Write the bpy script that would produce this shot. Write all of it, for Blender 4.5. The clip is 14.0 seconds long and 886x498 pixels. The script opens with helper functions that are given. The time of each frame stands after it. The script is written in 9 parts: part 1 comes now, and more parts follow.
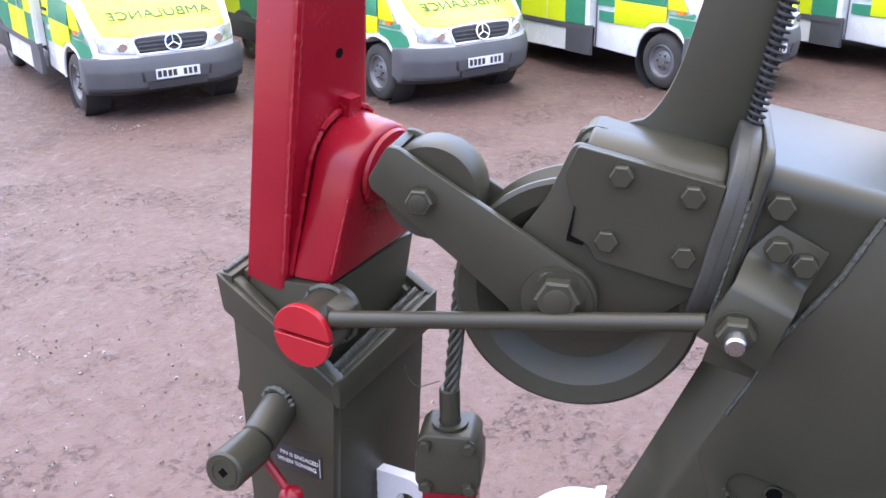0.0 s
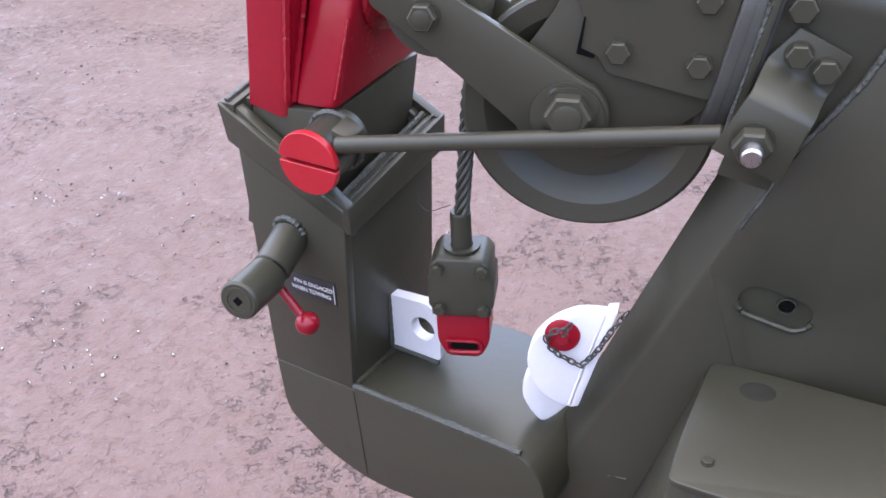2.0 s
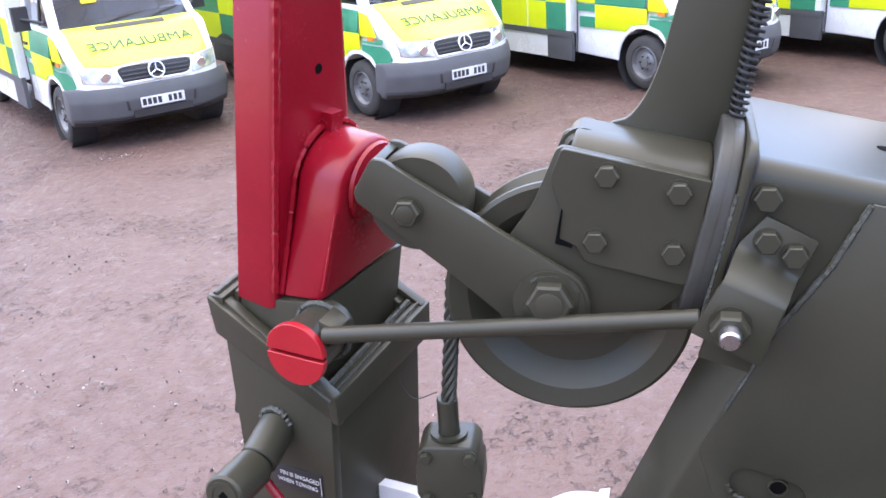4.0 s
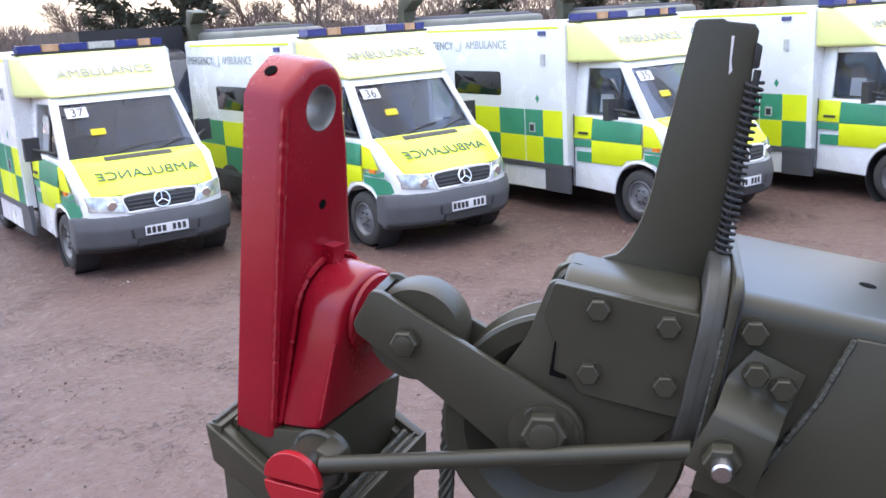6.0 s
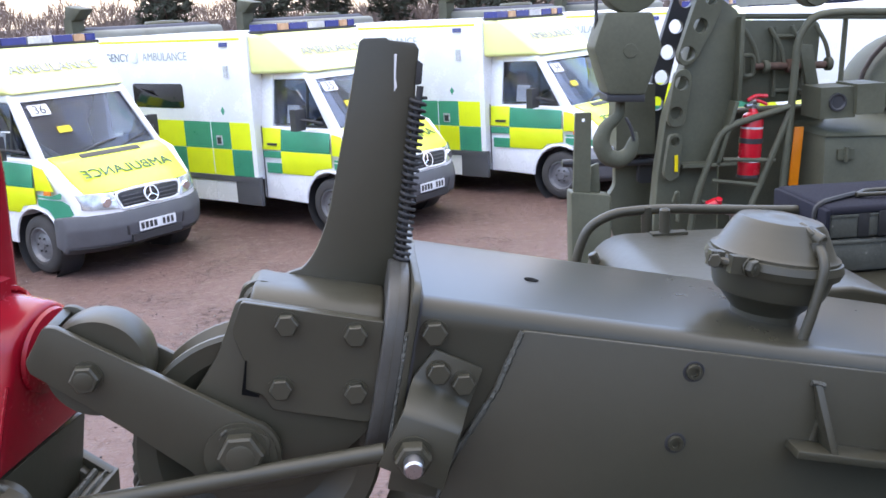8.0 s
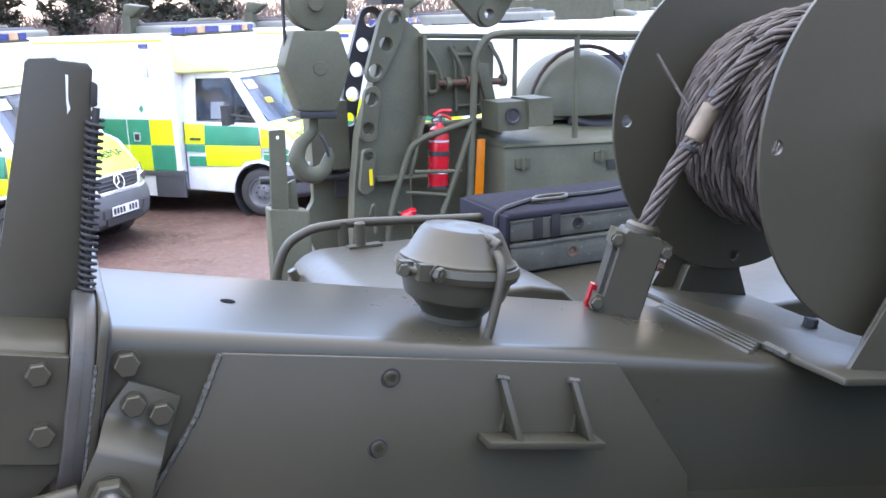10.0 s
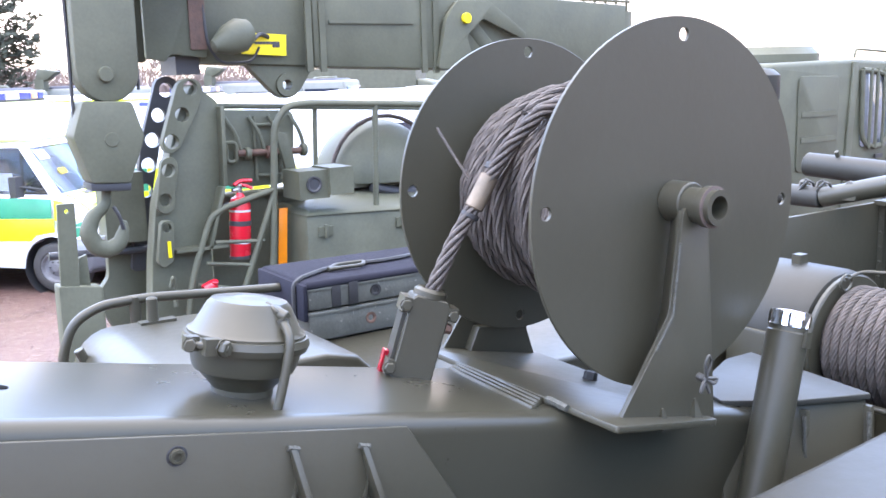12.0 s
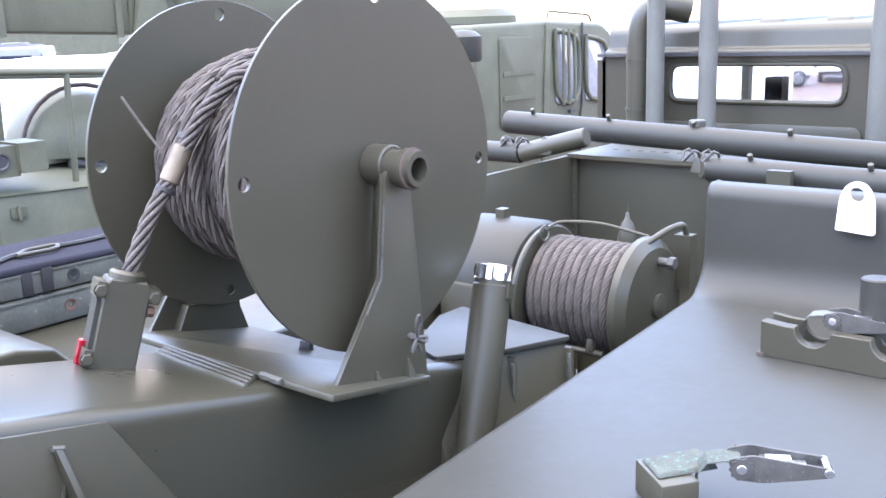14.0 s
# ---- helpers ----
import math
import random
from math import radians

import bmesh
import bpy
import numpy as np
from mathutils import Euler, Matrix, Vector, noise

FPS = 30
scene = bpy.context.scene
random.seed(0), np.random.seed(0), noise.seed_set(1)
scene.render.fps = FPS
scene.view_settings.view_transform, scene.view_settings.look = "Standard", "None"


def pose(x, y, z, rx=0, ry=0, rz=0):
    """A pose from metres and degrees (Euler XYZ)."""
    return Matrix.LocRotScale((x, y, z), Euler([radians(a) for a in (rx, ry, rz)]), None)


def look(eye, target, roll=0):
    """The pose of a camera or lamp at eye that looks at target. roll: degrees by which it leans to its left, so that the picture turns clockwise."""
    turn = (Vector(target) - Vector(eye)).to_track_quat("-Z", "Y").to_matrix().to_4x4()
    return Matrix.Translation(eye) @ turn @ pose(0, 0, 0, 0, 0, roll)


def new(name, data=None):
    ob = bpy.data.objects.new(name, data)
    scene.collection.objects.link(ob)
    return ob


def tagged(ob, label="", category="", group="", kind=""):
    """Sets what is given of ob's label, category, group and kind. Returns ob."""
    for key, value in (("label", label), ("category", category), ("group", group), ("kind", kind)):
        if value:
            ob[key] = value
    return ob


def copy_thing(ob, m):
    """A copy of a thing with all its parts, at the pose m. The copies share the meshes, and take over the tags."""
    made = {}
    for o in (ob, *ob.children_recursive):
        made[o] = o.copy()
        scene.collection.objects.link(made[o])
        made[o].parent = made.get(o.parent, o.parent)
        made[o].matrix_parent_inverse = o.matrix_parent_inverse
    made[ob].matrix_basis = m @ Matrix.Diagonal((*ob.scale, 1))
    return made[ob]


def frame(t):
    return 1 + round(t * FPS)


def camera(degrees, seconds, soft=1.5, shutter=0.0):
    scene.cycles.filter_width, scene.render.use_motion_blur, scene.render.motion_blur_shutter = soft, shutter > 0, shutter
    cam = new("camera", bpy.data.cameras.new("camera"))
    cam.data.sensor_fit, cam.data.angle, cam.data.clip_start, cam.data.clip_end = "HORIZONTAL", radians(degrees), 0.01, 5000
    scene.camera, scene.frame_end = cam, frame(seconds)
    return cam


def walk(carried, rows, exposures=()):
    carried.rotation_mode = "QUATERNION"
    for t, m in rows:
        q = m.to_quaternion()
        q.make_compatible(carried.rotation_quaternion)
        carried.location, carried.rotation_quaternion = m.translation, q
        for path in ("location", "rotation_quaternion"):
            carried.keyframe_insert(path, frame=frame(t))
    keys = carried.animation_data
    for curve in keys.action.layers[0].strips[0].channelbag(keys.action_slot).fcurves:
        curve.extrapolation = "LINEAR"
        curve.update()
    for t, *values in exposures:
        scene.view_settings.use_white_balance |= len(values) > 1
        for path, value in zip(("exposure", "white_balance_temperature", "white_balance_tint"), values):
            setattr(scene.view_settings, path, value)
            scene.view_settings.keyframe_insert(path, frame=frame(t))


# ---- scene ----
cam = camera(49.79, 14.0, soft=1.6)
PATH = [
    (0, (-0.0633, 0.0685, 2.7974), (-0.5541, 1.8523, 2.0377), -1.08),
    (0.5, (-0.0673, 0.0849, 2.7981), (-0.5567, 1.8254, 1.9430), -1.46),
    (1, (-0.0747, 0.0879, 2.7923), (-0.5357, 1.7996, 1.8663), -1.44),
    (1.5, (-0.0702, 0.0971, 2.7803), (-0.5391, 1.7536, 1.7624), -2.28),
    (2, (-0.0606, 0.0878, 2.7704), (-0.5496, 1.7072, 1.7034), -3.54),
    (2.5, (-0.0549, 0.0709, 2.7679), (-0.5489, 1.7261, 1.7599), -4.50),
    (3, (-0.0714, 0.0746, 2.7790), (-0.5550, 1.7972, 1.8853), -4.15),
    (3.5, (-0.0660, 0.0776, 2.7868), (-0.5399, 1.8454, 1.9804), -4.19),
    (5.8, (-0.0388, 0.0387, 2.8050), (-0.5422, 1.9077, 2.3016), -3.46),
    (6, (-0.0450, 0.0374, 2.8066), (-0.5283, 1.9182, 2.3280), -3.33),
    (6.5, (-0.0463, 0.0414, 2.8073), (-0.3553, 1.9665, 2.3615), -2.88),
    (7, (-0.0437, 0.0405, 2.8109), (-0.1880, 1.9858, 2.3692), -2.57),
    (7.5, (-0.0313, 0.0375, 2.8152), (-0.0144, 1.9753, 2.3206), -2.77),
    (8, (-0.0235, 0.0267, 2.8170), (0.1149, 1.9604, 2.3251), -2.91),
    (8.5, (-0.0166, 0.0328, 2.8170), (0.2634, 1.9482, 2.3142), -2.83),
    (9, (-0.0111, 0.0319, 2.8197), (0.4415, 1.9114, 2.3073), -2.41),
    (9.2, (-0.0081, 0.0290, 2.8209), (0.4938, 1.8959, 2.3084), -2.41),
    (11.3, (-0.0154, -0.0381, 2.8333), (0.9907, 1.6465, 2.4462), -0.94),
    (11.5, (-0.0107, -0.0431, 2.8376), (1.0030, 1.6424, 2.4751), -1.02),
    (12, (0.0109, -0.0480, 2.8371), (1.1030, 1.5877, 2.4739), -1.53),
    (12.5, (0.0387, -0.0415, 2.8405), (1.2208, 1.5241, 2.4513), -1.99),
    (13, (0.0567, -0.0307, 2.8388), (1.3556, 1.4297, 2.4144), -1.92),
    (13.5, (0.0642, -0.0262, 2.8372), (1.4605, 1.3329, 2.3863), -1.77),
    (14, (0.0705, -0.0453, 2.8358), (1.5676, 1.2012, 2.3828), -2.01),
]
EXPOSURES = [(0.0, 0.78, 9700, 21), (1.0, 0.96, 9700, 21), (2.0, 0.82, 9500, 21), (3.0, 0.97, 9700, 21), (3.5, 0.94, 9700, 21), (6.0, 0.26, 9700, 18), (9.0, 0.66, 9400, 20), (11.5, 1.50, 9000, 21), (14.0, 1.80, 9150, 22)]
walk(cam, [(t, look(eye, target, roll)) for t, eye, target, roll in PATH], EXPOSURES)

# ---- sky, sun ----
SUN_AZ, SUN_EL = 145.0, 56.0          # azimuth counter-clockwise from +x, elevation
world = bpy.data.worlds.new("world")
scene.world = world
world.use_nodes = True
wn = world.node_tree.nodes
wl = world.node_tree.links
sky = wn.new("ShaderNodeTexSky")
sky.sky_type = "NISHITA"
sky.sun_disc = False
sky.sun_elevation = radians(SUN_EL)
sky.sun_rotation = radians(90.0 - SUN_AZ)
sky.air_density, sky.dust_density, sky.ozone_density = 1.0, 0.8, 2.0
# broken bright cloud over the blue
wtc = wn.new("ShaderNodeTexCoord")
wmap = wn.new("ShaderNodeMapping")
wmap.inputs["Scale"].default_value = (1.0, 1.0, 3.0)
wnoise = wn.new("ShaderNodeTexNoise")
wnoise.inputs["Scale"].default_value = 1.6
wnoise.inputs["Detail"].default_value = 6.0
wramp = wn.new("ShaderNodeValToRGB")
wramp.color_ramp.elements[0].position = 0.14
wramp.color_ramp.elements[1].position = 0.36
wmix = wn.new("ShaderNodeMix")
wmix.data_type = "RGBA"
# thin cloud: white near the horizon, brighter and bluer overhead
wsep = wn.new("ShaderNodeSeparateXYZ")
wl.new(wtc.outputs["Generated"], wsep.inputs[0])
wgrad = wn.new("ShaderNodeValToRGB")
for p in (0.08, 0.22, 0.42, 0.70):
    wgrad.color_ramp.elements.new(p)
for e, (p, c) in zip(wgrad.color_ramp.elements, ((0.0, (8.1, 8.1, 8.5)), (0.08, (7.9, 8.6, 10.3)), (0.22, (6.8, 11.8, 23.0)), (0.42, (7.6, 15.8, 33.5)), (0.70, (14.0, 20.0, 32.0)), (1.0, (18.0, 22.0, 30.0)))):
    e.position, e.color = p, (*[k / 42 for k in c], 1)
wl.new(wsep.outputs["Z"], wgrad.inputs["Fac"])
wscale = wn.new("ShaderNodeVectorMath")
wscale.operation = "SCALE"
wl.new(wgrad.outputs["Color"], wscale.inputs[0])
# the cloud is brighter on the sun's side of the sky
wside = wn.new("ShaderNodeMapRange")
wside.inputs["From Min"].default_value, wside.inputs["From Max"].default_value = -0.9, 0.9
wside.inputs["To Min"].default_value, wside.inputs["To Max"].default_value = 26.0, 50.0
wdot = wn.new("ShaderNodeVectorMath")
wdot.operation = "DOT_PRODUCT"
wdot.inputs[1].default_value = (-0.62, 0.78, 0.0)
wl.new(wtc.outputs["Generated"], wdot.inputs[0])
wl.new(wdot.outputs["Value"], wside.inputs["Value"])
wl.new(wside.outputs["Result"], wscale.inputs["Scale"])
wl.new(wscale.outputs[0], wmix.inputs[7])
wl.new(wtc.outputs["Generated"], wmap.inputs["Vector"])
wl.new(wmap.outputs["Vector"], wnoise.inputs["Vector"])
wl.new(wnoise.outputs["Fac"], wramp.inputs["Fac"])
wl.new(wramp.outputs["Color"], wmix.inputs[0])
wl.new(sky.outputs["Color"], wmix.inputs[6])
wl.new(wmix.outputs[2], wn["Background"].inputs["Color"])
wn["Background"].inputs["Strength"].default_value = 0.15
sun_data = bpy.data.lights.new("sun", "SUN")
sun_data.energy, sun_data.angle, sun_data.color = 0.5, radians(90.0), (1.0, 0.97, 0.93)
sun = new("sun", sun_data)
sun_dir = Vector((math.cos(radians(SUN_EL)) * math.cos(radians(SUN_AZ)), math.cos(radians(SUN_EL)) * math.sin(radians(SUN_AZ)), math.sin(radians(SUN_EL))))
sun.matrix_world = look(sun_dir * 60, (0, 0, 0))

EYE = 2.84                                   # height of the camera over the ground
LEVEL = pose(0, 0, EYE)                      # frame of the own truck, level with the eye
BOOM = pose(0, 0, EYE, 0, 12, 0)             # frame of the jib, which falls 12 degrees towards the cab
COLUMN = pose(-0.602, 1.28, EYE, 0, 0, -18)  # frame of the swung towing arm
GROUND = pose(0, 0, 0)


# ---- materials ----
def material(name, base, rough=0.5, metal=0.0, vary=0.12, scale=6.0, bump=0.0, bump_scale=60.0, coat=0.0, second=None, spots=0.0, spec=0.5, rvary=0.1):
    """Paint-like surface: colour clouds at two scales, uneven gloss, fine relief. second, spots: a colour that shows in worn flecks."""
    m = bpy.data.materials.new(name)
    m.use_nodes = True
    n, l = m.node_tree.nodes, m.node_tree.links
    b = n["Principled BSDF"]
    b.inputs["Metallic"].default_value = metal
    b.inputs["Specular IOR Level"].default_value = spec
    if coat:
        b.inputs["Coat Weight"].default_value = coat
        b.inputs["Coat Roughness"].default_value = 0.15
    tc = n.new("ShaderNodeTexCoord")
    big = n.new("ShaderNodeTexNoise")
    big.inputs["Scale"].default_value, big.inputs["Detail"].default_value = scale, 5.0
    fine = n.new("ShaderNodeTexNoise")
    fine.inputs["Scale"].default_value, fine.inputs["Detail"].default_value = scale * 14, 4.0
    l.new(tc.outputs["Object"], big.inputs["Vector"])
    l.new(tc.outputs["Object"], fine.inputs["Vector"])
    add = n.new("ShaderNodeMath")
    add.operation = "MULTIPLY_ADD"
    l.new(big.outputs["Fac"], add.inputs[0])
    add.inputs[1].default_value = 0.7
    half = n.new("ShaderNodeMath")
    half.operation = "MULTIPLY"
    l.new(fine.outputs["Fac"], half.inputs[0])
    half.inputs[1].default_value = 0.3
    l.new(half.outputs[0], add.inputs[2])
    ramp = n.new("ShaderNodeMapRange")
    ramp.inputs["From Min"].default_value, ramp.inputs["From Max"].default_value = 0.3, 0.7
    ramp.inputs["To Min"].default_value, ramp.inputs["To Max"].default_value = 1 - vary, 1 + vary
    l.new(add.outputs[0], ramp.inputs["Value"])
    mul = n.new("ShaderNodeVectorMath")
    mul.operation = "SCALE"
    mul.inputs[0].default_value = base
    l.new(ramp.outputs["Result"], mul.inputs["Scale"])
    colour = mul.outputs[0]
    if second:
        speck = n.new("ShaderNodeTexNoise")
        speck.inputs["Scale"].default_value, speck.inputs["Detail"].default_value = scale * 5, 8.0
        l.new(tc.outputs["Object"], speck.inputs["Vector"])
        cut = n.new("ShaderNodeMapRange")
        cut.inputs["From Min"].default_value, cut.inputs["From Max"].default_value = 1 - spots, 1 - spots + 0.06
        l.new(speck.outputs["Fac"], cut.inputs["Value"])
        mix = n.new("ShaderNodeMix")
        mix.data_type = "RGBA"
        l.new(cut.outputs["Result"], mix.inputs[0])
        l.new(colour, mix.inputs[6])
        mix.inputs[7].default_value = (*second, 1)
        colour = mix.outputs[2]
    l.new(colour, b.inputs["Base Color"])
    rr = n.new("ShaderNodeMapRange")
    rr.inputs["From Min"].default_value, rr.inputs["From Max"].default_value = 0.3, 0.7
    rr.inputs["To Min"].default_value, rr.inputs["To Max"].default_value = max(rough - rvary, 0.02), min(rough + rvary, 1)
    l.new(add.outputs[0], rr.inputs["Value"])
    l.new(rr.outputs["Result"], b.inputs["Roughness"])
    if bump:
        bn = n.new("ShaderNodeTexNoise")
        bn.inputs["Scale"].default_value, bn.inputs["Detail"].default_value = bump_scale, 3.0
        l.new(tc.outputs["Object"], bn.inputs["Vector"])
        bp = n.new("ShaderNodeBump")
        bp.inputs["Strength"].default_value, bp.inputs["Distance"].default_value = bump, 0.01
        l.new(bn.outputs["Fac"], bp.inputs["Height"])
        l.new(bp.outputs["Normal"], b.inputs["Normal"])
    return m


OLIVE = material("olive_paint", (0.0400, 0.0368, 0.0250), 0.38, vary=0.08, scale=4, bump=0.05, bump_scale=35, second=(0.056, 0.053, 0.041), spots=0.20, spec=0.36, rvary=0.05)
OLIVE_GLOSS = material("glossy_olive_paint", (0.0345, 0.0325, 0.023), 0.28, vary=0.06, scale=3, bump=0.01, bump_scale=8, spec=0.30, rvary=0.008)
OLIVE_DECK = material("olive_deck_paint", (0.031, 0.0305, 0.0255), 0.46, vary=0.12, scale=3, bump=0.05, bump_scale=25, second=(0.046, 0.045, 0.040), spots=0.24, spec=0.22, rvary=0.06)
OLIVE_OLD = material("old_olive_paint", (0.080, 0.081, 0.054), 0.55, vary=0.22, scale=5, bump=0.10, bump_scale=30, second=(0.10, 0.075, 0.05), spots=0.25, spec=0.3)
WELD = material("painted_weld_bead", (0.060, 0.060, 0.050), 0.50, vary=0.3, scale=40, bump=0.5, bump_scale=160, second=(0.14, 0.137, 0.13), spots=0.36, spec=0.3)
RED = material("red_enamel", (0.27, 0.005, 0.014), 0.22, vary=0.12, scale=8, bump=0.08, bump_scale=30, spec=0.40)
RED_FLAT = material("red_marker_paint", (0.42, 0.010, 0.018), 0.35, vary=0.08, scale=20)
WHITE = material("white_gloss_paint", (0.66, 0.64, 0.66), 0.4, vary=0.05, scale=12, bump=0.10, bump_scale=50, second=(0.50, 0.46, 0.46), spots=0.25)
BLACK = material("black_parts_and_gap_shade", (0.018, 0.018, 0.019), 0.65, vary=0.2, scale=20, bump=0.1, bump_scale=80)
BORE = material("bare_bore_steel", (0.22, 0.22, 0.21), 0.45, metal=0.6, vary=0.35, scale=25, bump=0.2)
STEEL = material("bare_steel", (0.45, 0.45, 0.46), 0.3, metal=1.0, vary=0.2, scale=30)
CHROME = material("chrome", (0.85, 0.85, 0.86), 0.08, metal=1.0, vary=0.05, rvary=0.04)
ROPE = material("greasy_wire_rope", (0.076, 0.063, 0.055), 0.58, vary=0.5, scale=30, bump=0.3, bump_scale=200, second=(0.16, 0.145, 0.13), spots=0.36, spec=0.22)
ROPE_PAINTED = material("painted_wire_rope", (0.06, 0.062, 0.05), 0.5, vary=0.3, scale=30, second=(0.15, 0.15, 0.13), spots=0.32)
COLLAR = material("scuffed_collar_steel", (0.050, 0.048, 0.042), 0.45, vary=0.25, scale=12, bump=0.08, bump_scale=60, second=(0.12, 0.118, 0.11), spots=0.32, spec=0.35)
BRASS = material("dull_brass_ferrule", (0.15, 0.115, 0.082), 0.6, metal=0.3, vary=0.35, scale=30)
CANVAS = material("navy_canvas", (0.015, 0.0155, 0.022), 0.9, spec=0.12, vary=0.25, scale=12, bump=0.25, bump_scale=300)
GRUBBY = material("grubby_plated_steel", (0.050, 0.048, 0.043), 0.5, metal=0.2, vary=0.4, scale=30, bump=0.1, bump_scale=90, second=(0.13, 0.12, 0.11), spots=0.36)
WOOD_DARK = material("worn_olive_crate", (0.075, 0.078, 0.066), 0.6, vary=0.35, scale=10, bump=0.2, bump_scale=60, second=(0.2, 0.19, 0.17), spots=0.36)
RUST = material("rusty_steel", (0.10, 0.052, 0.036), 0.75, vary=0.4, scale=25, bump=0.3)
DIMPLE_DARK = material("dimple_shade_paint", (0.026, 0.024, 0.019), 0.62, vary=0.3, scale=20, spec=0.2)
# near-black that stands for the shade inside holes and the notch
HOLE = material("hole_shadow", (0.004, 0.004, 0.004), 0.95, spec=0.05)
RUST_DIM = material("dull_rust_stain", (0.065, 0.045, 0.036), 0.7, vary=0.4, scale=25)
STACK = material("dull_grey_green_pipe", (0.090, 0.091, 0.080), 0.42, vary=0.15, scale=6, bump=0.05, spec=0.4)
PLAQUE = material("black_plaque", (0.02, 0.02, 0.022), 0.4)
INK = material("pale_lettering", (0.6, 0.6, 0.6), 0.5)
GREY = material("grey_plastic_bumper", (0.085, 0.087, 0.095), 0.55, vary=0.15, scale=4)
DARK = material("dark_trim", (0.03, 0.03, 0.032), 0.5)
TYRE = material("dusty_tyre", (0.045, 0.042, 0.04), 0.85, vary=0.3, scale=8, bump=0.2)
VAN_WHITE = material("van_white_paint", (0.78, 0.79, 0.80), 0.25, vary=0.05, scale=2, coat=0.3)
VAN_YELLOW = material("fluorescent_yellow_panel", (0.72, 0.80, 0.03), 0.4, vary=0.06, scale=3)
VAN_PALE = material("faded_yellow_film", (0.80, 0.82, 0.34), 0.35, vary=0.06, scale=0.7, coat=0.2)
VAN_GREEN = material("green_panel", (0.003, 0.26, 0.15), 0.35, vary=0.1, scale=3)
VAN_TEXT = material("dark_green_lettering", (0.02, 0.10, 0.05), 0.5)
VAN_TEXT_PALE = material("bleached_lettering", (0.36, 0.37, 0.36), 0.6, spec=0.2)
VAN_TEXT_GREY = material("grey_lettering", (0.17, 0.18, 0.17), 0.6, spec=0.2)
NAVY = material("dark_navy_paint", (0.012, 0.013, 0.018), 0.4, vary=0.2, scale=3)
BLUE_LENS = material("blue_beacon_lens", (0.02, 0.04, 0.22), 0.15, coat=0.5)
CLEAR_LENS = material("clear_lamp_lens", (0.62, 0.64, 0.66), 0.12, metal=0.3, coat=0.8, vary=0.3, scale=30)
HEADLAMP = material("headlamp_lens", (0.48, 0.50, 0.52), 0.10, metal=0.5, coat=0.8, vary=0.7, scale=9)
AMBER = material("amber_lens", (0.75, 0.18, 0.02), 0.3)
ORANGE = material("orange_reflector", (0.85, 0.22, 0.01), 0.35)
SIGN_YELLOW = material("yellow_sign", (0.75, 0.55, 0.01), 0.45)
PAPER = material("paper_white", (0.75, 0.75, 0.76), 0.8)
PLATE_WHITE = material("number_plate_white", (0.72, 0.73, 0.74), 0.4)
RED_EXT = material("extinguisher_red", (0.60, 0.012, 0.025), 0.25, coat=0.3)


def glass(name, tint, rough=0.03):
    m = bpy.data.materials.new(name)
    m.use_nodes = True
    b = m.node_tree.nodes["Principled BSDF"]
    b.inputs["Base Color"].default_value = (*tint, 1)
    b.inputs["Roughness"].default_value = rough
    b.inputs["Transmission Weight"].default_value = 1.0
    b.inputs["IOR"].default_value = 1.45
    return m


GLASS = glass("window_glass", (0.75, 0.82, 0.85))
TINTED = material("dark_tinted_glass", (0.012, 0.010, 0.011), 0.06, coat=0.5, vary=0.3, scale=3, rvary=0.02)


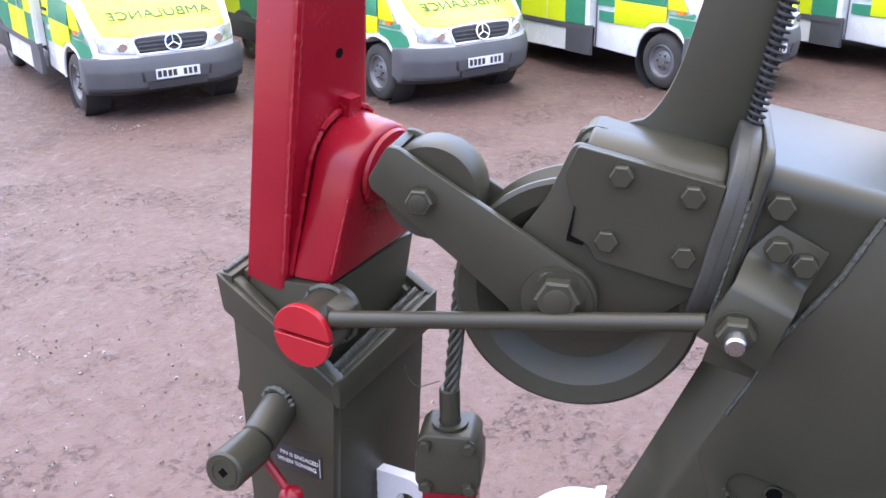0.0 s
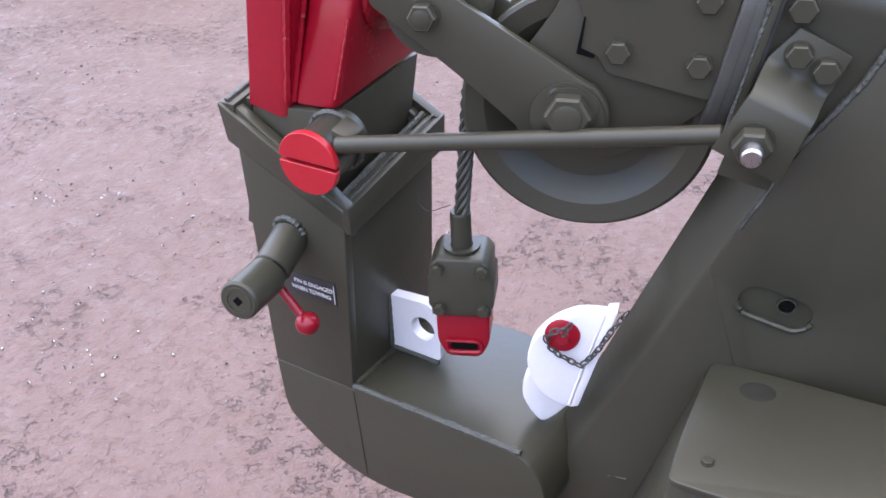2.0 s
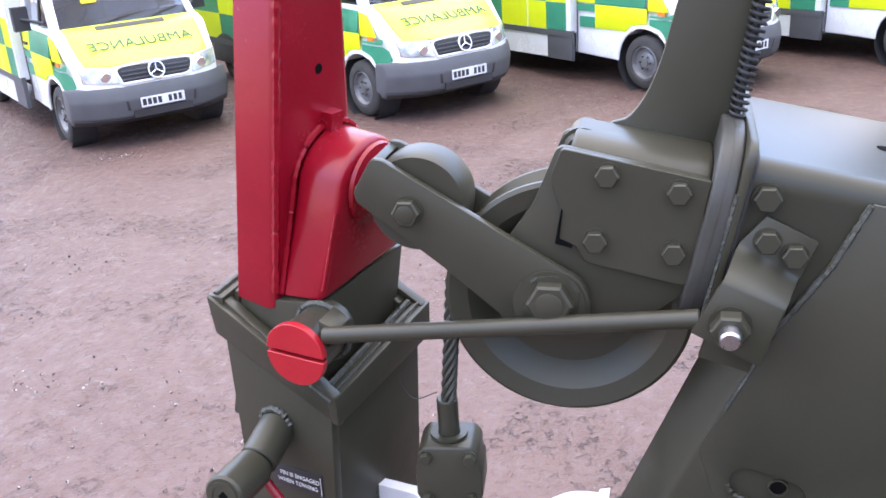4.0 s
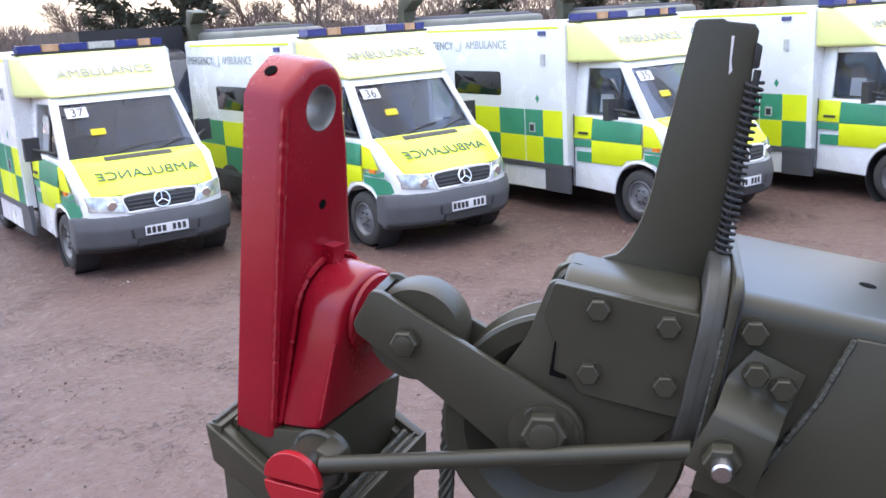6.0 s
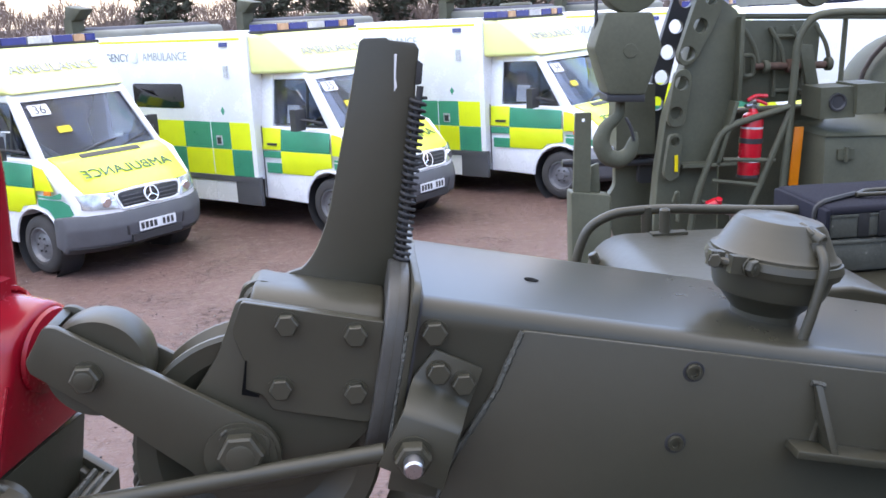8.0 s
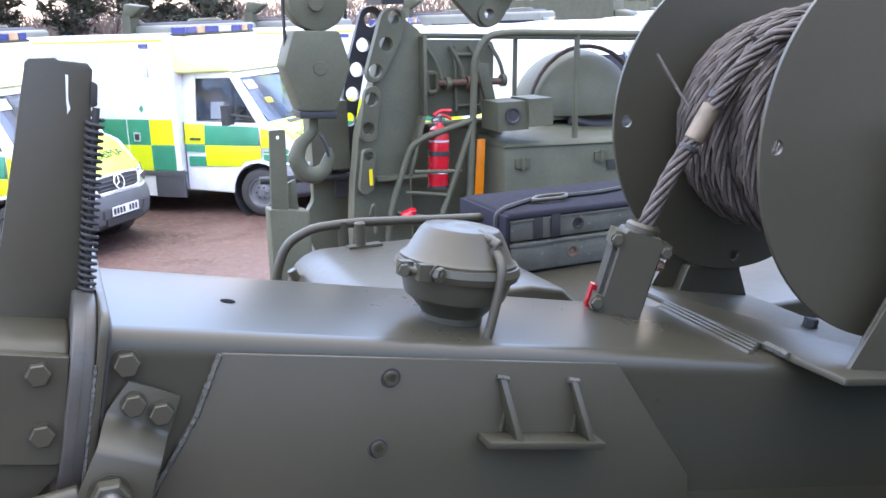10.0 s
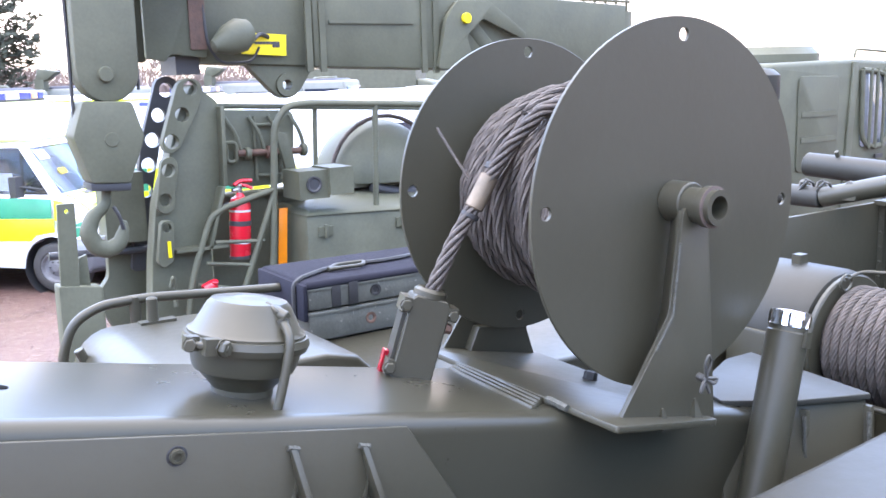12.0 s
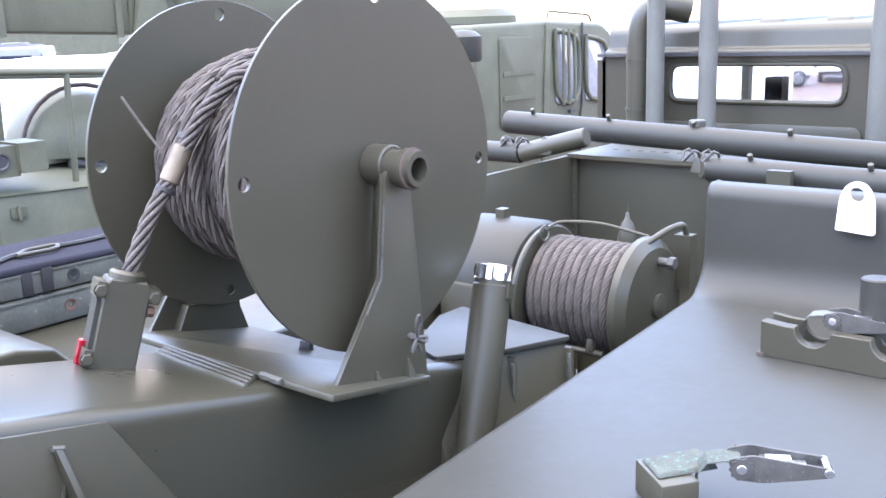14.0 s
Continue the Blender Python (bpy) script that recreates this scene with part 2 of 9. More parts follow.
def ground_material():
    """Damp red-brown shale: colour drifts, pale grit, wet smooth patches."""
    m = bpy.data.materials.new("red_shale_ground")
    m.use_nodes = True
    n, l = m.node_tree.nodes, m.node_tree.links
    b = n["Principled BSDF"]
    tc = n.new("ShaderNodeTexCoord")

    def noise_tex(scale, detail=6.0):
        t = n.new("ShaderNodeTexNoise")
        t.inputs["Scale"].default_value, t.inputs["Detail"].default_value = scale, detail
        t.inputs["Roughness"].default_value = 0.65
        l.new(tc.outputs["Object"], t.inputs["Vector"])
        return t.outputs["Fac"]

    def ramp(fac, stops):
        r = n.new("ShaderNodeValToRGB")
        while len(r.color_ramp.elements) < len(stops):
            r.color_ramp.elements.new(0.5)
        for e, (p, c) in zip(r.color_ramp.elements, stops):
            e.position, e.color = p, (*c, 1)
        l.new(fac, r.inputs["Fac"])
        return r.outputs["Color"]

    wide = ramp(noise_tex(0.35), [(0.30, (0.116, 0.066, 0.056)), (0.55, (0.128, 0.075, 0.064)), (0.75, (0.141, 0.085, 0.074))])
    grit = ramp(noise_tex(40.0, 4.0), [(0.30, (0.90, 0.89, 0.89)), (0.52, (1.0, 1.0, 1.0)), (0.72, (1.10, 1.10, 1.10))])
    mul = n.new("ShaderNodeMix")
    mul.data_type, mul.blend_type = "RGBA", "MULTIPLY"
    mul.inputs[0].default_value = 1.0
    l.new(wide, mul.inputs[6])
    l.new(grit, mul.inputs[7])
    vor = n.new("ShaderNodeTexVoronoi")
    vor.inputs["Scale"].default_value = 26.0
    l.new(tc.outputs["Object"], vor.inputs["Vector"])
    chip = ramp(vor.outputs["Distance"], [(0.05, (1, 1, 1)), (0.13, (0, 0, 0))])
    patch = ramp(noise_tex(3.0), [(0.52, (0, 0, 0)), (0.66, (0.9, 0.9, 0.9))])
    both = n.new("ShaderNodeMix")
    both.data_type, both.blend_type = "RGBA", "MULTIPLY"
    both.inputs[0].default_value = 1.0
    l.new(chip, both.inputs[6])
    l.new(patch, both.inputs[7])
    mix = n.new("ShaderNodeMix")
    mix.data_type = "RGBA"
    l.new(both.outputs[2], mix.inputs[0])
    l.new(mul.outputs[2], mix.inputs[6])
    mix.inputs[7].default_value = (0.27, 0.245, 0.23, 1)
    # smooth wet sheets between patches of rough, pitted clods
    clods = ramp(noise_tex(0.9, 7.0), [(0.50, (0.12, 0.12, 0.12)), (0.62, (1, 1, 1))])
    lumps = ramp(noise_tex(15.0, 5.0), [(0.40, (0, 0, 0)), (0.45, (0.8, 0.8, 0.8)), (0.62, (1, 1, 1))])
    # shade of the hollows is put into the colour, darkest where lumps are low
    pit_shade = ramp(lumps, [(0.0, (0.62, 0.60, 0.60)), (0.8, (1, 1, 1))])
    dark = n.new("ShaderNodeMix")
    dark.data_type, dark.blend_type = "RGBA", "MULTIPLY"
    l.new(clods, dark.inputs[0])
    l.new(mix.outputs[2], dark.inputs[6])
    l.new(pit_shade, dark.inputs[7])
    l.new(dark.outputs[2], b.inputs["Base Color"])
    gloss = ramp(noise_tex(7.0, 7.0), [(0.36, (0.34, 0.34, 0.34)), (0.44, (0.50, 0.50, 0.50)), (0.70, (0.66, 0.66, 0.66))])
    l.new(gloss, b.inputs["Roughness"])
    b.inputs["Specular IOR Level"].default_value = 0.28
    rise = n.new("ShaderNodeMath")
    rise.operation = "MULTIPLY"
    l.new(clods, rise.inputs[0])
    l.new(lumps, rise.inputs[1])
    low = n.new("ShaderNodeMath")
    low.operation = "MULTIPLY"
    l.new(rise.outputs[0], low.inputs[0])
    low.inputs[1].default_value = 0.26
    wave = n.new("ShaderNodeTexWave")
    wave.inputs["Scale"].default_value, wave.inputs["Distortion"].default_value, wave.inputs["Detail"].default_value = 2.3, 14.0, 4.0
    l.new(tc.outputs["Object"], wave.inputs["Vector"])
    tread = n.new("ShaderNodeMath")
    tread.operation = "MULTIPLY_ADD"
    l.new(wave.outputs["Fac"], tread.inputs[0])
    tread.inputs[1].default_value = 0.03
    l.new(low.outputs[0], tread.inputs[2])
    # faint tread blocks pressed into the mud along the wheel tracks
    warp = n.new("ShaderNodeMix")
    warp.data_type, warp.blend_type = "RGBA", "LINEAR_LIGHT"
    warp.inputs[0].default_value = 0.05
    swirl = n.new("ShaderNodeTexNoise")
    swirl.inputs["Scale"].default_value = 5.0
    l.new(tc.outputs["Object"], swirl.inputs["Vector"])
    turned = n.new("ShaderNodeMapping")
    turned.inputs["Rotation"].default_value = (0, 0, 0.45)
    l.new(tc.outputs["Object"], turned.inputs["Vector"])
    l.new(turned.outputs["Vector"], warp.inputs[6])
    l.new(swirl.outputs["Color"], warp.inputs[7])
    lugs = n.new("ShaderNodeTexBrick")
    lugs.inputs["Scale"].default_value, lugs.inputs["Mortar Size"].default_value, lugs.inputs["Mortar Smooth"].default_value = 1.0, 0.012, 1.0
    lugs.inputs["Brick Width"].default_value, lugs.inputs["Row Height"].default_value = 0.22, 0.11
    l.new(warp.outputs[2], lugs.inputs["Vector"])
    ruts = ramp(noise_tex(0.55, 2.0), [(0.52, (0, 0, 0)), (0.62, (0.05, 0.05, 0.05))])
    print_height = n.new("ShaderNodeMath")
    print_height.operation = "MULTIPLY"
    l.new(lugs.outputs["Fac"], print_height.inputs[0])
    l.new(ruts, print_height.inputs[1])
    base_height = n.new("ShaderNodeMath")
    base_height.operation = "SUBTRACT"
    l.new(tread.outputs[0], base_height.inputs[0])
    l.new(print_height.outputs[0], base_height.inputs[1])
    h = n.new("ShaderNodeMath")
    h.operation = "MULTIPLY_ADD"
    l.new(noise_tex(30.0, 4.0), h.inputs[0])
    h.inputs[1].default_value = 0.10
    l.new(base_height.outputs[0], h.inputs[2])
    bp = n.new("ShaderNodeBump")
    bp.inputs["Strength"].default_value, bp.inputs["Distance"].default_value = 1.0, 0.09
    l.new(h.outputs[0], bp.inputs["Height"])
    l.new(bp.outputs["Normal"], b.inputs["Normal"])
    return m


SHALE = ground_material()


def stone_material():
    """Chips of pale, grey and dark stone, each one of its own shade."""
    m = material("mixed_stone_chips", (0.2, 0.18, 0.17), 0.8, bump=0.3)
    n, l = m.node_tree.nodes, m.node_tree.links
    geo = n.new("ShaderNodeNewGeometry")
    r = n.new("ShaderNodeValToRGB")
    r.color_ramp.interpolation = "CONSTANT"
    stops = [(0.0, (0.030, 0.024, 0.023)), (0.28, (0.085, 0.052, 0.046)), (0.55, (0.20, 0.165, 0.15)), (0.72, (0.34, 0.31, 0.29)), (0.955, (0.50, 0.48, 0.47))]
    while len(r.color_ramp.elements) < len(stops):
        r.color_ramp.elements.new(0.5)
    for e, (p, c) in zip(r.color_ramp.elements, stops):
        e.position, e.color = p, (*c, 1)
    l.new(geo.outputs["Random Per Island"], r.inputs["Fac"])
    l.new(r.outputs["Color"], n["Principled BSDF"].inputs["Base Color"])
    return m


STONE = stone_material()


# ---- helpers for things and parts ----
FRAME_OF, WORLD_OF = {}, {}


def thing(name, base, label, category, m=GROUND, group="", kind=""):
    """An Empty at base (in the frame m); its parts are drawn in the frame m."""
    ob = new(name)
    ob.empty_display_size = 0.1
    w = m @ Matrix.Translation(base)
    ob.matrix_basis = w
    FRAME_OF[ob], WORLD_OF[ob] = m, w
    return tagged(ob, label, category, group, kind)


def to_mesh(name, bm, mat, angle=35.0):
    bmesh.ops.recalc_face_normals(bm, faces=bm.faces)
    for f in bm.faces:
        f.smooth = True
    lim = radians(angle)
    for e in bm.edges:
        e.smooth = len(e.link_faces) == 2 and e.calc_face_angle(0.0) < lim
    me = bpy.data.meshes.new(name)
    bm.to_mesh(me)
    bm.free()
    for one in (mat if isinstance(mat, (list, tuple)) else [mat]):
        me.materials.append(one)
    return me


def part(name, bm, mat, parent, label="", angle=35.0, m=None, at=None):
    """One bmesh as one mesh object under a thing or a part, drawn in the thing's frame, or at a pose in it, or in the frame m."""
    root = parent
    if at is not None:
        bm.transform(at)
    bm.transform(WORLD_OF[root].inverted() @ (m if m is not None else FRAME_OF[root]))
    ob = new(name, to_mesh(name, bm, mat, angle))
    ob.parent = parent
    FRAME_OF[ob], WORLD_OF[ob] = FRAME_OF[root], WORLD_OF[root]
    if label:
        ob["label"] = label
    return ob


def solid(name, bm, mat, label="", category="", kind="", m=GROUND, group="", angle=35.0):
    """A thing that is one mesh."""
    bm.transform(m)
    ob = new(name, to_mesh(name, bm, mat, angle))
    WORLD_OF[ob], FRAME_OF[ob] = GROUND, m
    return tagged(ob, label, category, group, kind)


def bevelled(bm, width, segments=2, angle=30.0):
    if width > 0:
        es = [e for e in bm.edges if len(e.link_faces) == 2 and e.calc_face_angle(0.0) > radians(angle)]
        bmesh.ops.bevel(bm, geom=es, offset=width, segments=segments, affect="EDGES", profile=0.5, clamp_overlap=True)
    return bm


def box(x0, x1, y0, y1, z0, z1, bev=0.004, seg=2):
    bm = bmesh.new()
    v = [bm.verts.new(p) for p in ((x0, y0, z0), (x1, y0, z0), (x1, y1, z0), (x0, y1, z0), (x0, y0, z1), (x1, y0, z1), (x1, y1, z1), (x0, y1, z1))]
    for f in ((3, 2, 1, 0), (4, 5, 6, 7), (0, 1, 5, 4), (1, 2, 6, 5), (2, 3, 7, 6), (3, 0, 4, 7)):
        bm.faces.new([v[i] for i in f])
    return bevelled(bm, bev, seg)


def hexa(pts, bev=0.004, seg=2):
    """A box with eight free corners: four below (in a ring), four above."""
    bm = bmesh.new()
    v = [bm.verts.new(p) for p in pts]
    for f in ((3, 2, 1, 0), (4, 5, 6, 7), (0, 1, 5, 4), (1, 2, 6, 5), (2, 3, 7, 6), (3, 0, 4, 7)):
        bm.faces.new([v[i] for i in f])
    bmesh.ops.recalc_face_normals(bm, faces=bm.faces)
    return bevelled(bm, bev, seg)


def prism(poly, lo, hi, axis="y", bev=0.003, seg=2, holes=()):
    """A flat outline drawn out between lo and hi along an axis. Outline (x, z) for y, (y, z) for x, (x, y) for z. holes: (u, v, radius) or an outline."""
    put = {"y": lambda u, v, w: (u, w, v), "x": lambda u, v, w: (w, u, v), "z": lambda u, v, w: (u, v, w)}[axis]
    bm = bmesh.new()
    rings = [list(poly)] + [hole if isinstance(hole, list) else arc(hole[:2], hole[2], 0, 342, 19) for hole in holes]
    edges = []
    for ring in rings:
        vs = [bm.verts.new(put(u, v, lo)) for u, v in ring]
        edges += [bm.edges.new((vs[i], vs[(i + 1) % len(vs)])) for i in range(len(vs))]
    if holes:
        bmesh.ops.triangle_fill(bm, use_beauty=True, use_dissolve=False, edges=edges, normal=Vector(put(0, 0, 1)))
    else:
        bm.faces.new(list(bm.verts))
    got = bmesh.ops.extrude_face_region(bm, geom=list(bm.faces))
    d = Vector(put(0, 0, hi - lo)) - Vector(put(0, 0, 0))
    bmesh.ops.translate(bm, vec=d, verts=[g for g in got["geom"] if isinstance(g, bmesh.types.BMVert)])
    bmesh.ops.recalc_face_normals(bm, faces=bm.faces)
    return bevelled(bm, bev, seg, 40)


def rounded(poly, radius, steps=4):
    """The outline with its corners rounded; radius: one number or one for each corner."""
    out, n = [], len(poly)
    for i, p in enumerate(poly):
        r = radius[i] if isinstance(radius, (list, tuple)) else radius
        p, a, b = Vector(p), Vector(poly[i - 1]), Vector(poly[(i + 1) % n])
        if r <= 0:
            out.append(tuple(p))
            continue
        da, db = (a - p), (b - p)
        ra = min(r, da.length * 0.49, db.length * 0.49)
        s, e = p + da.normalized() * ra, p + db.normalized() * ra
        for k in range(steps + 1):
            t = k / steps
            out.append(tuple(s * (1 - t) ** 2 + p * 2 * t * (1 - t) + e * t * t))
    return out


def lathe(profile, m=None, n=32, closed=False):
    """(radius, height) points turned round z; then moved by m."""
    bm = bmesh.new()
    rings = []
    for r, h in profile:
        rings.append([bm.verts.new((0, 0, h))] if r < 1e-6 else [bm.verts.new((r * math.cos(math.tau * k / n), r * math.sin(math.tau * k / n), h)) for k in range(n)])
    pairs = list(zip(rings, rings[1:])) + ([(rings[-1], rings[0])] if closed else [])
    for a, b in pairs:
        for k in range(n):
            j = (k + 1) % n
            if len(a) == 1 and len(b) == 1:
                continue
            if len(a) == 1:
                bm.faces.new((a[0], b[k], b[j]))
            elif len(b) == 1:
                bm.faces.new((a[k], a[j], b[0]))
            else:
                bm.faces.new((a[k], a[j], b[j], b[k]))
    if m is not None:
        bm.transform(m)
    return bm


def aim(p, q):
    """A frame at p whose z axis points to q."""
    return Matrix.Translation(p) @ (Vector(q) - Vector(p)).to_track_quat("Z", "Y").to_matrix().to_4x4()


def rod(p, q, r, n=16, bev=0.0):
    h = (Vector(q) - Vector(p)).length
    if bev:
        return lathe([(0, 0), (r - bev, 0), (r, bev), (r, h - bev), (r - bev, h), (0, h)], aim(p, q), n)
    return lathe([(0, 0), (r, 0), (r, h), (0, h)], aim(p, q), n)


def pipe(pts, r, n=12, smooth=6):
    """A round bar along points, its corners eased."""
    path = []
    P = [Vector(p) for p in pts]
    if smooth and len(P) > 2:
        path.append(P[0])
        for a, b, c in zip(P, P[1:], P[2:]):
            k = min((a - b).length, (c - b).length) * 0.45
            s, e = b + (a - b).normalized() * k, b + (c - b).normalized() * k
            path += [s * (1 - t) ** 2 + b * 2 * t * (1 - t) + e * t * t for t in [i / smooth for i in range(smooth + 1)]]
        path.append(P[-1])
    else:
        path = P
    bm = bmesh.new()
    rings, up = [], None
    for i, p in enumerate(path):
        d = (path[min(i + 1, len(path) - 1)] - path[max(i - 1, 0)]).normalized()
        if up is None:
            up = d.orthogonal().normalized()
        up = (up - d * up.dot(d)).normalized()
        s = d.cross(up)
        rings.append([bm.verts.new(p + (up * math.cos(math.tau * k / n) + s * math.sin(math.tau * k / n)) * r) for k in range(n)])
    for a, b in zip(rings, rings[1:]):
        for k in range(n):
            bm.faces.new((a[k], a[(k + 1) % n], b[(k + 1) % n], b[k]))
    bm.faces.new(rings[0][::-1])
    bm.faces.new(rings[-1])
    return bm


def join(*bms):
    """Several bmeshes in one."""
    out = bms[0]
    for b in bms[1:]:
        me = bpy.data.meshes.new("tmp")
        b.to_mesh(me)
        b.free()
        out.from_mesh(me)
        bpy.data.meshes.remove(me)
    return out


def hex_bolt(p, d, af, high, shank=0.0):
    """A hexagon head at p that stands out along d, chamfered, with a washer face; shank: the radius of a stud end on top."""
    m = aim(p, Vector(p) + Vector(d))
    r = af / math.sqrt(3)
    head = bmesh.new()
    lev = [(r * 0.98, high * 0.0), (r, high * 0.12), (r, high * 0.85), (r * 0.88, high)]
    rings = [[head.verts.new((q * math.cos(math.tau * k / 6 + 0.2), q * math.sin(math.tau * k / 6 + 0.2), h)) for k in range(6)] for q, h in lev]
    for a, b in zip(rings, rings[1:]):
        for k in range(6):
            head.faces.new((a[k], a[(k + 1) % 6], b[(k + 1) % 6], b[k]))
    head.faces.new(rings[-1])
    head.transform(m @ Matrix.Translation((0, 0, 0.0015)))
    ring = lathe([(0, 0), (r * 1.12, 0), (r * 1.12, 0.002), (0, 0.002)], m, 20)
    out = join(ring, head)
    if shank:
        out = join(out, lathe([(0, high * 0.9), (shank, high * 0.9), (shank, high * 1.16), (shank * 0.82, high * 1.22), (0, high * 1.22)], m, 16))
    return out


def weld(pts, r, seed=1):
    """A lumpy weld bead along points."""
    rnd = random.Random(seed)
    P = [Vector(p) for p in pts]
    path = []
    for a, b in zip(P, P[1:]):
        k = max(2, int((b - a).length / (r * 0.9)))
        path += [a.lerp(b, i / k) for i in range(k)]
    path.append(P[-1])
    bm = bmesh.new()
    rings, n = [], 6
    for i, p in enumerate(path):
        d = (path[min(i + 1, len(path) - 1)] - path[max(i - 1, 0)]).normalized()
        u = d.orthogonal().normalized()
        s = d.cross(u)
        q = r * rnd.uniform(0.75, 1.15)
        rings.append([bm.verts.new(p + (u * math.cos(math.tau * k / n) + s * math.sin(math.tau * k / n)) * q) for k in range(n)])
    for a, b in zip(rings, rings[1:]):
        for k in range(n):
            bm.faces.new((a[k], a[(k + 1) % n], b[(k + 1) % n], b[k]))
    bm.faces.new(rings[0][::-1])
    bm.faces.new(rings[-1])
    return bm


def lay_rope(path, r, strands=6, pitch=None, n=5, closed=False):
    """A laid wire rope along a dense path: strands wound round a core."""
    pitch = pitch or r * 9
    P = [Vector(p) for p in path]
    bm = bmesh.new()
    # frames
    F, up, dist = [], None, 0.0
    for i, p in enumerate(P):
        d = (P[min(i + 1, len(P) - 1)] - P[max(i - 1, 0)]).normalized()
        if up is None:
            up = d.orthogonal().normalized()
        up = (up - d * up.dot(d)).normalized()
        if i:
            dist += (p - P[i - 1]).length
        F.append((p, up.copy(), d.cross(up), dist))
    rs, rc = r * 0.36, r * 0.64
    for s in range(strands):
        rings = []
        for p, u, w, q in F:
            a = math.tau * (s / strands + q / pitch)
            c = p + (u * math.cos(a) + w * math.sin(a)) * rc
            rings.append([bm.verts.new(c + (u * math.cos(math.tau * k / n + a) + w * math.sin(math.tau * k / n + a)) * rs) for k in range(n)])
        for a, b in zip(rings, rings[1:]):
            for k in range(n):
                bm.faces.new((a[k], a[(k + 1) % n], b[(k + 1) % n], b[k]))
        bm.faces.new(rings[0][::-1])
        bm.faces.new(rings[-1])
    return bm


def dense(pts, step):
    P = [Vector(p) for p in pts]
    out = []
    for a, b in zip(P, P[1:]):
        k = max(1, int((b - a).length / step))
        out += [a.lerp(b, i / k) for i in range(k)]
    return out + [P[-1]]


def arc(c, r, a0, a1, n=8):
    return [(c[0] + r * math.cos(radians(a0 + (a1 - a0) * k / n)), c[1] + r * math.sin(radians(a0 + (a1 - a0) * k / n))) for k in range(n + 1)]


def lettering(name, words, size, mat, parent, m, label="", mirror=False, thick=0.002):
    """Words as a flat mesh in the built-in font, centred, in the plane z of the pose m."""
    cu = bpy.data.curves.new(name, "FONT")
    cu.body, cu.size, cu.align_x, cu.align_y, cu.extrude = words, size, "CENTER", "CENTER", thick
    tmp = bpy.data.objects.new(name, cu)
    scene.collection.objects.link(tmp)
    bpy.context.view_layer.update()
    me = bpy.data.meshes.new_from_object(tmp.evaluated_get(bpy.context.evaluated_depsgraph_get()))
    bpy.data.objects.remove(tmp)
    bpy.data.curves.remove(cu)
    bm = bmesh.new()
    bm.from_mesh(me)
    bpy.data.meshes.remove(me)
    if mirror:
        bm.transform(Matrix.Scale(-1, 4, (1, 0, 0)))
    return part(name, bm, mat, parent, label, m=m)


def bent_plate(rows, thick, bev=0.002):
    """A bent sheet: rows of (left, right) points, given a thickness away from the viewer (+y)."""
    bm = bmesh.new()
    front = [[bm.verts.new(p) for p in row] for row in rows]
    back = [[bm.verts.new((p[0], p[1] + thick, p[2])) for p in row] for row in rows]
    for a, b, c, d in zip(front, front[1:], back, back[1:]):
        bm.faces.new((a[0], a[1], b[1], b[0]))
        bm.faces.new((c[1], c[0], d[0], d[1]))
        bm.faces.new((a[0], b[0], d[0], c[0]))
        bm.faces.new((b[1], a[1], c[1], d[1]))
    bm.faces.new((front[0][1], front[0][0], back[0][0], back[0][1]))
    bm.faces.new((front[-1][0], front[-1][1], back[-1][1], back[-1][0]))
    bmesh.ops.recalc_face_normals(bm, faces=bm.faces)
    return bevelled(bm, bev, 2, 50)


def folded_sheet(rows, thick):
    """A smooth folded sheet: rows of points across it, given a thickness away from the viewer (+y)."""
    bm = bmesh.new()
    front = [[bm.verts.new(p) for p in row] for row in rows]
    back = [[bm.verts.new((p[0] + 0.004, p[1] + thick, p[2])) for p in row] for row in rows]
    last = len(rows[0]) - 1
    for a, b, c, d in zip(front, front[1:], back, back[1:]):
        for k in range(last):
            bm.faces.new((a[k], a[k + 1], b[k + 1], b[k]))
            bm.faces.new((c[k + 1], c[k], d[k], d[k + 1]))
        bm.faces.new((a[0], b[0], d[0], c[0]))
        bm.faces.new((b[last], a[last], c[last], d[last]))
    for f, g in ((front[0], back[0]), (front[-1], back[-1])):
        for k in range(last):
            bm.faces.new((f[k], f[k + 1], g[k + 1], g[k]))
    bmesh.ops.recalc_face_normals(bm, faces=bm.faces)
    return bm


def along_x(x, y, z):
    return Matrix.Translation((x, y, z)) @ pose(0, 0, 0, 0, 90, 0)


def along_y(x, y, z):
    """z of the frame points to -y, towards the viewer."""
    return Matrix.Translation((x, y, z)) @ pose(0, 0, 0, 90, 0, 0)


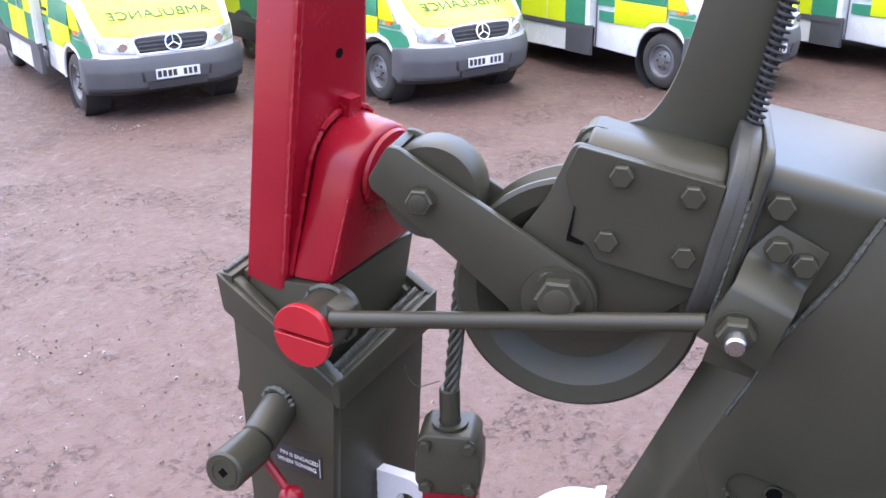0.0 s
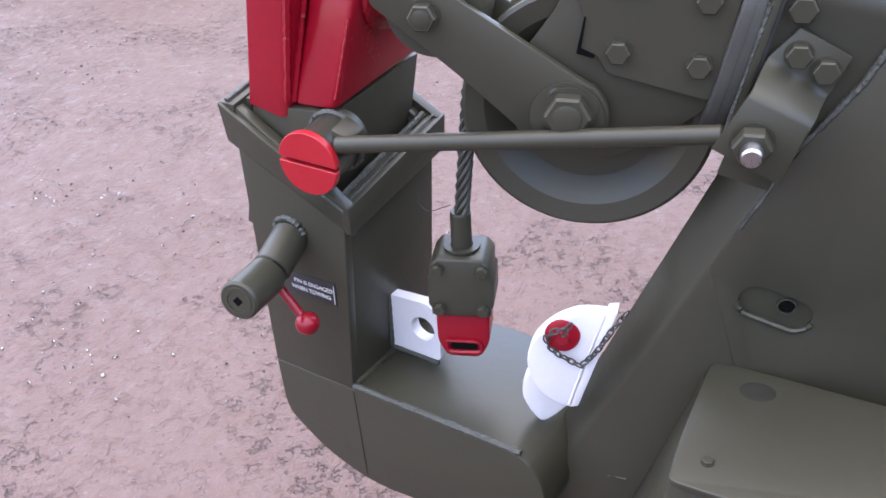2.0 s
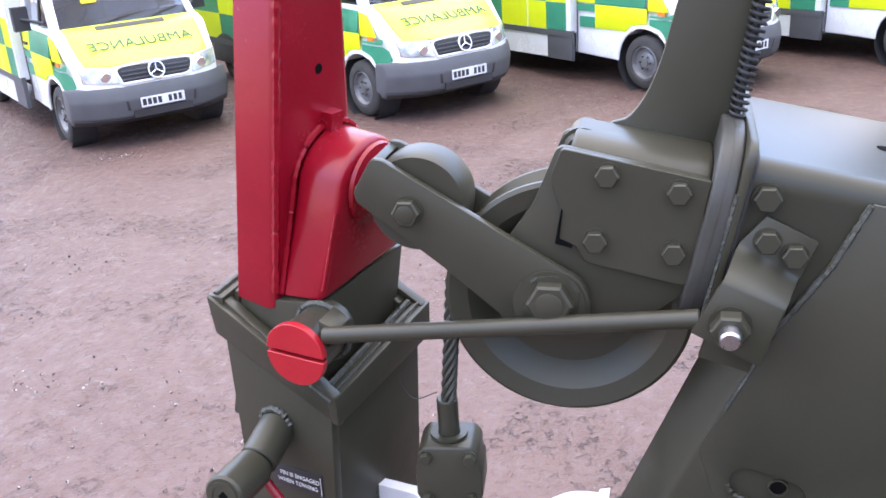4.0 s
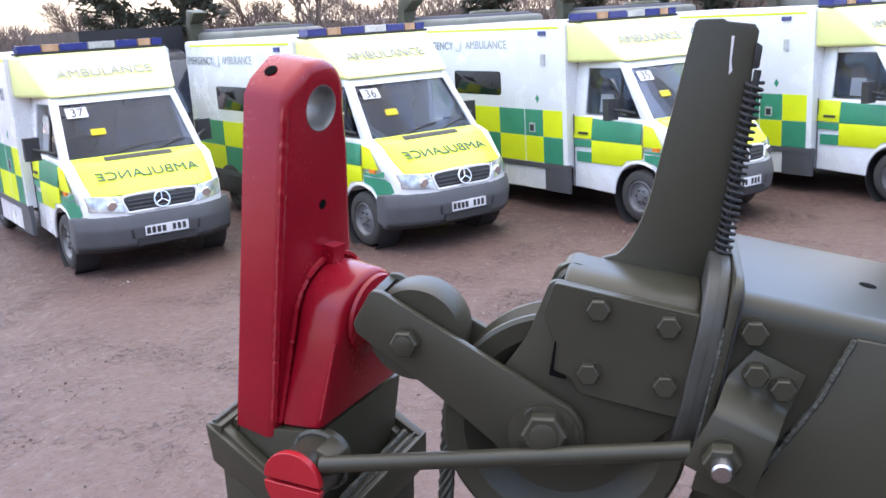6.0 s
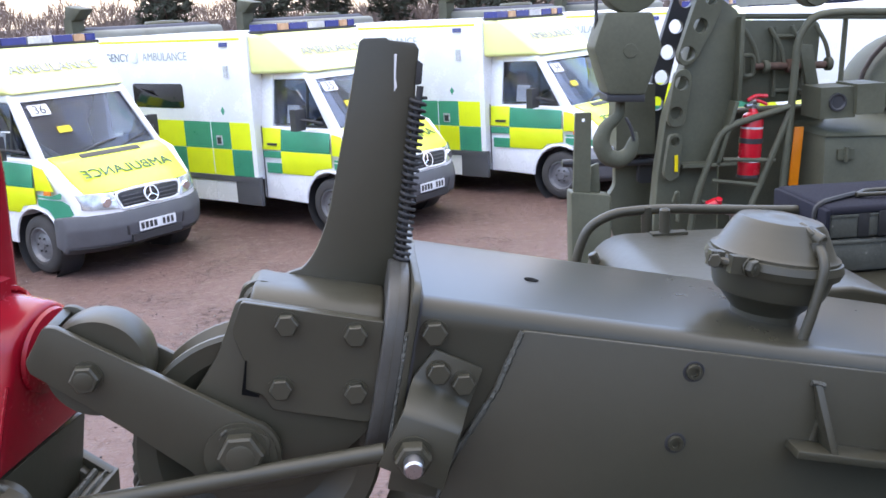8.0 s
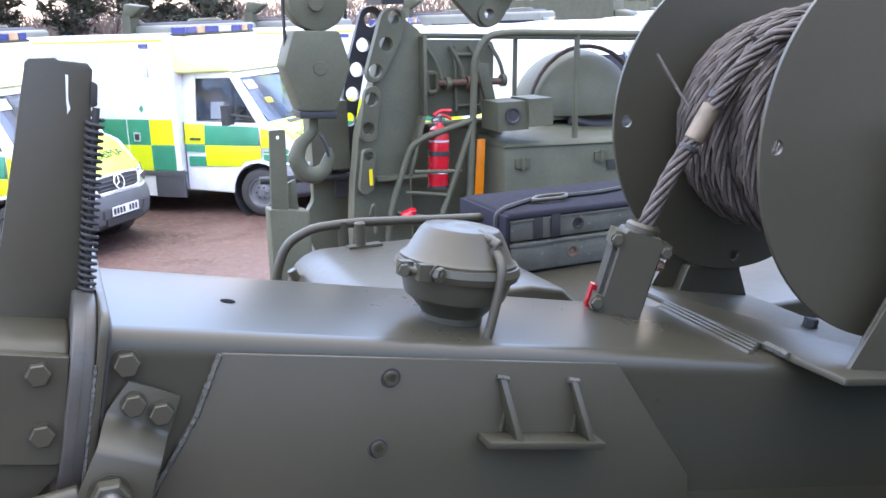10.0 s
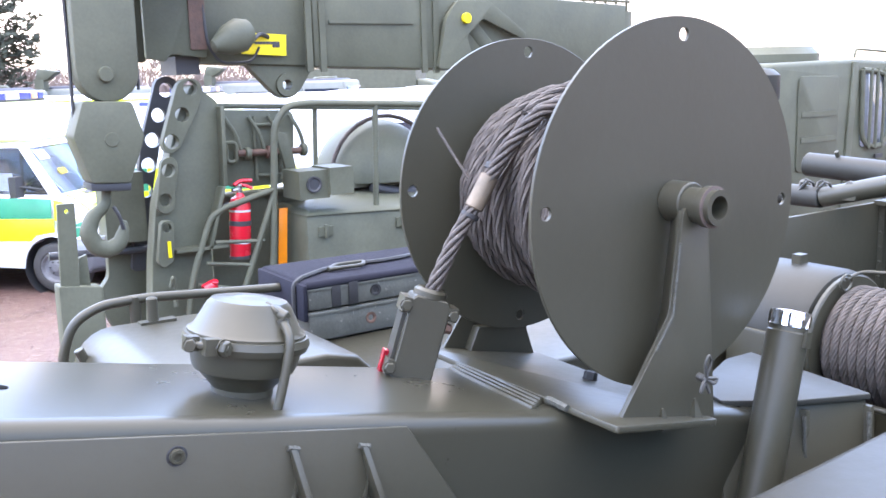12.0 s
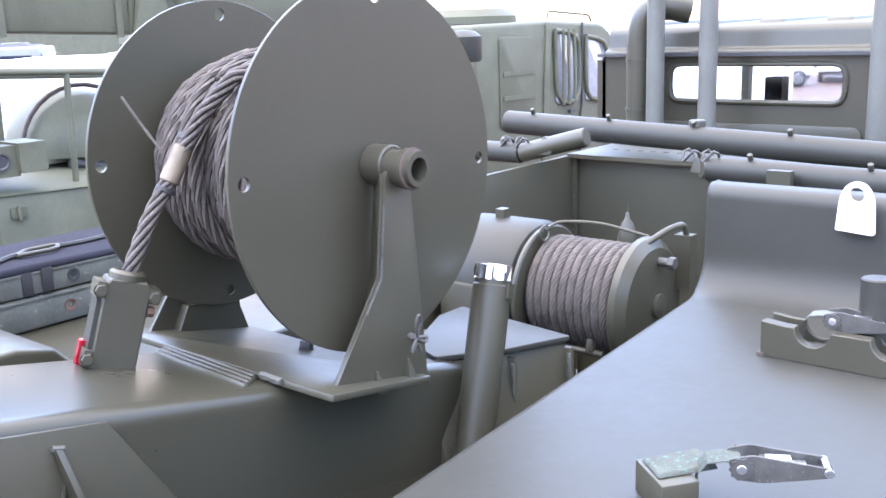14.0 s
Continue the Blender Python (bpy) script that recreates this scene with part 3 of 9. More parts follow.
# ---- ground ----
def build_ground():
    bm = bmesh.new()
    rnd = random.Random(4)
    # a fine patch under the view, then one sheet to the horizon
    n = 150
    grid = [[None] * (n + 1) for _ in range(n + 1)]
    for i in range(n + 1):
        for j in range(n + 1):
            x, y = -20 + 36 * i / n, -4 + 34 * j / n
            edge = min(i, j, n - i, n - j) / 8
            h = noise.noise((x * 0.35, y * 0.35, 0)) * 0.035 + noise.noise((x * 1.7, y * 1.7, 5)) * 0.014 + noise.noise((x * 5, y * 5, 9)) * 0.006
            grid[i][j] = bm.verts.new((x, y, h * min(1, edge) - 0.01))
    for i in range(n):
        for j in range(n):
            bm.faces.new((grid[i][j], grid[i + 1][j], grid[i + 1][j + 1], grid[i][j + 1]))
    ring = [grid[i][0] for i in range(n)] + [grid[n][j] for j in range(n)] + [grid[n - i][n] for i in range(n)] + [grid[0][n - j] for j in range(n)]
    far = [bm.verts.new((v.co.x * 1.0 + (v.co.x + 2) * 90, (v.co.y - 13) * 90 + 13, -0.01)) for v in ring]
    for k in range(len(ring)):
        j = (k + 1) % len(ring)
        bm.faces.new((ring[k], far[k], far[j], ring[j]))
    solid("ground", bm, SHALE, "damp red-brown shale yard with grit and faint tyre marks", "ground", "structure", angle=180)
    # chips of stone, strewn and in drifts
    drifts = [(rnd.uniform(-6.5, 0.8), rnd.uniform(2.2, 10), rnd.uniform(0.10, 0.35)) for _ in range(70)] + [(rnd.uniform(-13, 5), rnd.uniform(6, 20), rnd.uniform(0.3, 0.8)) for _ in range(60)]
    verts, faces = [], []
    for k in range(9000):
        if k % 4:
            cx, cy, spread = drifts[k % len(drifts)]
            x, y = rnd.gauss(cx, spread * 1.6), rnd.gauss(cy, spread)
        else:
            x, y = rnd.uniform(-8, 1.5), rnd.uniform(2.0, 12)
        r = rnd.choice((0.0035, 0.0045, 0.005, 0.006, 0.008, 0.012)) * rnd.uniform(0.6, 1.3)
        m = pose(x, y, r * 0.15, rnd.uniform(-30, 30), rnd.uniform(-30, 30), rnd.uniform(0, 360))
        a = len(verts)
        ring = [(r * rnd.uniform(0.7, 1.2) * math.cos(u), r * rnd.uniform(0.5, 0.9) * math.sin(u)) for u in [math.tau * q / 5 for q in range(5)]]
        verts += [m @ Vector((u, v, -r * 0.3)) for u, v in ring] + [m @ Vector((u * 0.6, v * 0.6, r * rnd.uniform(0.25, 0.5))) for u, v in ring]
        faces += [(a + q, a + (q + 1) % 5, a + 5 + (q + 1) % 5, a + 5 + q) for q in range(5)] + [tuple(a + 5 + q for q in range(5))]
    me = bpy.data.meshes.new("stones")
    me.from_pydata(verts, [], faces)
    bm = bmesh.new()
    bm.from_mesh(me)
    bpy.data.meshes.remove(me)
    solid("stones", bm, STONE, "scattered chips of pale and dark stone on the shale", "stones", "stuff")


build_ground()


# ---- recovery jib ----
def bolt_part(parent, p, af, high, shank=0.0, d=(0, -1, 0), mat=None):
    return part("bolt", hex_bolt(p, d, af, high, shank), mat or OLIVE, parent)


def build_boom():
    t = thing("recovery_boom", (0.6, 1.42, -0.9), "olive-painted steel box jib of a recovery truck, bolted head", "jib", BOOM)
    # main box with a rounded upper edge
    outline = rounded([(1.25, -0.63), (1.25, -0.388), (1.635, -0.388), (1.635, -0.63)], [0, 0.034, 0.034, 0], 6)
    beam = part("beam", prism(outline, 0.113, 2.3, "x", bev=0), OLIVE_GLOSS, t)
    part("lower_beam", box(0.195, 2.3, 1.25, 1.635, -1.0, -0.6305, 0), OLIVE, t)
    # the drain hole's shade is a near-black disc laid on the beam, no cut
    part("drain_hole", lathe([(0.0, 0.0003), (0.0115, 0.0003), (0.0118, 0.0008), (0.0, 0.0008)], Matrix.Translation((0.300, 1.44, -0.388)), 20), HOLE, beam)
    # raised cover sheet on the side
    def down(x, z):
        """A point of the level frame in the jib's own slanted plane."""
        c, k = math.cos(radians(12)), math.sin(radians(12))
        return (c * x - k * z, k * x + c * z)
    slot = [down(*p) for p in arc((0.042, -0.866), 0.024, 252, 72, 8) + arc((0.096, -0.884), 0.024, 72, -108, 8)]
    cover = [(0.259, -0.410), (0.896, -0.403), (1.085, -0.600), (1.17, -0.98)] + [down(*p) for p in ((1.0, -1.6), (0.207, -1.6), (-0.024, -0.818), (0.048, -0.668))]
    part("side_cover", prism(cover, 1.243, 1.250, "y", bev=0.0015, seg=2, holes=[slot]), OLIVE, t)
    part("weld_seam", weld([(0.257, 1.2445, -0.412), (0.236, 1.2445, -0.50), (0.206, 1.2445, -0.575), (0.182, 1.2445, -0.63)], 0.0048, 3), WELD, t)
    part("weld_seam", weld([(0.896, 1.247, -0.404), (1.085, 1.247, -0.601)], 0.0022, 4), OLIVE, t)
    for a, n in ((0.507, -0.437), (0.504, -0.546)):
        part("socket_screw", lathe([(0.0, 0.002), (0.006, 0.002), (0.0062, 0.0065), (0.0105, 0.0065), (0.0115, 0.0045), (0.0115, 0)], along_y(a, 1.2435, n), 24), OLIVE, t)
        # a flat black ring gives the shade round the sunk screw
        part("screw_recess", lathe([(0.0118, 0), (0.0160, 0), (0.0150, 0.0012), (0.0118, 0.0012)], along_y(a, 1.2435, n), 24), BLACK, t)
    # step: two legs and a tread
    step = part("step", prism([(0.664, -0.519), (0.872, -0.520), (0.872, -0.532), (0.664, -0.531)], 1.200, 1.243, "y", bev=0.002), OLIVE, t, "welded angle-iron step")
    for a0, a1 in ((0.683, 0.714), (0.810, 0.843)):
        part("leg", hexa([(a1, 1.202, -0.520), (a1 + 0.011, 1.202, -0.520), (a1 + 0.011, 1.243, -0.520), (a1, 1.243, -0.520), (a0, 1.236, -0.431), (a0 + 0.011, 1.236, -0.431), (a0 + 0.011, 1.243, -0.431), (a0, 1.243, -0.431)], 0.001), OLIVE, step)
        part("weld_bead", weld([(a0 - 0.004, 1.24, -0.431), (a0 + 0.016, 1.24, -0.433)], 0.005, 5), WELD, step)
        part("weld_bead", weld([(a1 - 0.012, 1.243, -0.518), (a1 - 0.006, 1.242, -0.470)], 0.004, 6), OLIVE, step)
    # end flange and turned collar
    part("end_flange", prism(rounded([(1.234, -0.62), (1.234, -0.365), (1.652, -0.358), (1.652, -0.62)], [0.02, 0.03, 0.02, 0.02]), 0.101, 0.1125, "x", bev=0.002), OLIVE, t)
    ring = rounded([(1.233, -0.640), (1.233, -0.366), (1.64, -0.366), (1.64, -0.640)], 0.11, 10)
    part("collar", prism(ring, 0.070, 0.1005, "x", bev=0.004, seg=3), COLLAR, t, "scuffed turned collar", angle=50)
    part("collar_groove", prism(rounded([(1.2325, -0.6405), (1.2325, -0.3655), (1.6405, -0.3655), (1.6405, -0.6405)], 0.11, 10), 0.0850, 0.0862, "x", bev=0), OLIVE, t, angle=50)
    part("weld_seam", weld([(0.1012, 1.2365, -0.60), (0.1012, 1.2355, -0.43)], 0.0035, 6), WELD, t)
    # the gap's shade is put in as a black strip behind the flange
    part("gap_shadow_strip", prism(rounded([(1.238, -0.615), (1.238, -0.380), (1.648, -0.369), (1.648, -0.615)], 0.02), 0.1128, 0.1165, "x", bev=0), BLACK, t, "black strip standing for the shaded gap")
    # head: block with a rounded top, cheek, bolted plate
    head = rounded([(1.256, -0.585), (1.256, -0.408), (1.384, -0.408), (1.384, -0.585)], [0, 0.055, 0.02, 0], 8)
    part("head_block", prism(head, -0.112, 0.0695, "x", bev=0.006, seg=3), OLIVE, t)
    part("nose_pin", lathe([(0.0, 0), (0.020, 0), (0.024, 0.004), (0.024, 0.085), (0.019, 0.092), (0, 0.092)], along_y(-0.100, 1.392, -0.436), 24), OLIVE, t)
    part("nose_washer", lathe([(0.017, 0), (0.029, 0), (0.029, 0.006), (0.017, 0.006)], along_y(-0.100, 1.318, -0.436), 24, closed=True), OLIVE, t)
    cheek = [(-0.128, -0.42), (0.072, -0.424), (0.072, -0.585), (0.03, -0.635), (-0.02, -0.68), (-0.09, -0.70), (-0.15, -0.685), (-0.20, -0.64), (-0.178, -0.58), (-0.145, -0.505)]
    part("cheek_plate", prism(rounded(cheek, 0.012), 1.254, 1.268, "y", bev=0.002), OLIVE, t)
    part("far_cheek_plate", prism(rounded(cheek, 0.012), 1.338, 1.350, "y", bev=0.002), OLIVE, t)
    plate = [(-0.1215, -0.420), (0.069, -0.423), (0.0735, -0.569), (-0.062, -0.566), (-0.078, -0.546), (-0.102, -0.548), (-0.106, -0.505), (-0.129, -0.462)]
    part("bolted_plate", prism(rounded(plate, [0.006, 0.003, 0.012, 0.004, 0.004, 0.004, 0.004, 0.006]), 1.244, 1.2535, "y", bev=0.001, seg=1), OLIVE, t)
    part("notch", prism(rounded([(-0.1065, -0.500), (-0.1045, -0.500), (-0.101, -0.541), (-0.082, -0.545), (-0.082, -0.5495), (-0.1055, -0.5485)], 0.0015), 1.2410, 1.2442, "y", bev=0), HOLE, t)
    for a, n in ((-0.058, -0.442), (0.034, -0.4445), (-0.0545, -0.5325), (0.0455, -0.5255)):
        bolt_part(t, (a, 1.244, n), 0.0270, 0.0125)
    # sheave
    s = thing("rope_sheave", (-0.088, 1.33, -0.81), "large olive cast-iron rope sheave under the jib head", "pulley", BOOM)
    rim = [(0.03, -0.034), (0.070, -0.034), (0.076, -0.010), (0.108, -0.008), (0.140, -0.034), (0.166, -0.038), (0.1715, -0.034), (0.1715, -0.027), (0.150, -0.004), (0.150, 0.004), (0.1715, 0.027), (0.1715, 0.034), (0.166, 0.038), (0.140, 0.034), (0.108, 0.008), (0.076, 0.010), (0.070, 0.034), (0.03, 0.034)]
    part("wheel", lathe(rim, along_y(-0.0745, 1.300, -0.636), 72, closed=True), OLIVE, s, angle=25)
    part("hub", rod((-0.0745, 1.245, -0.632), (-0.0745, 1.36, -0.632), 0.032, 24, 0.003), OLIVE, s)
    # link arms with the guide roller
    l = thing("guide_link", (-0.25, 1.33, -0.70), "olive pair of link arms carrying a rope guide roller", "linkage", BOOM)
    arm = [(-0.385, -0.536), (-0.3665, -0.485), (-0.352, -0.483), (-0.078, -0.584)] + arc((-0.096, -0.634), 0.055, 66, -80, 8) + [(-0.125, -0.684), (-0.249, -0.614), (-0.303, -0.587), (-0.379, -0.550)]
    part("near_arm", prism(rounded(arm, [0.006, 0.006, 0.006, 0] + [0] * 9 + [0.02, 0.02, 0.02, 0.006]), 1.233, 1.247, "y", bev=0.002), OLIVE, l)
    part("far_arm", prism(rounded(arm, [0.006, 0.006, 0.006, 0] + [0] * 9 + [0.02, 0.02, 0.02, 0.006]), 1.325, 1.337, "y", bev=0.002), OLIVE, l)
    part("end_plate", hexa([(-0.384, 1.247, -0.536), (-0.372, 1.247, -0.541), (-0.372, 1.325, -0.541), (-0.384, 1.325, -0.536), (-0.366, 1.247, -0.487), (-0.354, 1.247, -0.490), (-0.354, 1.325, -0.490), (-0.366, 1.325, -0.487)], 0.001), OLIVE, l)
    roller = [(0.012, -0.036), (0.046, -0.036), (0.050, -0.032), (0.0515, -0.030), (0.064, -0.031), (0.0695, -0.026), (0.0705, -0.018), (0.0705, 0.026), (0.066, 0.036), (0.012, 0.036)]
    part("roller", lathe(roller, along_y(-0.300, 1.288, -0.541), 52, closed=True), OLIVE, l)
    part("link_nut", hex_bolt((-0.306, 1.233, -0.545), (0, -1, 0), 0.034, 0.015, 0.0125), OLIVE, l)
    part("axle_washer", lathe([(0, 0), (0.047, 0), (0.049, 0.002), (0.049, 0.006), (0, 0.006)], along_y(-0.096, 1.233, -0.632), 32), OLIVE, l)
    part("tab_washer", prism(rounded([(-0.130, -0.648), (-0.127, -0.597), (-0.094, -0.586), (-0.060, -0.598), (-0.056, -0.645), (-0.094, -0.662)], 0.008), 1.2245, 1.227, "y", bev=0.0005), OLIVE, l)
    part("axle_nut", hex_bolt((-0.0945, 1.2245, -0.622), (0, -1, 0), 0.054, 0.020, 0.019), OLIVE, l)
    part("weld_bead", weld([(-0.124, 1.2235, -0.603), (-0.118, 1.2235, -0.594)], 0.0025, 8), WELD, l)
    # bracket that carries the rod
    b = thing("rod_bracket", (0.12, 1.2, -0.62), "olive bent sheet bracket bolted to the jib side", "bracket", BOOM)
    rows = [((0.143, 1.238, -0.450), (0.211, 1.238, -0.470)), ((0.121, 1.238, -0.490), (0.203, 1.238, -0.519))]
    for k in range(1, 9):
        v = k / 8
        e = v * v * (3 - 2 * v)
        rows.append(((0.121 - 0.016 * v, 1.238 - 0.058 * e, -0.490 - 0.037 * v), (0.203 - 0.018 * v, 1.238 - 0.058 * e, -0.519 - 0.026 * v)))
    rows.append(((0.085, 1.176, -0.599), (0.176, 1.176, -0.624)))
    part("sheet", bent_plate(rows, 0.006), OLIVE, b)
    part("side_web", hexa([(0.172, 1.182, -0.622), (0.177, 1.182, -0.623), (0.177, 1.243, -0.650), (0.172, 1.243, -0.650), (0.182, 1.184, -0.547), (0.187, 1.184, -0.549), (0.202, 1.243, -0.525), (0.196, 1.243, -0.523)], 0.001), OLIVE, b)
    part("back_sheet", hexa([(0.104, 1.192, -0.638), (0.170, 1.192, -0.643), (0.170, 1.199, -0.643), (0.104, 1.199, -0.638), (0.106, 1.186, -0.58), (0.172, 1.186, -0.60), (0.172, 1.193, -0.60), (0.106, 1.193, -0.58)], 0.001), OLIVE, b)
    bolt_part(b, (0.139, 1.2495, -0.430), 0.030, 0.012)
    bolt_part(b, (0.152, 1.238, -0.481), 0.0275, 0.012)
    bolt_part(b, (0.188, 1.238, -0.492), 0.0275, 0.012)
    part("rod_nut", hex_bolt((0.128, 1.176, -0.576), (0, -1, -0.1), 0.042, 0.020, 0.0), OLIVE, b)
    part("stud_end", lathe([(0, 0), (0.0135, 0), (0.0135, 0.018), (0.0110, 0.021), (0, 0.021)], aim((0.128, 1.156, -0.578), (0.128, 1.05, -0.589)), 20), STEEL, b, "bare shiny stud end")
    # fin with its spring
    f = thing("guide_fin", (0.0, 1.375, -0.41), "tall tapering olive steel fin standing on the jib head", "fin", BOOM)
    fin = [(-0.014, -0.068), (-0.009, -0.063), (0.022, -0.057), (0.026, -0.060), (0.062, -0.058), (0.069, -0.066), (0.070, -0.10), (0.073, -0.127), (0.087, -0.418), (-0.082, -0.418), (-0.066, -0.406)] + [(-0.066 + 0.044 * math.sin(math.pi * k / 20), -0.406 + 0.130 * (1 - math.cos(math.pi * k / 20))) for k in range(2, 11)]
    part("blade", prism(fin, 1.370, 1.382, "y", bev=0.002), OLIVE, f)
    part("paint_scrape", prism([(0.036, -0.077), (0.0395, -0.077), (0.0425, -0.109), (0.0465, -0.121), (0.043, -0.128), (0.0425, -0.122), (0.0405, -0.112)], 1.3688, 1.3702, "y", bev=0), INK, f, "scraped bare mark")
    part("stop", prism(rounded([(0.068, -0.080), (0.077, -0.084), (0.079, -0.112), (0.071, -0.115)], 0.002), 1.366, 1.386, "y", bev=0.001), BLACK, f)
    sp, turns = [], 30
    for k in range(turns * 12 + 1):
        u = k / (turns * 12)
        a = math.tau * turns * u
        c = Vector((0.078 + 0.0135 * u, 1.368, -0.130 - 0.282 * u))
        sp.append(c + Vector((math.cos(a) * 0.0105, math.sin(a) * 0.0105, 0.0)))
    part("spring", pipe(sp, 0.0026, 6, 0), BLACK, f, "dark coil spring", angle=60)
    part("spring_rod", rod((0.078, 1.368, -0.115), (0.0915, 1.368, -0.43), 0.005, 10), BLACK, f)
    # support below: side plate, folded leg, slot
    g = thing("jib_support", (0.1, 1.3, -1.5), "olive welded support plate under the jib", "frame", LEVEL)
    part("slot_bore", lathe([(0.0135, 0), (0.0135, 0.006), (0.0115, 0.006), (0.0115, 0)], along_y(0.084, 1.2498, -0.872), 20, closed=True), OLIVE, g)
    part("slot_hole", lathe([(0, 0.0), (0.0117, 0.0), (0.0117, 0.0025), (0, 0.0025)], along_y(0.084, 1.2498, -0.872), 20), HOLE, g)
    part("slot_weld", weld([(u, 1.2425, v) for u, v in arc((0.042, -0.866), 0.0265, 190, 252, 4) + arc((0.096, -0.884), 0.0265, 252, 335, 6)], 0.0042, 9), OLIVE, g)
    # the leg bends back along a line, and its front is folded into a broad flange
    rows = []
    for z in (-0.64, -0.72, -0.80, -0.88, -0.96, -1.04, -1.12, -1.20, -1.28, -1.40):
        fold = 0.042 + 0.478 * (z + 0.68)
        outer = -0.030 + 0.430 * (z + 0.709)
        bend = max(fold + 0.006, -0.024 - 0.295 * (z + 0.818))
        d = Vector((outer - fold, 0.056, 0.0)).normalized()
        rows.append([(outer, 1.302, z)] + [(fold + d.x * q, 1.2455 + d.y * q + k, z) for q, k in ((0.010, 0.0), (0.004, -0.0008))] + [(fold + 0.005, 1.2452, z), (bend, 1.2438, z)])
    part("leg", folded_sheet(rows, 0.010), OLIVE, g, angle=60)
    part("weld_seam", weld([(0.050, 1.2440, -0.664), (0.028, 1.2440, -0.712), (0.008, 1.2440, -0.752)], 0.0035, 31), WELD, g)
    part("weld_seam", weld([(-0.173, 1.2530, -1.259), (-0.146, 1.2500, -1.250), (-0.119, 1.2490, -1.252)], 0.006, 32), OLIVE, g)


build_boom()


def build_rod():
    p = BOOM @ Vector((0.094, 1.190, -0.583))
    q = COLUMN @ Vector((0.062, -0.034, -0.662))
    bm = rod(p, q, 0.0125, 24, 0.002)
    solid("tie_rod", bm, OLIVE, "slim olive steel tie rod between bracket and arm", "rod")


build_rod()


# ---- towing arm ----
RED_ARM = COLUMN @ Matrix.Translation((-0.164, 0.02, -0.66)) @ pose(0, 0, 0, 0, 9.6, 0)


def build_arm():
    t = thing("arm_socket", (-0.08, 0.12, -1.38), "olive welded square socket with a foot beam, slanted mouth", "socket", COLUMN)
    # four walls of the mouth, with the slanted rim
    xl, xr, hl, hn, hr, hf = -0.178, 0.030, -0.656, -0.786, -0.738, -0.610
    w = 0.020

    def wall(x0, y0, x1, y1, h0, h1, nx, ny, low=-1.17, dx=0.0, dx0=0.0):
        return hexa([(x0 + dx0, y0, low), (x1 + dx, y1, low), (x1 + dx + nx * w, y1 + ny * w, low), (x0 + dx0 + nx * w, y0 + ny * w, low),
                     (x0, y0, h0), (x1, y1, h1), (x1 + nx * w, y1 + ny * w, h1), (x0 + nx * w, y0 + ny * w, h0)], 0.003)
    part("near_wall", wall(xl, 0.0, xr, 0.0, hl, hn, 0, 1, dx=-0.030), OLIVE, t)
    part("end_wall", wall(xr, 0.003, xr, 0.255, hn, hr, -1, 0, dx=-0.030, dx0=-0.030), OLIVE, t)
    part("far_wall", wall(xl, 0.255, xr - 0.024, 0.255, hf, hr, 0, -1, dx=-0.030), OLIVE, t)
    part("rear_wall", wall(xl, 0.024, xl, 0.231, hl, hf, 1, 0), OLIVE, t)
    # proud collar round the mouth: it fades out over the near face
    part("collar_strip", hexa([(xl - 0.019, -0.002, hl - 0.070), (xr + 0.012, -0.0015, hn - 0.055), (xr + 0.012, 0.012, hn - 0.055), (xl - 0.019, 0.012, hl - 0.070), (xl - 0.019, -0.010, hl), (xr + 0.015, -0.010, hn), (xr + 0.015, 0.012, hn), (xl - 0.019, 0.012, hl)], 0.003), OLIVE, t)
    part("collar_strip", hexa([(xr + 0.001, -0.004, hn - 0.052), (xr + 0.001, 0.268, hr - 0.066), (xr + 0.013, 0.268, hr - 0.066), (xr + 0.013, -0.004, hn - 0.052), (xr - 0.006, -0.008, hn + 0.001), (xr - 0.006, 0.270, hr + 0.001), (xr + 0.016, 0.270, hr - 0.002), (xr + 0.016, -0.008, hn - 0.002)], 0.003), OLIVE, t)
    part("collar_strip", hexa([(xl - 0.020, 0.0, hl - 0.072), (xl - 0.0005, 0.0, hl - 0.072), (xl - 0.0005, 0.27, hf - 0.07), (xl - 0.020, 0.27, hf - 0.07), (xl - 0.020, -0.004, hl - 0.001), (xl + 0.012, -0.004, hl - 0.001), (xl + 0.012, 0.27, hf), (xl - 0.020, 0.27, hf)], 0.003), OLIVE, t)
    part("collar_strip", hexa([(xl - 0.019, 0.256, hf - 0.07), (xr + 0.012, 0.256, hr - 0.07), (xr + 0.012, 0.270, hr - 0.07), (xl - 0.019, 0.270, hf - 0.07), (xl - 0.019, 0.250, hf - 0.001), (xr + 0.012, 0.250, hr - 0.003), (xr + 0.012, 0.270, hr - 0.003), (xl - 0.019, 0.270, hf - 0.001)], 0.003), OLIVE, t)
    part("inner_lining", hexa([(xr - 0.034, 0.022, hn - 0.12), (xr - 0.026, 0.022, hn - 0.12), (xr - 0.026, 0.235, hr - 0.12), (xr - 0.034, 0.235, hr - 0.12), (xr - 0.030, 0.022, hn - 0.006), (xr - 0.021, 0.022, hn - 0.006), (xr - 0.021, 0.240, hr - 0.006), (xr - 0.030, 0.240, hr - 0.006)], 0.001), OLIVE, t)
    part("weld_seam", weld([(xr - 0.013, 0.004, hn + 0.002), (xr - 0.013, 0.245, hr + 0.002)], 0.0055, 11), WELD, t)
    part("weld_seam", weld([(xr + 0.004, 0.004, hn + 0.001), (xr + 0.004, 0.250, hr + 0.001)], 0.0025, 10), WELD, t)
    part("weld_seam", weld([(xr - 0.045, -0.010, hn + 0.022), (xr + 0.008, -0.010, hn - 0.006)], 0.003, 12), WELD, t)
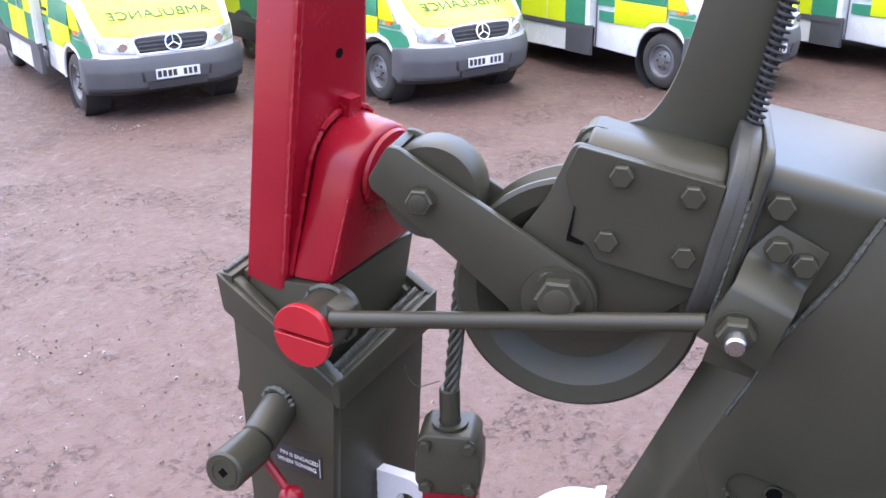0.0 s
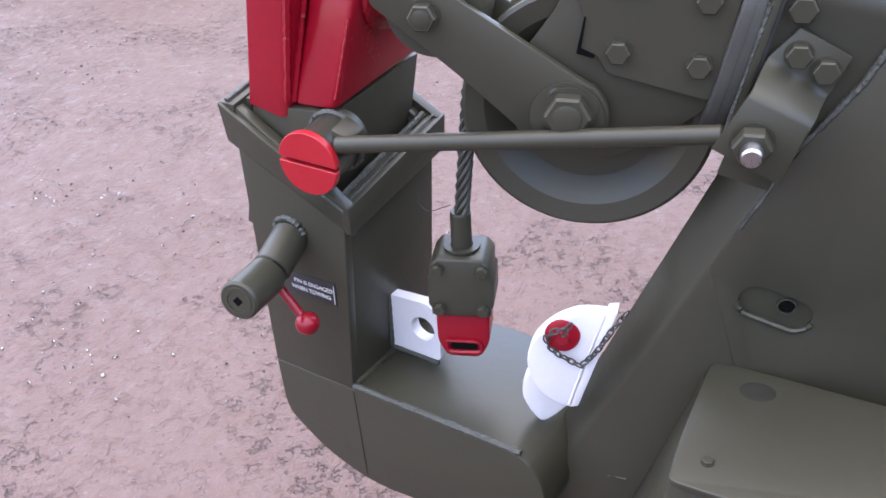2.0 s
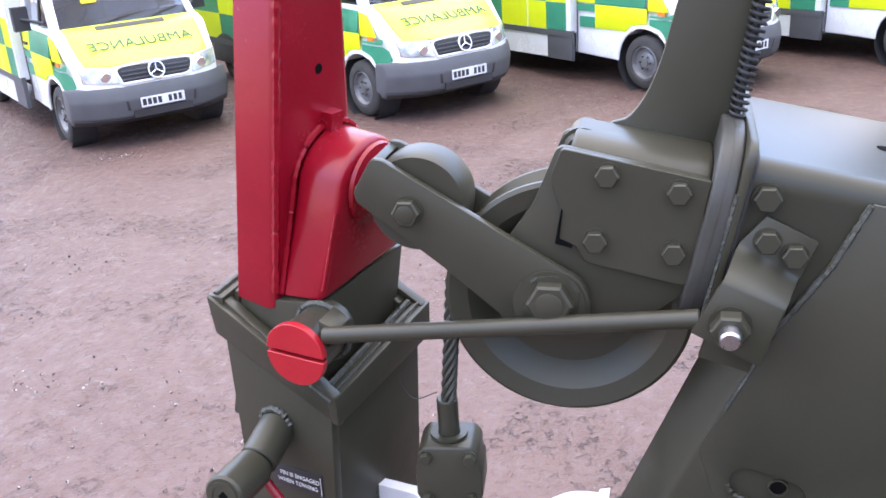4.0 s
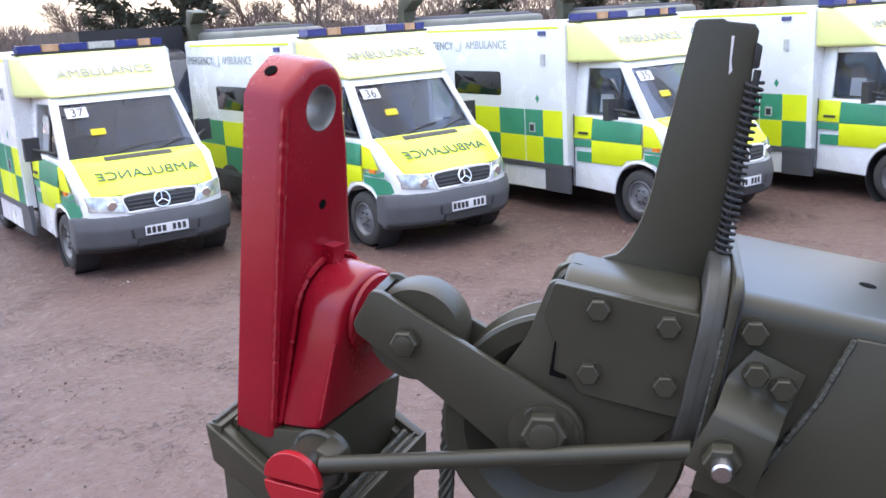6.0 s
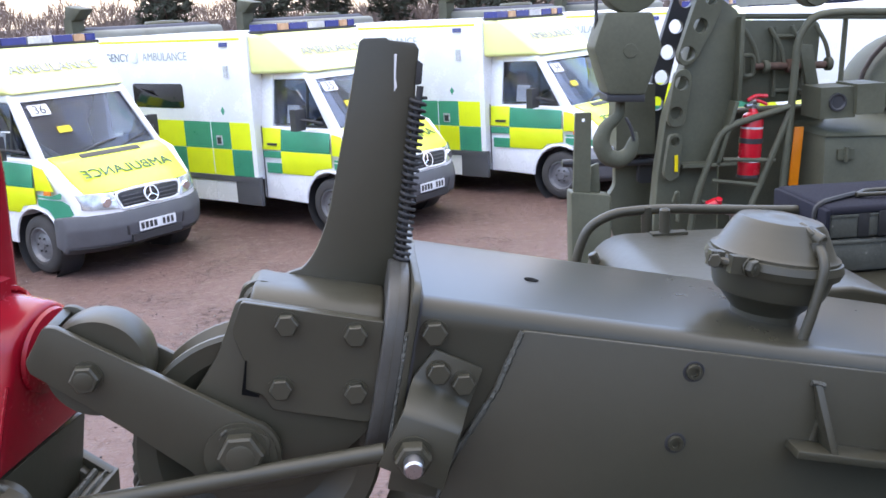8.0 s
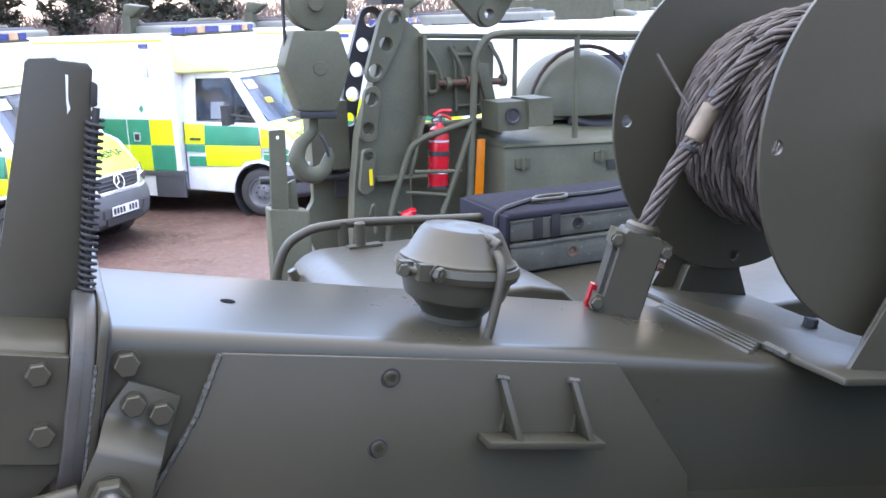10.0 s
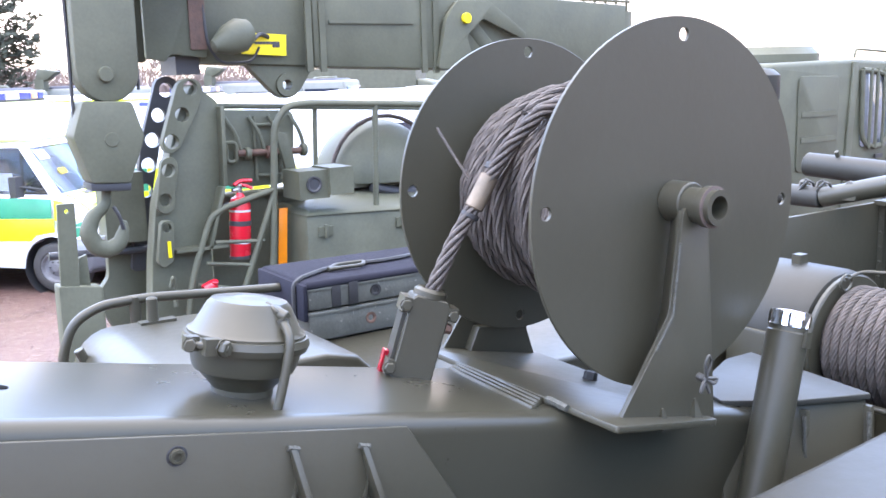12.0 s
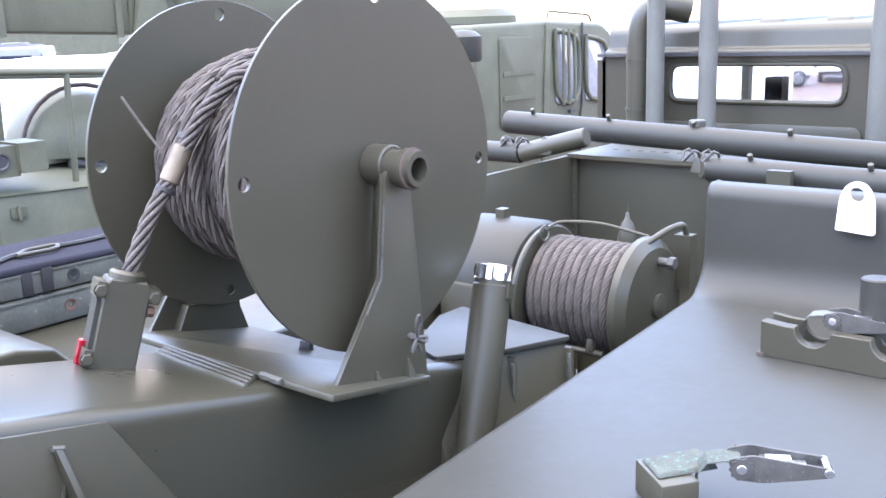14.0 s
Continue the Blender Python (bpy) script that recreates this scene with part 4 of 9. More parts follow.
    part("weld_seam", weld([(xl - 0.006, 0.0, hl + 0.001), (xl - 0.006, 0.25, hf + 0.001)], 0.005, 19), WELD, t)
    # lower body and foot beam
    low = [(-0.178, -1.17), (-0.003, -1.17), (-0.003, -1.165), (0.335, -1.165), (0.372, -1.20), (0.385, -1.27), (0.345, -1.36), (0.045, -1.388), (-0.015, -1.381), (-0.088, -1.354), (-0.172, -1.290)]
    part("foot_beam", prism(rounded(low, [0, 0, 0, 0.03, 0.03, 0.03, 0.03, 0.03, 0.03, 0.03, 0.03]), 0.0, 0.285, "y", bev=0.006, seg=3), OLIVE, t)
    part("weld_seam", weld([(0.0, 0.004, -1.163), (0.335, 0.004, -1.163)], 0.006, 13), WELD, t)
    part("weld_seam", weld([(0.003, 0.01, -1.162), (0.003, 0.14, -1.162)], 0.006, 14), OLIVE, t)
    part("side_seam", prism([(0.006, -1.375), (0.009, -1.375), (0.001, -1.175), (-0.002, -1.175)], -0.0012, 0.002, "y", bev=0), OLIVE, t)
    # white lug
    part("lug", prism(rounded([(0.004, -1.036), (0.094, -1.030), (0.112, -1.060), (0.108, -1.148), (0.004, -1.148)], [0, 0.02, 0.03, 0.01, 0]), 0.120, 0.142, "y", bev=0.002, seg=1, holes=[(0.074, -1.088, 0.024)]), WHITE, t, "white-painted towing lug")
    part("weld_seam", weld([(0.006, 0.118, -1.036), (0.004, 0.118, -1.150), (0.105, 0.118, -1.152)], 0.005, 20), WELD, t)
    # plaque with two short lines of writing
    plaque = part("plaque", prism([(-0.118, -0.998), (-0.009, -0.991), (-0.008, -0.946), (-0.116, -0.951)], -0.002, 0.001, "y", bev=0.0006), PLAQUE, t, "black plaque with pale writing")
    face = COLUMN @ Matrix.Translation((-0.056, -0.0026, -0.964)) @ pose(0, 0, 0, 90, 0, 0)
    lettering("writing", "PIN IS ENGAGED", 0.0112, INK, plaque, face, thick=0.0004)
    lettering("writing", "WHEN TOWING", 0.0112, INK, plaque, face @ Matrix.Translation((-0.006, -0.014, 0)), thick=0.0004)
    part("edge_line", prism([(-0.0130, -0.988), (-0.0118, -0.988), (-0.0110, -0.952), (-0.0122, -0.952)], -0.0026, -0.0015, "y", bev=0), INK, plaque)
    # locking handle
    hd = thing("locking_handle", (-0.1, -0.05, -0.95), "olive spring plunger with a red ball lever on the socket", "handle", COLUMN)
    part("stub", rod((-0.088, 0.0, -0.873), (-0.074, -0.072, -0.896), 0.031, 28, 0.003), OLIVE, hd)
    part("weld_bead", weld([(-0.088 + 0.032 * math.cos(a), -0.004, -0.873 + 0.032 * math.sin(a)) for a in [math.radians(20 + 14 * k) for k in range(11)]], 0.006, 15), WELD, hd)
    tip = aim((-0.073, -0.078, -0.899), (-0.050, -0.176, -0.888))
    part("neck", lathe([(0, -0.01), (0.024, -0.01), (0.024, 0.012), (0, 0.012)], tip, 24), DARK, hd)
    part("knob", lathe([(0, 0.008), (0.029, 0.008), (0.0325, 0.011), (0.0325, 0.093), (0.029, 0.097), (0.0, 0.097)], tip, 36), OLIVE, hd)
    part("socket_ring", lathe([(0.018, 0.097), (0.0235, 0.097), (0.0235, 0.0985), (0.018, 0.0985)], tip, 28, closed=True), OLIVE, hd)
    part("socket_hole", lathe([(0, 0.0972), (0.0085, 0.0972), (0.0085, 0.0978), (0, 0.0978)], tip, 4), HOLE, hd)
    lever = part("lever", rod((-0.083, -0.066, -0.918), (-0.026, -0.065, -0.980), 0.0075, 14, 0.001), RED, hd, "red-painted lever")
    part("ball", lathe([(0.0, -0.020)] + [(0.020 * math.cos(math.radians(a)), 0.020 * math.sin(math.radians(a))) for a in range(-75, 76, 15)] + [(0.0, 0.020)], aim((-0.020, -0.065, -0.988), (-0.083, -0.066, -0.918)), 24), RED, lever)
    # pin with the split red head
    pn = thing("arm_pin", (0.02, 0.0, -0.70), "steel pin with a slotted red-painted head", "pin", COLUMN)
    fr = aim((0.010, 0.046, -0.690), (0.021, -0.051, -0.692))
    part("shank", lathe([(0, 0), (0.043, 0), (0.043, 0.086), (0.047, 0.092), (0, 0.092)], fr, 36), OLIVE, pn)
    for s in (1, -1):
        half = [(0.049 * math.cos(a), s * 0.0032 + s * (0.047 * math.sin(a))) for a in [math.pi * k / 16 for k in range(17)]]
        bm = prism(half if s > 0 else half[::-1], 0.092, 0.104, "z", bev=0.001, seg=1)
        bm.transform(fr @ pose(0, 0, 0, 0, 0, -4))
        part("head_half", bm, RED_FLAT, pn, "red-painted half disc")
    part("weld_bead", weld([fr @ Vector((0.046 * math.cos(a), 0.046 * math.sin(a), 0.024)) for a in [math.radians(15 * k) for k in range(25)]], 0.006, 16), WELD, pn)
    part("clip", hexa([(0.050, -0.030, -0.688), (0.082, -0.025, -0.680), (0.082, 0.01, -0.675), (0.050, 0.01, -0.685), (0.050, -0.030, -0.642), (0.080, -0.025, -0.655), (0.080, 0.01, -0.648), (0.050, 0.01, -0.635)], 0.003), OLIVE, pn)
    # the red arm itself
    r = thing("towing_arm", (0.09, 0.1, -0.16), "glossy red-painted steel towing arm with a bored eye", "arm", RED_ARM)
    out = [(0.0, 0.0), (0.195, 0.0), (0.187, 0.26), (0.158, 0.46), (0.143, 0.52)] + arc((0.085, 0.535), 0.058, 0, 90, 6) + [(0.052, 0.590), (0.012, 0.560), (0.0, 0.540)]
    body = prism(out, 0.010, 0.088, "x", bev=0, holes=[(0.081, 0.523, 0.034)])
    edge = [e for e in body.edges if len(e.link_faces) == 2 and e.calc_face_angle(0.0) > 0.7 and min((Vector((0.081, 0.523)) - v.co.yz).length for v in e.verts) > 0.042 and min(v.co.x for v in e.verts) > 0.05]
    bmesh.ops.bevel(body, geom=edge, offset=0.016, segments=3, affect="EDGES", profile=0.5, clamp_overlap=True)
    part("shank", body, RED, r)
    part("bore", lathe([(0.0335, -0.002), (0.031, 0.005), (0.031, 0.072), (0.0335, 0.0785), (0.0345, 0.0785), (0.0345, -0.002)], along_x(0.010, 0.081, 0.523), 36, closed=True), BORE, r, "bare greasy bore")
    part("oil_hole", lathe([(0, 0), (0.0095, 0), (0.010, 0.002), (0, 0.002)], aim((0.034, 0.030, 0.5735), (0.034, -0.006, 0.6215)), 18), HOLE, r)
    part("oil_hole", lathe([(0, 0), (0.0078, 0), (0.0078, 0.0012), (0, 0.0012)], along_x(0.0875, 0.095, 0.372), 18), HOLE, r)
    part("weld_seam", weld([(0.0825, 0.0060, 0.03), (0.0825, 0.0060, 0.53)], 0.0065, 17), RED, r)
    part("stop_tab", box(0.088, 0.108, 0.104, 0.132, 0.268, 0.304, 0.003), RED, r)
    # boss with the pivot eye; its foot ends on a slant
    bo = [(0.008, 0.0), (0.232, 0.0), (0.222, 0.16)] + arc((0.125, 0.195), 0.083, 0, 160, 12) + [(0.036, 0.16)]
    bm = prism(bo, 0.088, 0.172, "x", bev=0.012, seg=3)

    def slant(x, y):
        return 0.020 + 0.020 * (x - 0.088) / 0.084 + 0.022 * y / 0.22
    for vert in bm.verts:
        if vert.co.z < 0.02:
            vert.co.z += slant(vert.co.x, vert.co.y)
    boss = part("boss", bm, RED, r)
    part("weld_seam", weld([(0.091, 0.010, 0.03)] + [(0.091, y + (0.004 if y > 0.125 else -0.004), z + 0.003) for y, z in [(0.034, 0.16)] + arc((0.125, 0.195), 0.085, 165, 20, 10)], 0.0055, 18), RED, r)
    part("weld_seam", weld([(0.168, 0.014, 0.06), (0.168, 0.040, 0.18)], 0.003, 24), RED, boss)
    part("pivot_ring", lathe([(0.0, 0), (0.062, 0), (0.066, 0.004), (0.064, 0.010), (0.050, 0.013), (0.050, 0.020), (0.042, 0.024), (0.0, 0.024)], along_x(0.170, 0.128, 0.205), 36), RED, boss)
    part("pivot_pin", rod((0.185, 0.128, 0.205), (0.232, 0.128, 0.205), 0.030, 24, 0.003), OLIVE, boss)
    part("tang", hexa([(-0.010, 0.004, -0.24), (0.166, 0.004, -0.24), (0.166, 0.222, -0.24), (-0.010, 0.222, -0.24), (0.0125, 0.002, -0.0005), (0.170, 0.008, 0.040), (0.170, 0.229, 0.060), (0.0125, 0.194, 0.0)], 0.003), OLIVE, r, "olive-painted lower end")
    # rope with its end block
    k = thing("rope_end", (0.18, 0.10, -1.12), "hanging wire rope with an olive clamp block and red tip", "rope", COLUMN)
    top = COLUMN.inverted() @ (BOOM @ Vector((-0.241, 1.300, -0.66)))
    c = (0.182, 0.095)
    part("rope", lay_rope(dense([top, (*c, -0.83)], 0.006), 0.0125, 6, 0.12, 6), ROPE_PAINTED, k, angle=60)
    part("ferrule", rod((*c, -0.805), (*c, -0.880), 0.0165, 20, 0.002), OLIVE, k)
    part("ring", lathe([(0.018, 0), (0.029, 0), (0.029, 0.004), (0.018, 0.004)], Matrix.Translation((*c, -0.868)), 24, closed=True), OLIVE, k)
    turn = Matrix.Translation((*c, 0)) @ pose(0, 0, 0, 0, 0, 24) @ Matrix.Translation((-c[0], -c[1], 0))
    out = [(0.134, -0.978), (0.230, -0.978), (0.230, -0.964), (0.234, -0.958), (0.234, -0.914), (0.230, -0.908), (0.230, -0.884), (0.218, -0.870), (0.146, -0.870), (0.134, -0.884), (0.134, -0.908), (0.130, -0.914), (0.130, -0.958), (0.134, -0.964)]
    part("block", prism(out, 0.056, 0.134, "y", bev=0.004, seg=2), OLIVE, k, angle=50, at=turn)
    part("tip", prism(rounded([(0.139, -0.976), (0.225, -0.976), (0.225, -1.036), (0.210, -1.066), (0.154, -1.066), (0.139, -1.036)], 0.012), 0.064, 0.126, "y", bev=0.004), RED, k, "red-painted wedge tip", at=turn)
    part("tip_slot", prism(rounded([(0.160, -1.036), (0.206, -1.036), (0.206, -1.049), (0.160, -1.049)], 0.006), 0.0625, 0.0645, "y", bev=0), HOLE, k, at=turn)
    part("tip_rim", pipe([(0.154, 0.062, -1.031), (0.210, 0.062, -1.031), (0.214, 0.062, -1.053), (0.154, 0.062, -1.055), (0.154, 0.062, -1.031)], 0.0035, 8, 3), RED, k, at=turn)
    for x in (0.148, 0.217):
        for z in (-0.887, -0.962):
            part("bolt", hex_bolt((x, 0.056, z), (0, -1, 0), 0.017, 0.010), OLIVE, k, at=turn)
    part("stray_wire", pipe([(0.168, 0.09, -0.795), (0.140, 0.07, -0.806), (0.122, 0.07, -0.796), (0.116, 0.07, -0.775)], 0.0008, 5, 4), BLACK, k)


build_arm()


# ---- white guard with the red cap on its chain ----
def build_guard():
    g = thing("guard_cover", (-0.2, 1.28, -1.22), "white-painted rounded guard on the support leg", "guard", LEVEL)
    dome = [(-0.148, -0.910), (-0.204, -0.911), (-0.244, -0.935), (-0.274, -0.973), (-0.283, -1.015), (-0.274, -1.053), (-0.252, -1.084), (-0.220, -1.098), (-0.200, -1.094)]
    part("dome", prism(rounded(dome, 0.020), 1.230, 1.256, "y", bev=0.016, seg=5), WHITE, g, angle=50)
    lower = [(-0.268, -1.035), (-0.292, -1.070), (-0.295, -1.110), (-0.280, -1.140), (-0.262, -1.162), (-0.242, -1.146), (-0.205, -1.10)]
    part("lower_dome", prism(rounded(lower, 0.014), 1.254, 1.284, "y", bev=0.012, seg=4), WHITE, g, angle=50)
    part("flange", hexa([(-0.213, 1.226, -1.094), (-0.199, 1.226, -1.089), (-0.199, 1.262, -1.089), (-0.213, 1.262, -1.094), (-0.162, 1.226, -0.906), (-0.146, 1.226, -0.902), (-0.146, 1.262, -0.906), (-0.162, 1.262, -0.910)], 0.002), WHITE, g)
    part("weld_seam", weld([(-0.214, 1.2275, -1.088), (-0.190, 1.2275, -0.998), (-0.164, 1.2275, -0.908)], 0.0022, 33), WHITE, g)
    cf = aim((-0.226, 1.230, -0.954), (-0.215, 1.10, -0.935))
    cap = part("plug", lathe([(0, 0), (0.026, 0), (0.027, 0.003), (0.026, 0.006), (0.020, 0.008), (0.012, 0.010), (0.010, 0.016), (0.0, 0.016)], cf, 28), RED, g, "small red plug on a chain")
    # chain of small links from the cap over the leg
    pts = [(-0.222, 1.209, -0.940), (-0.214, 1.210, -0.924), (-0.236, 1.210, -0.936), (-0.248, 1.214, -0.954), (-0.244, 1.217, -0.972), (-0.231, 1.219, -0.984), (-0.199, 1.219, -1.001), (-0.190, 1.219, -0.994), (-0.174, 1.218, -0.972), (-0.155, 1.219, -0.934), (-0.132, 1.229, -0.899)]
    path = [Vector(p) for p in pts]
    total = sum((b - a).length for a, b in zip(path, path[1:]))
    count = 22
    for k in range(count):
        d = total * (k + 0.5) / count
        for a, b in zip(path, path[1:]):
            L = (b - a).length
            if d <= L:
                break
            d -= L
        c = a.lerp(b, d / L)
        fr = aim(c, c + (b - a)) @ pose(0, 0, 0, 0, 0, 90 * (k % 2) + 20)
        ring = [fr @ Vector((0.0042 * math.sin(u), 0, 0.0085 * math.cos(u))) for u in [math.tau * i / 12 for i in range(13)]]
        part("chain_link", pipe(ring, 0.0014, 6, 0), GRUBBY, cap)


build_guard()


# ---- mudguard box below ----
def build_low_box():
    t = thing("step_box", (0.1, 1.1, -1.3), "olive sheet-metal step box with a hinged flat lid", "box", LEVEL)
    lid = rounded([(-0.006, 1.253), (-0.046, 1.06), (-0.054, 1.000), (-0.046, 0.993), (0.9, 0.760), (0.9, 1.028)], [0.03, 0.03, 0.01, 0.01, 0, 0])
    part("lid", prism(lid, -0.997, -0.985, "z", bev=0.004, seg=3), OLIVE, t)
    part("body", hexa([(-0.16, 1.235, -1.45), (-0.17, 0.98, -1.45), (0.89, 0.75, -1.45), (0.89, 1.02, -1.45), (-0.012, 1.245, -0.9985), (-0.052, 1.000, -0.9985), (0.89, 0.770, -0.9985), (0.89, 1.020, -0.9985)], 0.006), OLIVE, t)
    # the shallow dimple's shade is a thin disc of darker colour
    part("lid_dimple", lathe([(0, 0.0004), (0.016, 0.0004), (0.026, 0.0012), (0.034, 0.0)], Matrix.Translation((0.058, 1.190, -0.985)) @ Matrix.Diagonal((0.75, 0.6, 1, 1)), 28), DIMPLE_DARK, t, "darker disc for the shade of a shallow dimple")
    part("rivet", hex_bolt((-0.006, 1.036, -0.985), (0, 0, 1), 0.014, 0.004), OLIVE, t)


build_low_box()


# ---- brake chamber on the jib ----
def build_pot():
    t = thing("brake_chamber", (0.62, 1.40, -0.39), "round olive air chamber clamped on top of the jib", "air chamber", LEVEL @ Matrix.Translation((0, 0, 0)))
    base = Vector((0.576, 1.415, -0.512))
    fr = Matrix.Translation(base) @ pose(0, 0, 0, 0, 9, 0) @ Matrix.Diagonal((0.94, 0.94, 1.0, 1.0))
    part("lower_shell", lathe([(0.0, -0.03), (0.054, -0.03), (0.055, 0.004), (0.062, 0.012), (0.080, 0.030), (0.088, 0.034), (0.092, 0.042), (0.097, 0.060), (0.100, 0.074), (0, 0.074)], fr, 48), OLIVE, t)
    part("clamp_band", lathe([(0.098, 0.070), (0.108, 0.072), (0.112, 0.083), (0.108, 0.094), (0.098, 0.096)], fr, 48, closed=True), OLIVE, t)
    part("upper_shell", lathe([(0.104, 0.094), (0.104, 0.099), (0.095, 0.104), (0.074, 0.142), (0.066, 0.150), (0.050, 0.153), (0.030, 0.154), (0.024, 0.157), (0.0, 0.158)], fr, 48), OLIVE, t)
    part("clamp_lug", join(box(-0.135, -0.112, -0.07, -0.052, 0.080, 0.103, 0.003), box(-0.112, -0.085, -0.100, -0.082, 0.078, 0.104, 0.003)), OLIVE, t, at=fr)
    part("clamp_bolt", hex_bolt((-0.128, -0.072, 0.091), (-0.4, -1, 0), 0.018, 0.010), OLIVE, t, at=fr)
    part("clamp_bolt", hex_bolt((-0.083, -0.098, 0.090), (0.5, -1, 0), 0.022, 0.012, 0.005), OLIVE, t, at=fr)
    part("clamp_stem", rod((-0.135, -0.065, 0.091), (-0.075, -0.108, 0.091), 0.006, 10), OLIVE, t, at=fr)
    part("elbow", join(rod((0.036, -0.055, 0.120), (0.045, -0.068, 0.152), 0.013, 16, 0.003), rod((0.03, -0.045, 0.150), (0.055, -0.085, 0.138), 0.010, 16, 0.002), hex_bolt((0.050, -0.075, 0.134), (0.2, -0.35, -1), 0.022, 0.016)), OLIVE, t, at=fr @ Matrix.Translation((-0.020, 0, -0.004)))
    part("hose", pipe([(0.030, -0.075, 0.128), (0.034, -0.108, 0.106), (0.026, -0.114, 0.04), (0.012, -0.114, -0.045)], 0.0085, 12, 6), OLIVE, t, at=fr)


build_pot()


# ---- cable reel on its stand ----
REEL = LEVEL @ Matrix.Translation((1.424, 0, -0.272))


def build_reel():
    t = thing("cable_reel", (0.0, 1.48, -0.40), "large olive steel cable reel wound with greasy wire rope", "reel", REEL)
    a0 = math.radians(-3.0)
    holes = [(0.33 * math.cos(a0 + k * math.pi / 2), 0.33 * math.sin(a0 + k * math.pi / 2), 0.0125) for k in range(4)]
    ring = [(0.364 * math.cos(math.tau * k / 96), 0.364 * math.sin(math.tau * k / 96)) for k in range(96)]
    part("near_flange", prism(ring, 1.243, 1.251, "y", bev=0.001, seg=1, holes=holes), OLIVE, t)
    part("far_flange", prism([(u * 0.942, v * 0.942) for u, v in ring], 1.714, 1.722, "y", bev=0.001, seg=1, holes=[(u * 0.945, v * 0.945, r) for u, v, r in holes]), OLIVE, t)
    part("drum", lathe([(0.12, 0), (0.12, 0.463)], Matrix.Translation((0, 1.714, 0)) @ pose(0, 0, 0, 90, 0, 0), 32), OLIVE, t)
    # wound rope: crossed layers, sloping wraps
    r = 0.0155
    path = []
    turns = 10
    for k in range(turns * 40 + 1):
        u = k / (turns * 40)
        a = math.tau * turns * u
        path.append((0.197 * math.cos(a), 1.272 + 0.42 * u, 0.197 * math.sin(a)))
    part("rope_layer", lay_rope(path, r * 1.22, 6, 0.30, 5), ROPE, t, angle=70)
    path = []
    turns = 7.4
    for k in range(int(turns * 44) + 1):
        u = k / (turns * 44)
        a = -math.tau * turns * u + 2.2
        bulge = 0.214 + 0.010 * math.sin(5 * u * math.tau)
        path.append((bulge * math.cos(a), 1.275 + 0.40 * u ** 1.15 + 0.010 * math.sin(a * 2), bulge * math.sin(a)))
    part("rope_layer", lay_rope(path, r * 1.12, 6, 0.28, 5), ROPE, t, angle=70)
    path = []
    for k in range(101):
        u = k / 100
        a = math.tau * 2.3 * u + 0.4
        path.append((0.233 * math.cos(a), 1.30 + 0.20 * u + 0.02 * math.sin(a), 0.233 * math.sin(a)))
    part("rope_layer", lay_rope(path, r, 6, 0.28, 5), ROPE, t, angle=70)
    # free end: over the top, down to the socket
    sock = Vector((1.033 - 1.424, 1.53, -0.440 + 0.272))
    ferr = Vector((1.146 - 1.424, 1.50, -0.236 + 0.272))
    over = [Vector((0.247 * math.cos(a), 1.315 + 0.075 * (a - 0.9), 0.247 * math.sin(a))) for a in [math.radians(50 + 7 * k) for k in range(11)]] + [Vector((-0.188, 1.428, 0.187)), Vector((-0.236, 1.464, 0.125))]
    free = over + [ferr + Vector((0.017, -0.012, 0.034)), ferr, (ferr + sock) / 2 + Vector((-0.008, 0, 0.0)), sock]
    part("rope_end", lay_rope(dense(free, 0.008), 0.0165, 6, 0.20, 6), ROPE, t, angle=70)
    d = (sock - ferr).normalized()
    part("ferrule", rod(ferr - d * 0.03, ferr + d * 0.045, 0.0195, 20, 0.003), BRASS, t, "dull brass ferrule")
    part("seizing", rod(ferr - d * 0.055, ferr - d * 0.04, 0.019, 16, 0.002), BLACK, t)
    part("seizing", rod(ferr + d * 0.055, ferr + d * 0.066, 0.019, 16, 0.002), BLACK, t)
    part("stray_wire", pipe([ferr + Vector((-0.02, 0.02, 0.02)), ferr + Vector((-0.045, 0.05, 0.08)), ferr + Vector((-0.062, 0.07, 0.125))], 0.003, 6, 3), ROPE, t)
    # axle tube and stand
    part("axle_sleeve", rod((-0.011, 1.19, 0.012), (-0.011, 1.243, 0.012), 0.040, 32, 0.003), OLIVE, t)
    part("axle_tube", lathe([(0.0225, 0), (0.034, 0), (0.034, 0.012), (0.0395, 0.012), (0.0395, 0.030), (0.034, 0.034), (0.034, 0.10), (0.0225, 0.10)], Matrix.Translation((-0.013, 1.122, 0.009)) @ pose(0, 0, 0, -90, 0, 0), 36, closed=True), OLIVE, t)
    part("rust_lip", lathe([(0.0335, 0), (0.0402, 0.001), (0.0402, 0.004), (0.0335, 0.004)], Matrix.Translation((-0.013, 1.133, 0.009)) @ pose(0, 0, 0, -90, 0, 0), 36, closed=True), RUST_DIM, t)
    s = thing("reel_stand", (1.42, 1.45, -0.37), "olive welded plate stand of the cable reel", "stand", BOOM)
    part("base_plate", prism(rounded([(1.258, 1.118), (1.566, 1.148), (1.60, 1.80), (1.262, 1.80)], [0.008, 0.008, 0.02, 0.02]), -0.3875, -0.3745, "z", bev=0.002), OLIVE, s)
